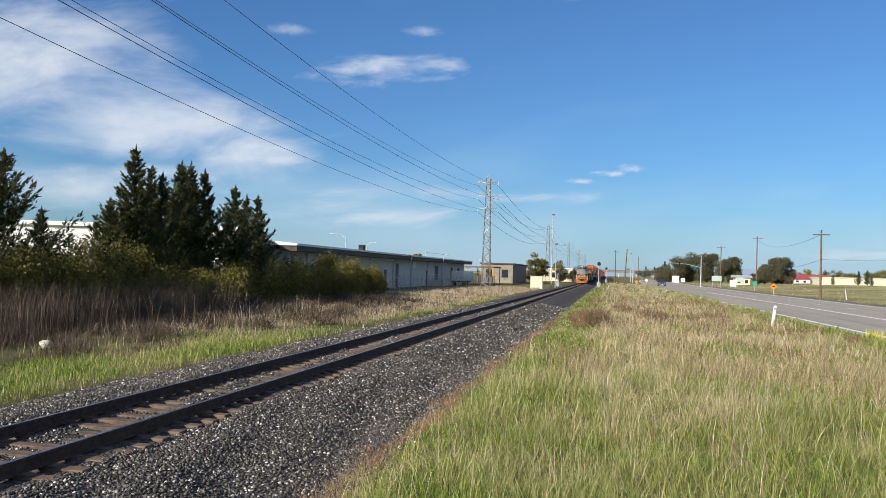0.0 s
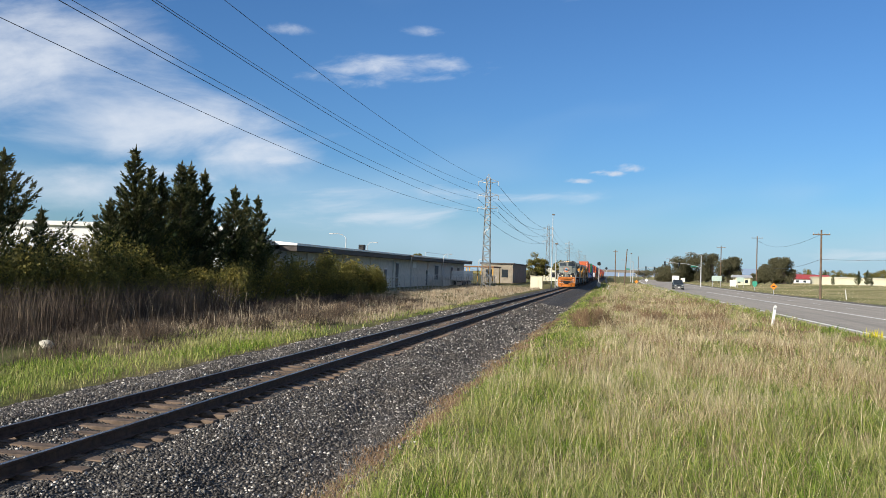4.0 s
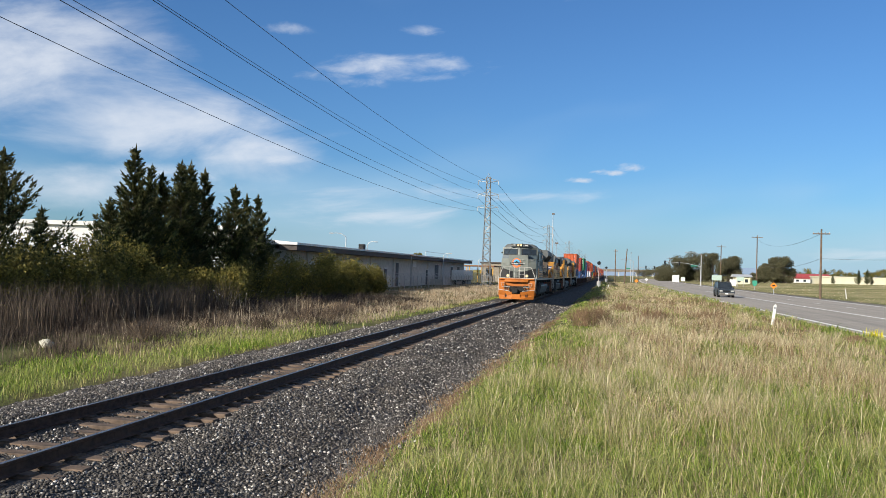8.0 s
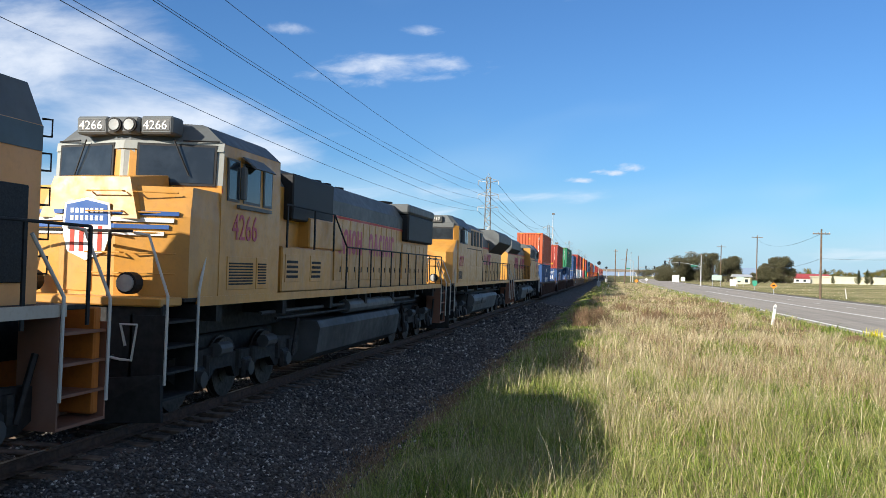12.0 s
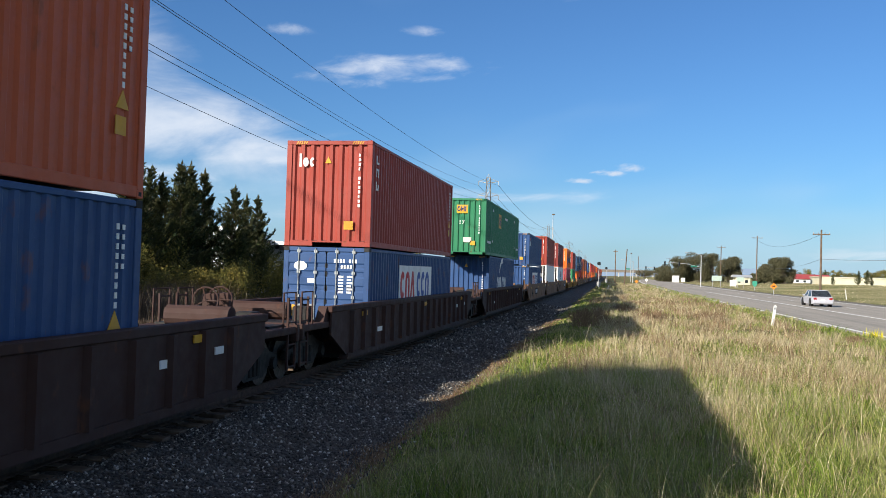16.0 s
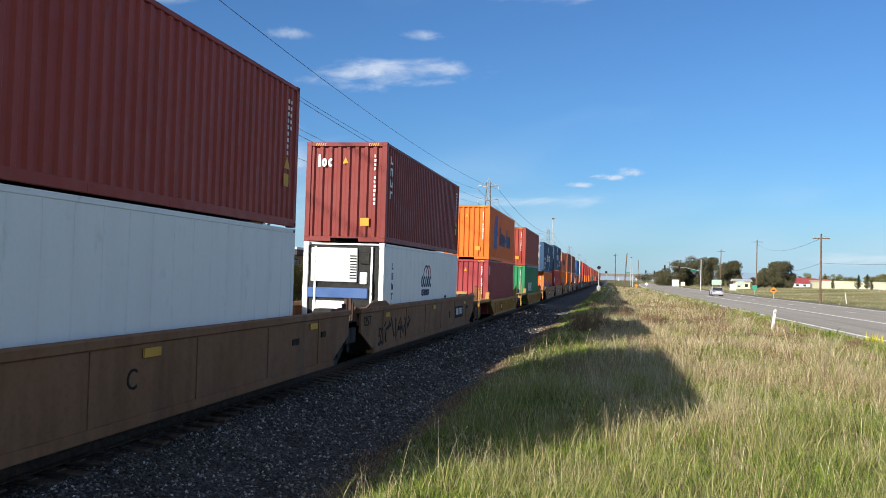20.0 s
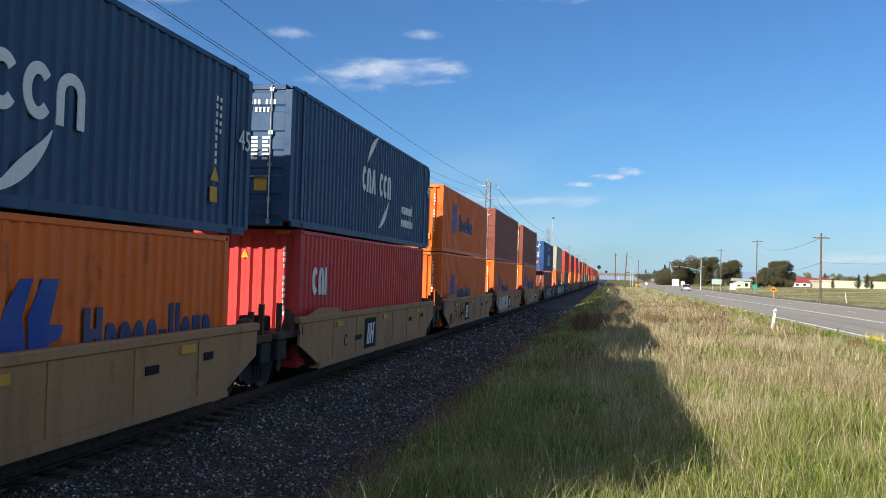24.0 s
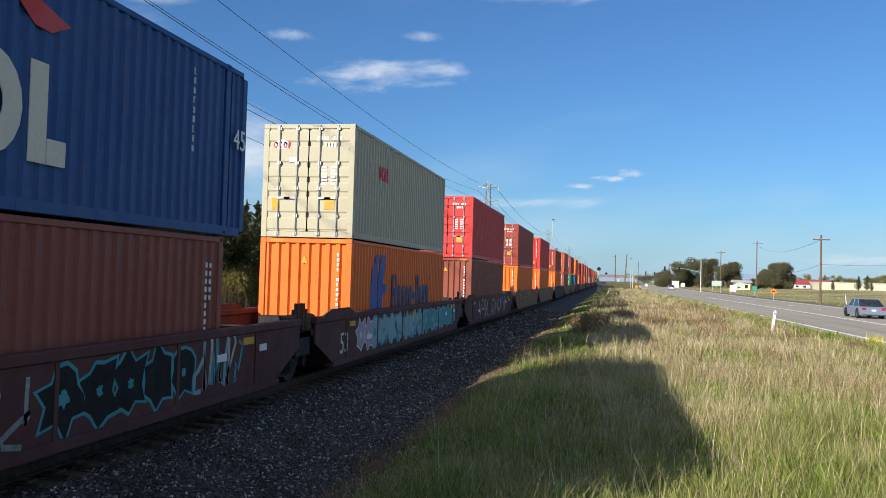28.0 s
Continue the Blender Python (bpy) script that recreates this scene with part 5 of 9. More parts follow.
def freight_truck(car, y, lite=False):
    for s in (-1, 1):
        x = s * 1.0
        sf = Shape()
        sf.prism([(y - 1.15, 0.42), (y - 1.15, 0.62), (y - 0.75, 0.70), (y - 0.35, 0.86), (y + 0.35, 0.86), (y + 0.75, 0.70), (y + 1.15, 0.62), (y + 1.15, 0.42), (y + 0.70, 0.40), (y + 0.45, 0.22), (y - 0.45, 0.22), (y - 0.70, 0.40)], "x", x - 0.07, x + 0.07)
        fr = part("truck_side_frame", sf, M_STEEL, car)
        for o in (-0.89, 0.89):
            part("bearing_cap", Shape().disc((x + s * 0.09, y + o, WHEEL_R), "x", 0.12, 0.12, 12), M_STEEL, fr)
        if not lite:
            for o in (-0.18, 0.0, 0.18):
                part("spring", Shape().disc((x + s * 0.05, y + o, 0.46), "z", 0.07, 0.36, 8), M_BLACK, fr)
    part("truck_bolster", Shape().box(-0.95, y - 0.2, 0.5, 0.95, y + 0.2, 0.82, 0.03), M_STEEL, car)
    for o in (-0.89, 0.89):
        wheelset(car, y + o)


def coupler(car, y, way):
    c = Shape().box(-0.09, y, 0.74, 0.09, y + way * 0.55, 0.96, 0.02)
    c.box(-0.17, y + way * 0.45, 0.70, 0.17, y + way * 0.78, 1.0, 0.04)
    part("coupler", c, M_STEEL, car)


def ladder(car, x, y, z0, z1, mat, along="y", w=0.42, n=4):
    s = Shape()
    for o in (0, w):
        s.box(x - 0.02, y + o - 0.025, z0, x + 0.02, y + o + 0.025, z1)
    for i in range(n):
        z = z0 + 0.06 + (z1 - z0 - 0.12) * i / (n - 1)
        s.box(x - 0.018, y, z - 0.015, x + 0.018, y + w, z + 0.015)
    part("ladder", s, mat, car)


def brake_wheel(car, x, y, z, mat):
    s = Shape()
    ring = [(x + math.cos(a) * 0.28, y, z + math.sin(a) * 0.28) for a in [i * math.pi / 7 for i in range(15)]]
    s.pipe(ring, 0.018, 5)
    for i in range(0, 14, 4):
        s.rod((x, y, z), ring[i], 0.014, 5)
    s.rod((x, y, z), (x, y + 0.35, z), 0.03, 6)
    s.box(x - 0.14, y + 0.12, z - 0.2, x + 0.14, y + 0.35, z + 0.15, 0.02)
    part("brake_wheel", s, mat, car)


def well_unit(u, kind, first, last, label, marks=None, lite=False):
    """One well: u is where the lower box's near end stands. first and last say whether its ends stand free or are jointed to the next."""
    p = {"maroon": dict(m=M_MAROON, a=-3.9, b=16.1, top=1.50, bot=0.20, ribbed=True, front=-5.7, back=18.0, truck=(-4.35, 16.6)),
         "tan53": dict(m=M_TAN, a=-3.1, b=15.3, top=1.47, bot=0.25, ribbed=False, front=-5.6, back=16.9, truck=(-3.95, 15.85)),
         "tan40": dict(m=M_SAND, a=-0.6, b=12.9, top=1.42, bot=0.28, ribbed=False, front=-3.6, back=15.2, truck=(-1.75, 13.9)),
         "brown53": dict(m=M_BROWN, a=-3.3, b=15.3, top=1.42, bot=0.25, ribbed=False, front=-5.4, back=16.9, truck=(-3.95, 15.8)),
         "yellow40": dict(m=M_YELLOWCAR, a=-0.5, b=12.7, top=1.10, bot=0.25, ribbed=True, front=-4.4, back=16.2, truck=(-2.9, 15.0))}[kind]
    m, a, b, top, bot = p["m"], p["a"], p["b"], p["top"], p["bot"]
    dim = M_GRIMY if kind in ("tan40", "tan53", "brown53") else m
    car = thing("well_car", label, "rail car", "well cars of the train")
    ride(car, u)
    for s in (-1, 1):
        X = s * 1.5
        side = Shape().prism([(a, top - 0.10), (a, 0.85), (a + 1.3, bot + 0.06), (b - 1.3, bot + 0.06), (b, 0.85), (b, top - 0.10)], "x", X - s * 0.02, X - s * 0.07)
        sp = part("side_sill", side, m, car)
        part("top_chord", Shape().box(X + s * 0.015, a - 0.05, top - 0.14, X - s * 0.16, b + 0.05, top, 0.02), m, sp)
        part("bottom_chord", Shape().prism([(a + 1.15, bot), (b - 1.15, bot), (b - 1.25, bot + 0.14), (a + 1.25, bot + 0.14)], "x", X + s * 0.012, X - s * 0.20), m, sp)
        if p["ribbed"]:
            n = int((b - a - 2.6) / 0.98)
            for i in range(n + 1 if s > 0 and not lite else 0):
                y = a + 1.5 + i * (b - a - 3.0) / n
                part("rib", Shape().prism([(X - s * 0.02, y - 0.09), (X + s * 0.075, y - 0.05), (X + s * 0.075, y + 0.05), (X - s * 0.02, y + 0.09)], "z", bot + 0.13, top - 0.15), m, sp)
        else:
            for i in range(6 if s > 0 and not lite else 0):
                y = a + 2.2 + i * (b - a - 4.4) / 5
                part("rib", Shape().box(X - s * 0.018, y - 0.04, bot + 0.14, X - s * 0.004, y + 0.04, top - 0.15), m, sp)
            part("chord_bevel", Shape().prism([(a + 0.4, top - 0.02), (a + 1.1, top + 0.14), (a + 2.4, top + 0.14), (a + 3.0, top - 0.02)], "x", X - s * 0.02, X - s * 0.06), m, sp)
        for y in (a + 2.6, (a + b) / 2, b - 2.6) if s > 0 and not lite else ():
            part("yellow_plate", Shape().box(X + s * 0.018, y - 0.22, top - 0.32, X - s * 0.01, y + 0.22, top - 0.2), M_YEL, sp, "faded yellow reflector plate")
        for y, w, z in ((a + 4.2, 0.5, 0.75), (b - 3.6, 0.35, 0.95), (b - 1.9, 0.3, 1.0)) if s > 0 and not lite else ():
            part("stencil", Shape().box(X + s * 0.0, y - w / 2, z - 0.06, X - s * 0.021, y + w / 2, z + 0.06), M_WHITE if kind in ("maroon", "brown53") else M_BLACKMARK, sp, "small illegible stencil")
    part("well_floor", Shape().box(-1.4, a + 1.3, 0.22, 1.4, b - 1.3, 0.325), M_STEEL, car)
    for y in (a + 1.5, (a + b) / 2, b - 1.5):
        part("cross_beam", Shape().box(-1.45, y - 0.15, 0.24, 1.45, y + 0.15, 0.328), m, car)
    for e0, e1, free, ty in ((p["front"] if first else a - 1.0, a + 0.45, first, p["truck"][0]), (b - 0.45, p["back"] if last else b + 0.9, last, p["truck"][1])):
        near = e0 < 2
        part("end_deck", Shape().box(-1.42, e0, 1.02, 1.42, e1, 1.16, 0.02), dim, car)
        part("centre_sill", Shape().box(-0.35, e0 + (0.1 if near else 0), 0.72, 0.35, e1 - (0.1 if not near else 0), 1.02, 0.03), dim, car)
        part("bulkhead", Shape().prism([(a + 0.2, 1.15), (a + 0.45, 1.15), (a + 1.4, 0.33), (a + 1.15, 0.33)] if near else [(b - 0.2, 1.15), (b - 0.45, 1.15), (b - 1.4, 0.33), (b - 1.15, 0.33)], "x", -1.40, 1.40), dim, car)
        yy = e0 if near else e1
        w = 1 if near else -1
        if free:
            part("end_sill", Shape().box(-1.45, yy, 0.86, 1.45, yy + w * 0.14, 1.2, 0.02), m, car)
            coupler(car, yy, -w)
            for x in (-1.38, 1.38):
                ladder(car, x, yy + (0.05 if near else -0.5), 0.32, 1.75, m, n=4)
                part("grab_rail", Shape().pipe(((x, yy + w * 0.1, 1.16), (x, yy + w * 0.1, 1.85), (x, yy + w * 0.75, 1.85), (x, yy + w * 0.75, 1.16)), 0.02), m, car)
            brake_wheel(car, -0.5, yy + w * 0.25, 1.62, m)
            part("walkway", Shape().box(-1.2, yy + w * 0.2, 1.16, 1.2, yy + w * 1.0, 1.2), M_STEEL, car, "steel grating walkway")
            part("air_tank", Shape().rod((-0.7, yy + w * 1.4, 1.38), (0.6, yy + w * 1.4, 1.38), 0.2, 12), m, car)
            part("valve_box", Shape().box(0.75, yy + w * 1.2, 1.16, 1.1, yy + w * 1.6, 1.5, 0.03), M_STEEL, car)
        else:
            for x in (-1.3, 1.3):
                part("joint_post", Shape().box(x - 0.045, yy + w * 0.25, 1.1, x + 0.045, yy + w * 0.33, 1.72), dim, car)
                part("joint_post", Shape().box(x - 0.045, yy + w * 0.72, 1.1, x + 0.045, yy + w * 0.80, 1.60), dim, car)
                part("side_bearing", Shape().box(x - 0.2, yy, 0.62, x + 0.1, yy + w * 0.5, 1.02, 0.03), M_STEEL, car)
            if near:
                part("hose_box", Shape().box(0.45, yy + 0.3, 1.16, 0.95, yy + 0.75, 1.45, 0.03), M_STEEL, car)
        for x in (-1.28, 1.28) if not lite else ():
            part("lock_stand", Shape().prism([(yy + w * (abs(e1 - e0) - 0.75), 1.16), (yy + w * (abs(e1 - e0) - 0.15), 1.16), (yy + w * (abs(e1 - e0) - 0.25), 1.45), (yy + w * (abs(e1 - e0) - 0.5), 1.5)], "x", x - 0.1, x + 0.1), dim, car)
        if near or last:
            freight_truck(car, ty, lite)
    if marks:
        marks(car, a, b, top)
    return car


def plate_text(pattern, size, y, z, lean=0.12):
    """A black panel with a row of plain white shapes for a reporting mark."""
    def put(car, a, b, top):
        q = marks_row(y, z, size * 0.68, pattern, lean, 0.2, 0.95)
        end = max(p[0] for row in q for r in row for p in r)
        part("black_panel", Shape().box(1.5005, y - 0.15, z - 0.12, 1.488, end + 0.15, z + size * 0.85), M_BLACKMARK, car, "black reporting-mark panel")
        row_mark(car, y, z, size * 0.68, pattern, M_WHITE, 1.5030, lean=lean, thick=0.2, squeeze=0.95, deep=0.0035)
    return put


def stencil(text, size, y, z, mat=None):
    def put(car, a, b, top):
        write("stencil_number", text, size, Matrix.Translation((1.4845, y, z)) @ SIDE, mat or M_BLACKMARK, car)
    return put


def graffiti(y0, y1, z0, z1, mats, seed, n=9):
    """Sprayed strokes without a legible word: fat outlines and swirls."""
    def put(car, a, b, top):
        rng = random.Random(seed)
        step = (y1 - y0) / n
        for i in range(n):
            y = y0 + i * step
            pts = []
            k = rng.randint(5, 8)
            for j in range(k):
                t = j / (k - 1)
                pts.append((y + step * (0.5 + 0.55 * math.sin(t * 5 + rng.random() * 2)), z0 + (z1 - z0) * (0.5 + 0.5 * math.cos(t * math.pi * rng.choice((1, 2)) + rng.random() * 0.8))))
            w = rng.uniform(0.05, 0.11)
            rings = []
            for j, (ya, za) in enumerate(pts):
                p, q = pts[max(j - 1, 0)], pts[min(j + 1, k - 1)]
                d = math.hypot(q[0] - p[0], q[1] - p[1]) + 1e-6
                ny, nz = -(q[1] - p[1]) / d * w / 2, (q[0] - p[0]) / d * w / 2
                x = 1.4855 + 0.0006 * (i % 3)
                rings.append([(x, ya + ny, za + nz), (x, ya - ny, za - nz), (1.4805, ya - ny, za - nz), (1.4805, ya + ny, za + nz)])
            part("graffiti_stroke", Shape().loft(rings), mats[i % len(mats)], car)
    return put


def sprayed(y0, y1, z0, z1, n, fill, edge, seed):
    """A sprayed piece without a legible word: jagged filled forms with a bright edge."""
    def put(car, a, b, top):
        rng = random.Random(seed)
        step = (y1 - y0) / n
        for i in range(n):
            cy, cz = y0 + (i + 0.5) * step, (z0 + z1) / 2
            m = 13
            spin = rng.random()
            ray = [((1.0 if j % 2 else 0.74) * rng.uniform(0.75, 1.15), (j + spin) / m * 2 * math.pi) for j in range(m)]
            for k, mat, x in ((1.0, edge, 1.4840), (0.87, fill, 1.4858), (rng.choice((0.0, 0.16, 0.24)), edge, 1.4872)):
                if not k:
                    continue
                q = [(cy + math.cos(t) * r * k * step * 0.78, cz + math.sin(t) * r * k * (z1 - z0) * 0.52) for r, t in ray]
                part("sprayed_form", Shape().prism(q, "x", 1.4805, x + 0.0002 * (i % 2)), mat, car)
    return put


def both(*fs):
    def put(car, a, b, top):
        for f in fs:
            f(car, a, b, top)
    return put
# ---- locomotives ----
M_SLATE = paint("slate blue locomotive paint", (0.062, 0.086, 0.100), 0.35, 0.25, (0.04, 0.04, 0.04), fade=0.03, gloss=0.4)
M_PALE = paint("pale grey locomotive paint", (0.15, 0.165, 0.145), 0.35, 0.2, (0.14, 0.13, 0.11), fade=0.04, gloss=0.4)
M_NOSEDARK = paint("charcoal nose paint", (0.018, 0.020, 0.022), 0.35, 0.2, fade=0.04)
M_PEACH = paint("faded gold locomotive paint", (0.74, 0.34, 0.11), 0.35, 0.25, (0.25, 0.12, 0.05), fade=0.04, gloss=0.4)
M_PLOW = paint("orange pilot paint", (0.46, 0.14, 0.020), 0.45, 0.6, (0.14, 0.055, 0.025), 0.3, fade=0.02)
M_ARMOUR = paint("yellow locomotive paint", (0.54, 0.25, 0.035), 0.32, 0.5, (0.20, 0.12, 0.05), 0.15, fade=0.05, gloss=0.5)
M_ROOFGREY = paint("grey locomotive roof paint", (0.10, 0.108, 0.108), 0.45, 0.35, (0.07, 0.065, 0.06), fade=0.08)
M_SILLWHITE = paint("white sill stripe", (0.46, 0.41, 0.34), 0.5, 0.45, (0.2, 0.12, 0.07))
M_REDSTRIPE = paint("red hood stripe", (0.50, 0.05, 0.03), 0.45, 0.2)
M_GLASS = glass("dark cab glass")
M_MESH = plain("black radiator mesh", (0.018, 0.018, 0.020), 0.6, 0.4, 0.3, 30)
M_LAMP = glow("lit headlight", (1.0, 0.62, 0.28), 0.45)
M_BEAM = glow("bright headlight beam", (1.0, 0.92, 0.75), 14.0)
M_LAMPOFF = glass("headlight glass", (0.30, 0.30, 0.28), 0.1)
M_BOARD = plain("black number board", (0.012, 0.012, 0.012), 0.35)
M_DIGIT = paint("white digits", (0.85, 0.83, 0.76), 0.5, 0.1)
M_PINK = paint("red numerals", (0.50, 0.10, 0.13), 0.5, 0.2)
M_RAILWHITE = paint("white handrail", (0.55, 0.53, 0.48), 0.45, 0.25)
M_TANK = paint("grey fuel tank", (0.085, 0.09, 0.09), 0.45, 0.4, (0.05, 0.045, 0.04))
M_TANKDARK = paint("sooty fuel tank", (0.036, 0.037, 0.036), 0.5, 0.4, (0.03, 0.028, 0.025))
M_BROWNSTEP = paint("brown step well", (0.20, 0.075, 0.035), 0.55, 0.3)
M_CABGREY = paint("light grey cab paint", (0.30, 0.31, 0.285), 0.4, 0.3, (0.14, 0.13, 0.11))
LOCO_R = 0.53


def loco_truck(loco, y, pitch=1.85):
    for s in (-1, 1):
        x = s * 1.12
        sf = Shape()
        sf.prism([(y - 2.75, 0.62), (y - 2.75, 0.92), (y - 1.3, 1.0), (y - 0.9, 0.86), (y + 0.9, 0.86), (y + 1.3, 1.0), (y + 2.75, 0.92), (y + 2.75, 0.62), (y + 2.35, 0.42), (y + 1.45, 0.42), (y + 1.2, 0.62),
                  (y + 0.55, 0.62), (y + 0.4, 0.42), (y - 0.4, 0.42), (y - 0.55, 0.62), (y - 1.2, 0.62), (y - 1.45, 0.42), (y - 2.35, 0.42)], "x", x - 0.07, x + 0.07)
        fr = part("truck_side_frame", sf, M_STEEL, loco)
        for o in (-pitch, 0, pitch):
            part("axle_box", Shape().box(x - 0.05 + s * 0.08, y + o - 0.2, 0.36, x + 0.05 + s * 0.10, y + o + 0.2, 0.72, 0.04), M_STEEL, fr)
            part("axle_cap", Shape().disc((x + s * 0.17, y + o, LOCO_R), "x", 0.13, 0.08, 12), M_TANKDARK, fr)
            for d in (-0.3, 0.3):
                part("coil_spring", Shape().disc((x + s * 0.06, y + o + d, 0.72), "z", 0.085, 0.34, 8), M_BLACK, fr)
        for o in (-1.0, 1.0):
            part("brake_cylinder", Shape().rod((x + s * 0.12, y + o - 0.3, 0.95), (x + s * 0.12, y + o + 0.15, 0.95), 0.12, 10), M_TANKDARK, fr)
            part("damper", Shape().rod((x + s * 0.14, y + o * 2.2, 0.55), (x + s * 0.14, y + o * 2.5, 1.3), 0.04, 6), M_STEEL, fr)
    part("truck_frame", Shape().box(-0.66, y - 2.6, 0.70, 0.66, y + 2.6, 1.12, 0.03), M_BLACK, loco)
    for o in (-pitch * 0.5, pitch * 0.5):
        part("traction_motor", Shape().box(-0.62, y + o - 0.42, 0.20, 0.62, y + o + 0.42, 0.85, 0.12), M_BLACK, loco)
    for o in (-pitch, 0, pitch):
        wheelset(loco, y + o, LOCO_R)


def long_rail(loco, y0, y1, z, n, mat, rise=None):
    for s in (-1, 1):
        X = s * 1.47
        pts = [(X, y0, z)] + ([(X, y0 + 0.1, z)] if rise is None else []) + [(X, y1, z)]
        part("handrail", Shape().pipe(pts, 0.02), mat, loco)
        for i in range(n + 1):
            y = y0 + (y1 - y0) * i / n
            part("stanchion", Shape().box(X - 0.012, y - 0.028, 1.6, X + 0.012, y + 0.028, z), mat, loco)


def steps_at(loco, y, way, m, s, mat_rail):
    """Corner steps and their bent handrails; way is towards the engine's middle."""
    well = Shape()
    x0, x1 = s * 0.98, s * 1.5
    well.box(x0, y, 0.42, x0 + s * 0.03, y + way * 0.95, 1.62)
    w = part("step_well", well, m, loco)
    part("step_side", Shape().box(x0, y, 0.42, x1, y + way * 0.03, 1.62), m, w)
    part("step_side", Shape().box(x0, y + way * 0.95, 0.42, x1, y + way * 0.98, 1.75), m, w)
    for z in (0.42, 0.78, 1.14, 1.5):
        part("step", Shape().box(x0, y + way * 0.03, z, x1, y + way * 0.94, z + 0.035), m, w)
    for d, zt in ((0.02, 2.75), (0.96, 2.75)):
        part("bent_handrail", Shape().pipe(((s * 1.52, y + way * d, 0.65), (s * 1.53, y + way * d, 1.9), (s * 1.18, y + way * (d + 0.05), 2.75), (s * 0.95, y + way * (d + 0.05), 2.78)) if d < 0.5 else ((s * 1.52, y + way * d, 0.75), (s * 1.53, y + way * d, 1.95), (s * 1.42, y + way * (d + 0.45), 2.65)), 0.022), mat_rail, loco, "pale bent handrail")


def broad_nose(loco, main, top, dark=None, raised=True):
    """Broad safety nose: a flat centre with sides cut back, a sloping top."""
    z1 = 3.5
    w = 0.80 if raised else 0.45
    plan0 = [(-1.47, 2.6), (-1.47, 1.32), (-w, 1.0), (w, 1.0), (1.47, 1.32), (1.47, 2.6)]
    plan1 = [(-1.45, 2.6), (-1.45, 1.42), (-w, 1.0 if raised else 1.10), (w, 1.0 if raised else 1.10), (1.45, 1.42), (1.45, 2.6)]
    part("nose", Shape().loft([[(x, y, 1.85) for x, y in plan0], [(x, y, 3.05) for x, y in plan0], [(x, y, z1) for x, y in plan1]]), main, loco)
    if raised:
        part("nose_box", Shape().prism([(0.998, 3.3), (1.0, 3.80), (1.95, 3.84), (1.95, 3.3)], "x", -0.80, 0.80), main, loco)
    if dark:
        for x0, x1, y0, y1 in ((-w, w, 1.0, 1.0), (w, 1.47, 1.0, 1.32), (-1.47, -w, 1.32, 1.0)):
            zs = (lambda x: 2.30 + 0.42 * abs(x) / 1.46)
            n = Vector((y1 - y0, -(x1 - x0), 0)).normalized() * 0.004
            q = [(x0, y0, 1.86), (x1, y1, 1.86), (x1, y1, zs(x1))] + ([(0, (y0 + y1) / 2, zs(0))] if x0 * x1 < 0 else []) + [(x0, y0, zs(x0))]
            a = [Vector(p) + n for p in q]
            b = [Vector(p) - n for p in q]
            part("nose_band", Shape().loft([a, b]), dark, loco, "charcoal lower nose band")
    part("nose_door", Shape().box(-0.42, 0.985, 1.92, 0.10, 1.01, 2.9, 0.01), main, loco)
    for x in (0.30, 1.0):
        for i in range(5):
            yy = 0.98 if x < 0.6 else 1.08
            part("grab_iron", Shape().pipe(((x - 0.28, yy + 0.03, 2.2 + i * 0.3), (x - 0.28, yy - 0.07, 2.2 + i * 0.3), (x + 0.28, yy - 0.07 + (0 if x < 0.6 else 0.25), 2.2 + i * 0.3), (x + 0.28, yy + 0.03 + (0 if x < 0.6 else 0.17), 2.2 + i * 0.3)), 0.012), M_RAILWHITE if raised else main, loco)


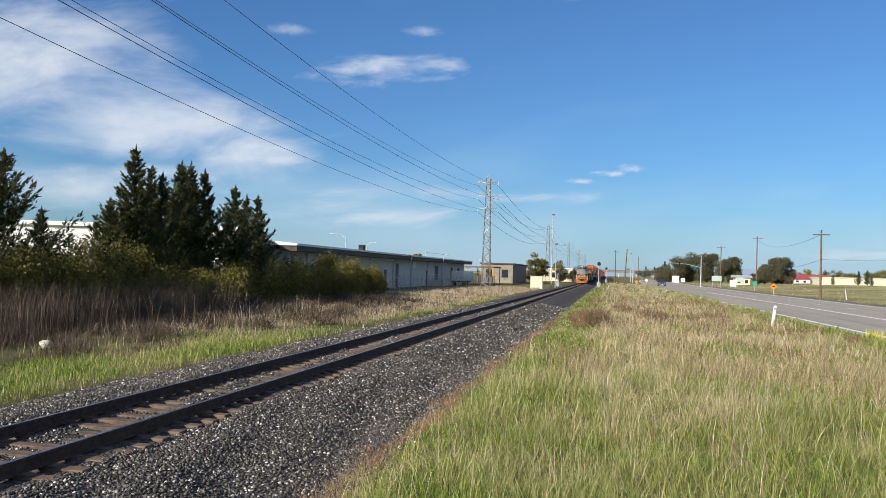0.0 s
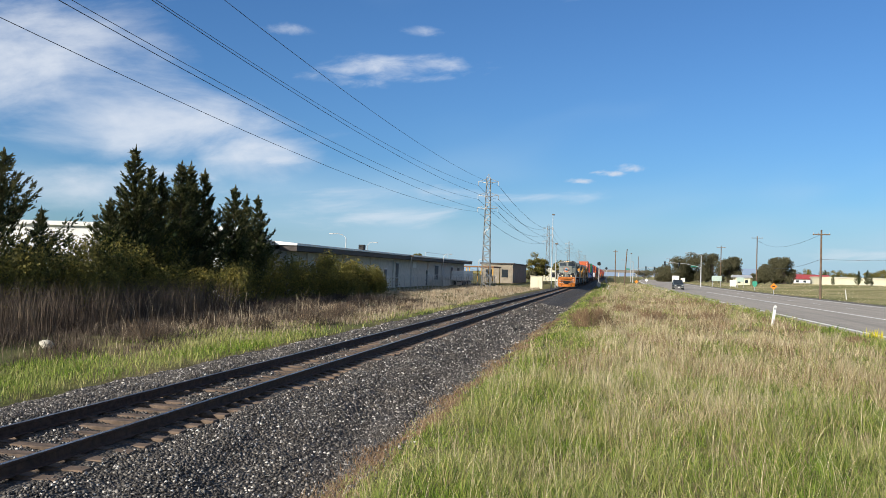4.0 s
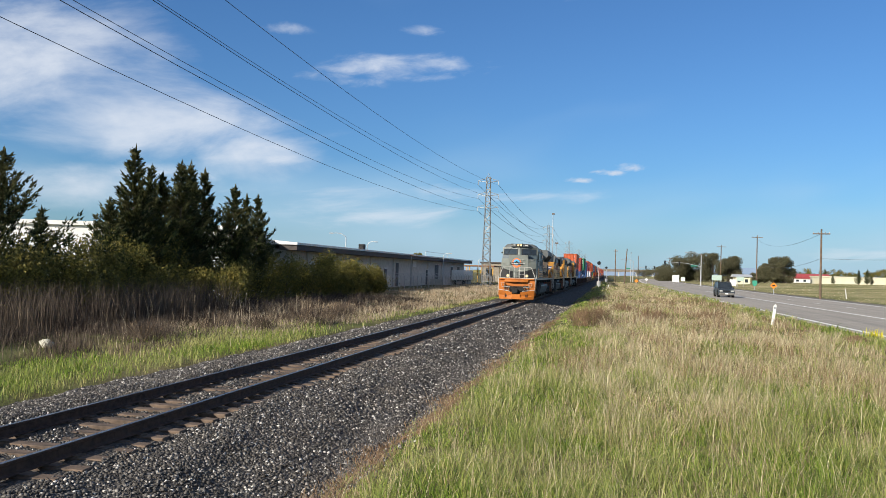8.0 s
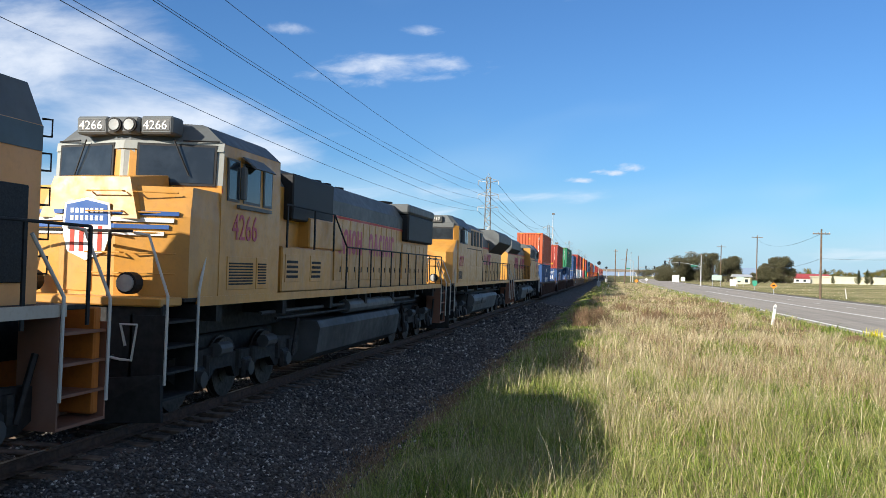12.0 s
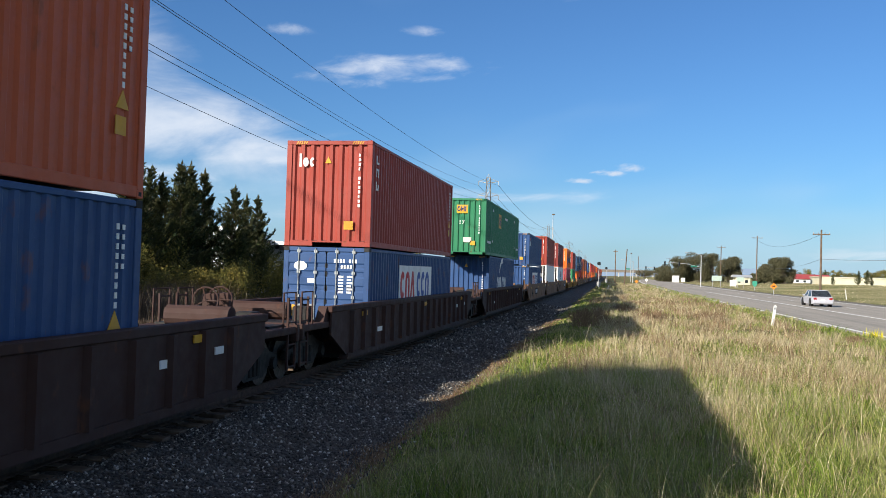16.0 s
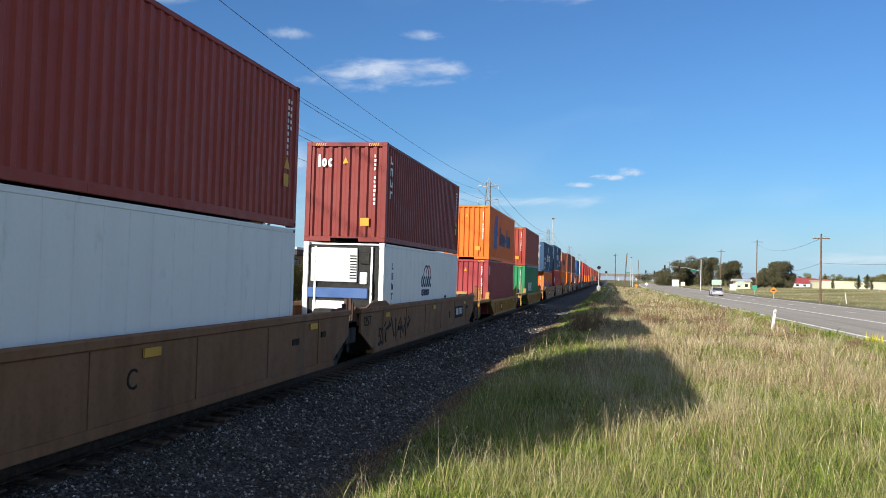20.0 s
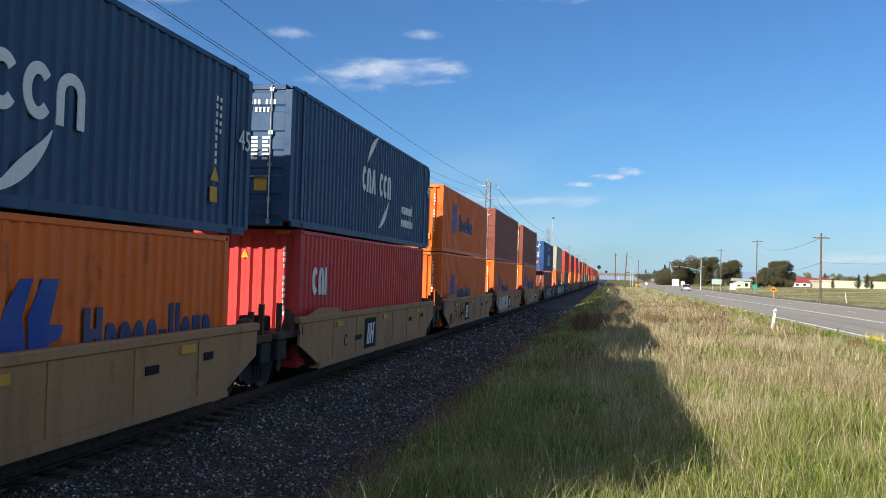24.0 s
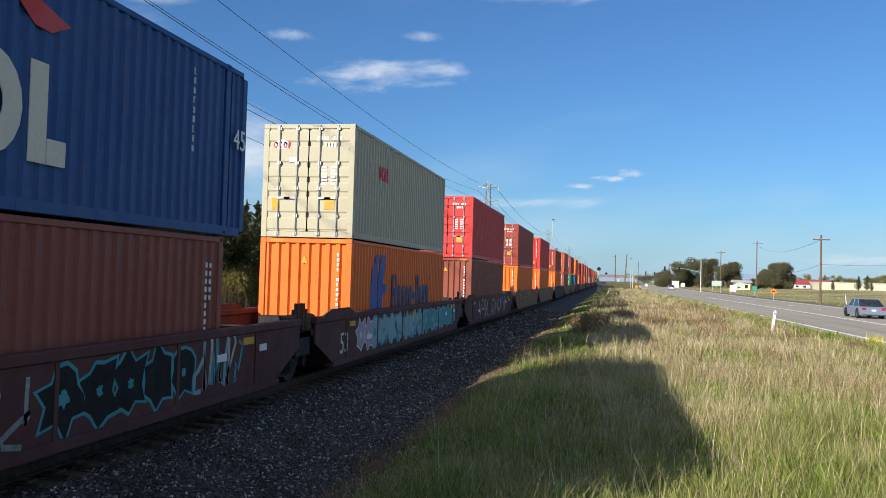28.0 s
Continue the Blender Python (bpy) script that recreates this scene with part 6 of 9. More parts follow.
def broad_cab(loco, main, roof, y0=1.9, y1=4.85, top=4.62, glass_z=(3.60, 4.26), eave=4.30):
    g0, g1 = glass_z
    a = [(-1.48, y1), (-1.48, y0 + 0.42), (-0.08, y0), (0.08, y0), (1.48, y0 + 0.42), (1.48, y1)]
    part("cab_wall", Shape().loft([[(x, y, 1.85) for x, y in a], [(x, y, 3.5) for x, y in a], [(x * 0.985, y + 0.05 * (y < 3), eave) for x, y in a]]), main, loco)
    part("cab_roof", Shape().loft([[(x * 0.99, y + 0.045 * (y < 3), eave) for x, y in a], [(x * 0.78, y + 0.12 * (y < 3), top - 0.05) for x, y in a], [(x * 0.70, y + 0.16 * (y < 3), top) for x, y in a]]), roof, loco)
    for s in (-1, 1):
        d = Vector((s * 1.40, 0.42, 0)).normalized()
        o = Vector((s * 0.08, y0, 0))
        n = Vector((d.y * s, -d.x * s, 0)) * s
        if n.y > 0:
            n = -n
        def pane(t0, t1, z0, z1, k, off):
            p = [o + d * t0 + Vector((0, 0, z0)), o + d * t1 + Vector((0, 0, z0 - (0.0))), o + d * t1 + Vector((0, 0, z1)), o + d * t0 + Vector((0, 0, z1))]
            lift = Vector((0, 0.03, 0))
            return Shape().loft([[q + n * off + lift * (i > 1) for i, q in enumerate(p)], [q + n * (off - k) + lift * (i > 1) for i, q in enumerate(p)]])
        w = part("windscreen_frame", pane(0.12, 1.36, g0, g1, 0.03, 0.018), M_GASKET, loco)
        part("windscreen", pane(0.16, 1.32, g0 + 0.04, g1 - 0.04, 0.03, 0.024), M_GLASS, w)
        part("wiper", Shape().rod(o + d * 0.7 + n * 0.05 + Vector((0, 0, g1 + 0.06)), o + d * (0.95) + n * 0.05 + Vector((0, 0, g0 + 0.15)), 0.012, 5), M_BLACK, w)
        # side windows
        X = s * 1.485
        for ya, yb, za, zb in ((y0 + 0.62, y0 + 1.08, 3.4, 4.1), (y0 + 1.25, y0 + 1.95, 3.4, 4.08), (y0 + 2.1, y0 + 2.5, 3.4, 4.08)):
            f = part("side_window_frame", Shape().box(X - s * 0.03, ya, za, X + s * 0.012, yb, zb), M_ROOFGREY, loco)
            part("side_window", Shape().box(X - s * 0.03, ya + 0.04, za + 0.04, X + s * 0.016, yb - 0.04, zb - 0.04), M_GLASS, f)
        part("sun_visor", Shape().prism([(X, 4.18), (X + s * 0.03, 4.18), (X + s * 0.28, 3.98), (X + s * 0.25, 3.97)], "y", y0 + 1.15, y0 + 2.0), roof, loco)
        part("arm_rest", Shape().box(X, y0 + 1.0, 3.30, X + s * 0.06, y0 + 2.4, 3.36), roof, loco)
        part("mirror", Shape().box(X, y0 + 1.1, 3.45, X + s * 0.10, y0 + 1.2, 4.0, 0.02), M_PALE if main != M_ARMOUR else M_ROOFGREY, loco)
        part("windscreen_visor", Shape().rod((s * 0.9, y0 + 0.20, g1 + 0.05), (s * 1.42, y0 + 0.42, g1 + 0.06), 0.014, 5), M_BLACK, loco)


def front_lamps(loco, y, z, lit, digits, k=1.0, lamp=None):
    """Twin headlights between two number boards; k scales the row."""
    part("lamp_housing", Shape().box(-0.30 * k, y - 0.06, z - 0.15 * k, 0.30 * k, y + 0.35, z + 0.15 * k, 0.04), M_ROOFGREY, loco)
    for x in (-0.14 * k, 0.14 * k):
        rim = part("headlight_rim", Shape().disc((x, y - 0.07, z), "y", 0.125 * k, 0.06, 16), M_STEEL, loco)
        part("headlight", Shape().disc((x, y - 0.09, z), "y", 0.095 * k, 0.05, 16), (lamp or M_LAMP) if lit else M_LAMPOFF, rim, "lit headlight" if lit else "unlit headlight")
    for x in (-0.33 * k - 0.55 * k, 0.33 * k):
        b = part("number_board", Shape().box(x - 0.02, y - 0.03, z - 0.15 * k, x + 0.57 * k, y + 0.35, z + 0.16 * k, 0.03), M_ROOFGREY, loco, "number board with white digits")
        part("board_face", Shape().box(x + 0.01, y - 0.036, z - 0.11 * k, x + 0.54 * k, y, z + 0.12 * k, 0.02), M_BOARD, b)
        write("number", digits, 0.215 * k, Matrix.Translation((x + 0.03 * k, y - 0.038, z - 0.07 * k)), M_DIGIT, b, 1.05)


def underframe(loco, L, sill, deck=1.85):
    part("deck", Shape().box(-1.48, 1.2, deck - 0.06, 1.48, L - 1.0, deck, 0.01), M_STEEL, loco)
    for s in (-1, 1):
        part("side_sill", Shape().box(s * 1.46, 1.6, deck - 0.13, s * 1.50, L - 1.4, deck + 0.012), sill, loco)
        part("pipe_run", Shape().rod((s * 1.25, 4.6, 1.48), (s * 1.25, L - 4.2, 1.48), 0.04, 6), M_TANKDARK, loco)
        part("pipe_run", Shape().rod((s * 1.32, 5.2, 1.36), (s * 1.32, L - 5.0, 1.36), 0.03, 6), M_STEEL, loco)
    part("centre_sill", Shape().box(-0.6, 1.0, 1.15, 0.6, L - 0.8, deck - 0.06), M_BLACK, loco)
    for i in range(7):
        y = 2.5 + i * (L - 5) / 6
        part("cross_bearer", Shape().box(-1.42, y - 0.1, 1.45, 1.42, y + 0.1, deck - 0.06), M_BLACK, loco)


def hood_doors(loco, y0, y1, z0, z1, x, m, n, latch=True, skip=()):
    for s in (-1, 1):
        w = (y1 - y0) / n
        for i in range(n):
            if i in skip:
                continue
            d = part("hood_door", Shape().box(s * (x - 0.01), y0 + i * w + 0.015, z0, s * (x + 0.022), y0 + (i + 1) * w - 0.015, z1, 0.008), m, loco)
            if latch and s > 0:
                part("latch", Shape().box(x + 0.02, y0 + (i + 0.75) * w, z0 + 0.2, x + 0.035, y0 + (i + 0.75) * w + 0.05, z0 + 0.34), M_BLACK, d)


def louvres(loco, y0, y1, z0, z1, X, m, n=8, name="louvre_panel"):
    p = part(name, Shape().box(X - 0.01, y0, z0, X + 0.016, y1, z1, 0.006), m, loco)
    for i in range(n):
        z = z0 + 0.08 + (z1 - z0 - 0.16) * i / n
        part("louvre", Shape().box(X + 0.01, y0 + 0.07, z, X + 0.024, y1 - 0.07, z + (z1 - z0 - 0.16) / n * 0.55), M_BLACK, p)


def hoses(loco, y, m=None):
    for x in (-0.62, -0.52, 0.52, 0.62, 0.72):
        part("air_hose", Shape().pipe(((x, y + 0.1, 1.05), (x, y - 0.08, 0.95), (x + 0.03, y - 0.12, 0.6), (x - 0.02, y - 0.1, 0.32)), 0.025), M_GASKET, loco)


def heritage_engine():
    L = 22.55
    e = thing("lead_locomotive", "slate, gold and orange diesel locomotive with a grey nose", "locomotive")
    ride(e, -117.5)
    underframe(e, L, M_SILLWHITE)
    # pilot, plough and coupler, set well ahead of the nose
    before = set(e.children)
    part("pilot", Shape().box(-1.45, 0.62, 0.55, 1.45, 0.75, 1.80, 0.02), M_PLOW, e, "orange pilot sheet")
    part("pilot_top", Shape().box(-1.45, 0.45, 1.74, 1.45, 1.6, 1.86, 0.02), M_PLOW, e)
    part("top_edge", Shape().box(-1.46, 0.44, 1.84, 1.46, 0.50, 1.89), M_SILLWHITE, e)
    for s in (-1, 1):
        part("plough_blade", Shape().loft([[(s * 0.35, 0.02, 0.13), (s * 1.40, 0.55, 0.13), (s * 1.40, 0.62, 0.13), (s * 0.35, 0.10, 0.13)],
                                            [(s * 0.35, 0.16, 0.45), (s * 1.47, 0.52, 0.45), (s * 1.47, 0.6, 0.45), (s * 0.35, 0.25, 0.45)],
                                            [(s * 0.35, 0.10, 0.72), (s * 1.50, 0.38, 0.86), (s * 1.50, 0.46, 0.86), (s * 0.35, 0.20, 0.72)]]), M_PLOW, e, "orange snow plough blade")
        part("plough_rail", Shape().pipe(((s * 0.5, 0.12, 0.74), (s * 0.55, 0.1, 0.80), (s * 1.5, 0.34, 0.92), (s * 1.54, 0.4, 0.86)), 0.02), M_RAILWHITE, e)
        steps_at(e, 0.55, 1, M_PLOW, s, M_RAILWHITE)
        part("uncoupling_lever", Shape().pipe(((s * 0.2, 0.55, 1.1), (s * 0.9, 0.5, 1.15), (s * 1.2, 0.45, 1.15), (s * 1.28, 0.4, 1.45), (s * 1.0, 0.4, 1.45), (s * 1.05, 0.45, 1.15)), 0.02), M_RAILWHITE, e)
        hs = part("ditch_light_housing", Shape().disc((s * 0.78, 0.87, 2.06), "y", 0.15, 0.26, 18), M_PALE, e)
        part("light_foot", Shape().box(s * 0.70, 0.78, 1.86, s * 0.86, 0.96, 1.95), M_PALE, hs)
        part("ditch_light", Shape().disc((s * 0.78, 0.735, 2.06), "y", 0.095, 0.03, 16), M_LAMP, hs, "lit ditch light")
        part("front_stanchion", Shape().rod((s * 0.62, 0.6, 1.86), (s * 0.62, 0.6, 2.78), 0.016, 6), M_RAILWHITE, e)
        part("front_rail", Shape().pipe(((s * 0.18, 0.6, 2.78), (s * 0.95, 0.6, 2.78)), 0.016), M_RAILWHITE, e)
        part("front_stanchion", Shape().rod((s * 0.2, 0.6, 1.86), (s * 0.2, 0.6, 2.78), 0.016, 6), M_RAILWHITE, e)
    part("anticlimber", Shape().prism([(-1.05, 0.62), (-0.95, 0.40), (-0.5, 0.30), (0.5, 0.30), (0.95, 0.40), (1.05, 0.62)], "z", 1.56, 1.74), M_PLOW, e, "orange curved anticlimber")
    for s in (-1, 1):
        for x in (0.62, 0.74, 0.86, 0.98):
            part("control_hose", Shape().pipe(((s * x, 0.60, 1.18), (s * (x + 0.02), 0.50, 1.10), (s * (x - 0.06), 0.34, 0.72), (s * (x - 0.10), 0.24, 0.30)), 0.03), M_GASKET, e)
        part("hose_bracket", Shape().box(s * 0.55, 0.52, 1.12, s * 1.05, 0.64, 1.24, 0.02), M_STEEL, e)
    part("plough_centre", Shape().box(-0.36, 0.06, 0.13, 0.36, 0.2, 0.55, 0.02), M_PLOW, e)
    part("chain", Shape().pipe(((-0.5, 0.55, 1.25), (-0.2, 0.45, 1.05), (0.0, 0.42, 1.2), (0.35, 0.5, 1.02), (0.6, 0.55, 1.2)), 0.02), M_STEEL, e)
    part("coupler_pocket", Shape().box(-0.55, 0.5, 0.60, 0.55, 0.66, 1.2, 0.02), M_BLACK, e)
    coupler(e, 0.62, -1)
    hoses(e, 0.5)
    for ob in e.children:
        if ob not in before:
            ob.location.y -= 0.37
    for s in (-1, 1):
        part("side_sill", Shape().box(s * 1.46, 0.62, 1.72, s * 1.50, 1.6, 1.862), M_SILLWHITE, e)
    broad_nose(e, M_PALE, M_PALE, M_NOSEDARK)
    broad_cab(e, M_SLATE, M_ROOFGREY, top=4.76, glass_z=(3.84, 4.36), eave=4.42)
    # grey front of the cab above the nose
    for s in (-1, 1):
        a, b = Vector((0, 1.895, 0)), Vector((s * 1.487, 2.335, 0))
        n = Vector((s * 0.3, -1, 0)).normalized() * 0.006
        for z0, z1, t0, t1 in ((3.40, 3.85, 0, 1), (4.35, 4.46, 0, 1), (3.85, 4.35, 0.0, 0.085), (3.85, 4.35, 0.925, 1.0)):
            p = [a + (b - a) * t0 + Vector((0, 0, z0)), a + (b - a) * t1 + Vector((0, 0, z0)), a + (b - a) * t1 + Vector((0, 0.03, z1)), a + (b - a) * t0 + Vector((0, 0.03, z1))]
            part("cab_front", Shape().loft([[q + n for q in p], [q - n for q in p]]), M_PALE, e)
        # pale arrow chevrons and gold band down the side
        X = s * 1.492
        part("chevron", Shape().prism([(2.6, 3.25), (3.5, 3.25), (3.05, 2.75)], "x", X - s * 0.03, X), paint("light slate paint", (0.15, 0.19, 0.215), 0.35, 0.2), e, "pale slate chevron")
        part("battery_box", Shape().box(s * 1.44, 3.2, 1.9, s * 1.505, 4.3, 2.72, 0.01), M_PEACH, e)
        for i in range(7):
            part("louvre", Shape().box(s * 1.50, 3.65, 2.05 + i * 0.08, s * 1.509, 4.05, 2.09 + i * 0.08), M_BLACK, e)
    write("road_number", "1989", 0.46, Matrix.Translation((1.493, 3.12, 2.98)) @ SIDE, M_RAILWHITE, e, 0.95)
    row_mark(e, 2.52, 2.98, 0.33, "UI", M_RAILWHITE, 1.496)
    part("crest", Shape().disc((1.486, 2.3, 2.28), "x", 0.26, 0.012, 20), M_RAILWHITE, e, "white round crest")
    part("crest_centre", Shape().disc((1.488, 2.3, 2.30), "x", 0.17, 0.014, 20), M_SLATE, e)
    # round nose emblem: orange ring, blue centre, dark bar
    part("emblem_ring", Shape().disc((-0.14, 0.985, 3.14), "y", 0.40, 0.03, 28), paint("orange emblem", (0.62, 0.17, 0.05), 0.4, 0.15), e, "orange round nose emblem")
    part("emblem_centre", Shape().disc((-0.14, 0.975, 3.18), "y", 0.26, 0.04, 24), paint("sky blue emblem", (0.05, 0.35, 0.62), 0.4, 0.1), e)
    part("emblem_hill", Shape().prism([(-0.36, 3.1), (0.08, 3.1), (0.02, 3.2), (-0.14, 3.32), (-0.27, 3.2)], "y", 0.940, 0.96), M_NOSEDARK, e)
    part("emblem_bar", Shape().box(-0.66, 0.925, 3.0, 0.40, 0.96, 3.18, 0.01), M_BOARD, e, "black bar across the emblem")
    row_mark(e, -0.60, 3.03, 0.13, "Loi-xuonlo", M_RAILWHITE, 0.924, front=True, lean=0.2, squeeze=0.95)
    front_lamps(e, 1.84, 4.64, True, "1989", 0.86)
    part("horn", Shape().rod((0.1, 6.2, 4.75), (0.1, 5.7, 4.78), 0.05, 8, 0.11), M_BLACK, e)
    part("horn", Shape().rod((-0.15, 6.2, 4.75), (-0.15, 5.6, 4.82), 0.05, 8, 0.11), M_BLACK, e)
    # inverter cabinets and blower behind the cab
    part("inverter_cabinet", Shape().loft([[(x, y, 1.85) for x, y in ((-1.47, 4.85), (1.47, 4.85), (1.47, 8.35), (-1.47, 8.35))], [(x, y, 4.1) for x, y in ((-1.47, 4.85), (1.47, 4.85), (1.47, 8.35), (-1.47, 8.35))],
                                              [(x, y, 4.52) for x, y in ((-1.05, 4.85), (1.05, 4.85), (1.05, 8.35), (-1.05, 8.35))]]), M_SLATE, e)
    for s in (-1, 1):
        X = s * 1.475
        for ya, yb, za, zb, m in ((5.0, 6.9, 2.95, 3.38, M_MESH), (7.05, 8.2, 2.75, 3.55, M_MESH), (5.0, 6.9, 2.0, 2.45, M_MESH), (5.1, 6.1, 3.75, 4.25, M_SLATE), (6.25, 7.2, 3.65, 4.3, M_MESH)):
            part("intake_grille" if m is M_MESH else "access_panel", Shape().box(X - s * 0.03, ya, za, X + s * 0.02, yb, zb, 0.01), m, e)
        for ya, yb in ((4.95, 6.95), (7.0, 8.3)):
            f = part("cabinet_door", Shape().box(X - s * 0.02, ya, 2.7, X + s * 0.012, yb, 3.65, 0.01), M_SLATE, e)
            g = part("cabinet_door", Shape().box(X - s * 0.02, ya, 1.9, X + s * 0.012, yb, 2.62, 0.01), M_SLATE, e)
        part("gold_panel", Shape().box(X - s * 0.02, 6.3, 3.68, X + s * 0.008, 8.3, 3.95), M_PEACH, e)
        part("roof_ladder", Shape().pipe(((X, 8.4, 1.85), (X, 8.4, 4.2), (X - s * 0.25, 8.4, 4.55)), 0.02), M_BLACK, e)
        # stripes along the lower hood
        for i in range(4):
            for ya, yb, xx in ((4.5, 8.35, 1.50), (8.36, 19.3, 1.135)):
                part("hood_stripe", Shape().box(s * (xx - 0.03), ya, 2.02 + i * 0.13, s * (xx + (0.0 if xx > 1.3 else 0.026)), yb, 2.085 + i * 0.13), M_BLACKMARK if xx < 1.3 else M_PEACH, e)
    # long hood
    part("long_hood", Shape().loft([[(x, y, 1.85) for x, y in ((-1.1, 8.35), (1.1, 8.35), (1.1, 21.15), (-1.1, 21.15))], [(x, y, 3.92) for x, y in ((-1.1, 8.35), (1.1, 8.35), (1.1, 21.15), (-1.1, 21.15))]]), M_PEACH, e)
    part("hood_roof", Shape().loft([[(x, y, 3.92) for x, y in ((-1.1, 8.35), (1.1, 8.35), (1.1, 14.0), (-1.1, 14.0))], [(x, y, 4.30) for x, y in ((-0.8, 8.35), (0.8, 8.35), (0.8, 14.0), (-0.8, 14.0))]]), M_SLATE, e)
    hood_doors(e, 8.45, 14.0, 2.1, 3.58, 1.105, M_PEACH, 9)
    hood_doors(e, 14.2, 19.2, 2.1, 3.3, 1.105, M_PEACH, 8)
    for s in (-1, 1):
        part("roof_band", Shape().box(s * 1.09, 8.4, 3.62, s * 1.116, 21.14, 3.91), M_SLATE, e)
    for s in (-1, 1):
        part("rear_intake", Shape().box(s * 1.09, 19.4, 2.1, s * 1.14, 20.9, 3.2, 0.01), M_MESH, e)
        # a plain row for the painted road name
        row_mark(e, 9.0, 2.95, 0.72, "Xio.Cnonlo", paint("slate blue mark", (0.10, 0.22, 0.36), 0.5, 0.2), 1.131, lean=0.2, thick=0.22) if s > 0 else None
        dots(e, 14.0, 2.95, 0.10, 0.2, 7, M_INK, 1.131) if s > 0 else None
    # flared radiator
    for s in (-1, 1):
        pts = [(s * 0.6, 3.92), (s * 1.1, 3.45), (s * 1.56, 4.05), (s * 1.56, 4.38), (s * 1.35, 4.60), (s * 0.0, 4.66), (0, 3.92)]
        part("radiator_wing", Shape().prism(pts, "y", 14.0, 19.8), M_ROOFGREY, e)
        part("radiator_mesh", Shape().prism([(s * 1.118, 3.45), (s * 1.575, 4.045), (s * 1.565, 4.06), (s * 1.10, 3.47)], "y", 14.2, 19.6), M_MESH, e)
        for i in range(19):
            part("vent_rivet", Shape().box(s * 1.562, 14.2 + i * 0.29, 4.08, s * 1.568, 14.3 + i * 0.29, 4.12), M_PALE, e) if s > 0 else None
    part("rear_cap", Shape().loft([[(-1.1, y, 3.915) for y in (19.8, 21.15)] + [(1.1, y, 3.915) for y in (21.15, 19.8)], [(-0.9, y, 4.42) for y in (19.8, 21.12)] + [(0.9, y, 4.42) for y in (21.12, 19.8)]]), M_ROOFGREY, e)
    for y in (15.2, 16.9, 18.6):
        part("radiator_fan", Shape().disc((0, y, 4.69), "z", 0.62, 0.1, 20), M_STEEL, e)
    part("exhaust_stack", Shape().box(-0.3, 10.5, 4.28, 0.3, 11.5, 4.45, 0.03), M_BLACK, e)
    part("fuel_tank", Shape().prism([(-1.45, 1.28), (-1.5, 1.15), (-1.35, 0.55), (-1.05, 0.34), (1.05, 0.34), (1.35, 0.55), (1.5, 1.15), (1.45, 1.28)], "y", 7.2, 15.0), M_TANK, e, "grey fuel tank")
    for i in range(5):
        part("tank_mark", Shape().box(1.455, 11.0, 0.72 + i * 0.03, 1.46, 11.35, 0.735 + i * 0.03), M_WHITE, e) if i < 1 else None
    for s in (-1, 1):
        part("fuel_filler", Shape().box(s * 1.38, 12.0, 0.95, s * 1.47, 12.12, 1.45), M_REDSTRIPE, e)
        # rear steps browner than the orange pilot: part of their shade is in the colour
        steps_at(e, L - 0.55, -1, M_BROWNSTEP, s, M_RAILWHITE)
    loco_truck(e, 4.1)
    loco_truck(e, L - 4.1)
    long_rail(e, 8.5, 21.6, 2.78, 11, M_BLACK)
    part("rear_pilot", Shape().box(-1.45, L - 0.75, 0.5, 1.45, L - 0.62, 1.8, 0.02), M_PLOW, e)
    coupler(e, L - 0.62, 1)
    part("rear_wall_plate", Shape().box(-1.08, 21.14, 1.9, 1.08, 21.18, 3.9), M_PEACH, e)
    for i in range(5):
        part("rear_grab", Shape().pipe(((1.08, 21.16, 2.2 + i * 0.4), (1.16, 21.24, 2.2 + i * 0.4), (1.16, 21.24, 2.4 + i * 0.4), (1.08, 21.16, 2.4 + i * 0.4)), 0.014), M_BLACK, e)


def yellow_front(e, L, digits, lit, pilot=None):
    """Pilot, steps, wing emblem and lamps shared by the yellow engines."""
    pilot = pilot or M_BLACK
    part("pilot", Shape().box(-1.45, 0.62, 0.5, 1.45, 0.75, 1.80, 0.02), pilot, e)
    part("pilot_top", Shape().box(-1.45, 0.55, 1.74, 1.45, 1.2, 1.87, 0.02), M_ARMOUR, e)
    for s in (-1, 1):
        part("plough_blade", Shape().loft([[(s * 0.3, 0.15, 0.13), (s * 1.5, 0.6, 0.13), (s * 1.5, 0.66, 0.13), (s * 0.3, 0.22, 0.13)], [(s * 0.3, 0.22, 0.72), (s * 1.5, 0.52, 0.8), (s * 1.5, 0.58, 0.8), (s * 0.3, 0.3, 0.72)]]), pilot, e)
        steps_at(e, 0.6, 1, pilot, s, M_RAILWHITE)
        part("ditch_light_housing", Shape().disc((s * 0.8, 0.85, 2.06), "y", 0.16, 0.2, 14), M_BLACK, e)
        part("ditch_light", Shape().disc((s * 0.8, 0.74, 2.06), "y", 0.125, 0.05, 14), M_LAMPOFF, e)
        part("front_stanchion", Shape().rod((s * 0.6, 0.62, 1.86), (s * 0.6, 0.62, 2.8), 0.025, 6), M_BLACK, e)
        part("front_rail", Shape().pipe(((s * 0.15, 0.62, 2.8), (s * 0.95, 0.62, 2.8)), 0.022), M_BLACK, e)
        part("uncoupling_lever", Shape().pipe(((s * 0.2, 0.58, 1.1), (s * 0.9, 0.5, 1.0), (s * 1.1, 0.45, 1.0), (s * 1.2, 0.4, 1.5), (s * 0.95, 0.4, 1.5), (s * 1.0, 0.45, 1.2)), 0.02), M_RAILWHITE, e)
    coupler(e, 0.62, -1)
    hoses(e, 0.55)


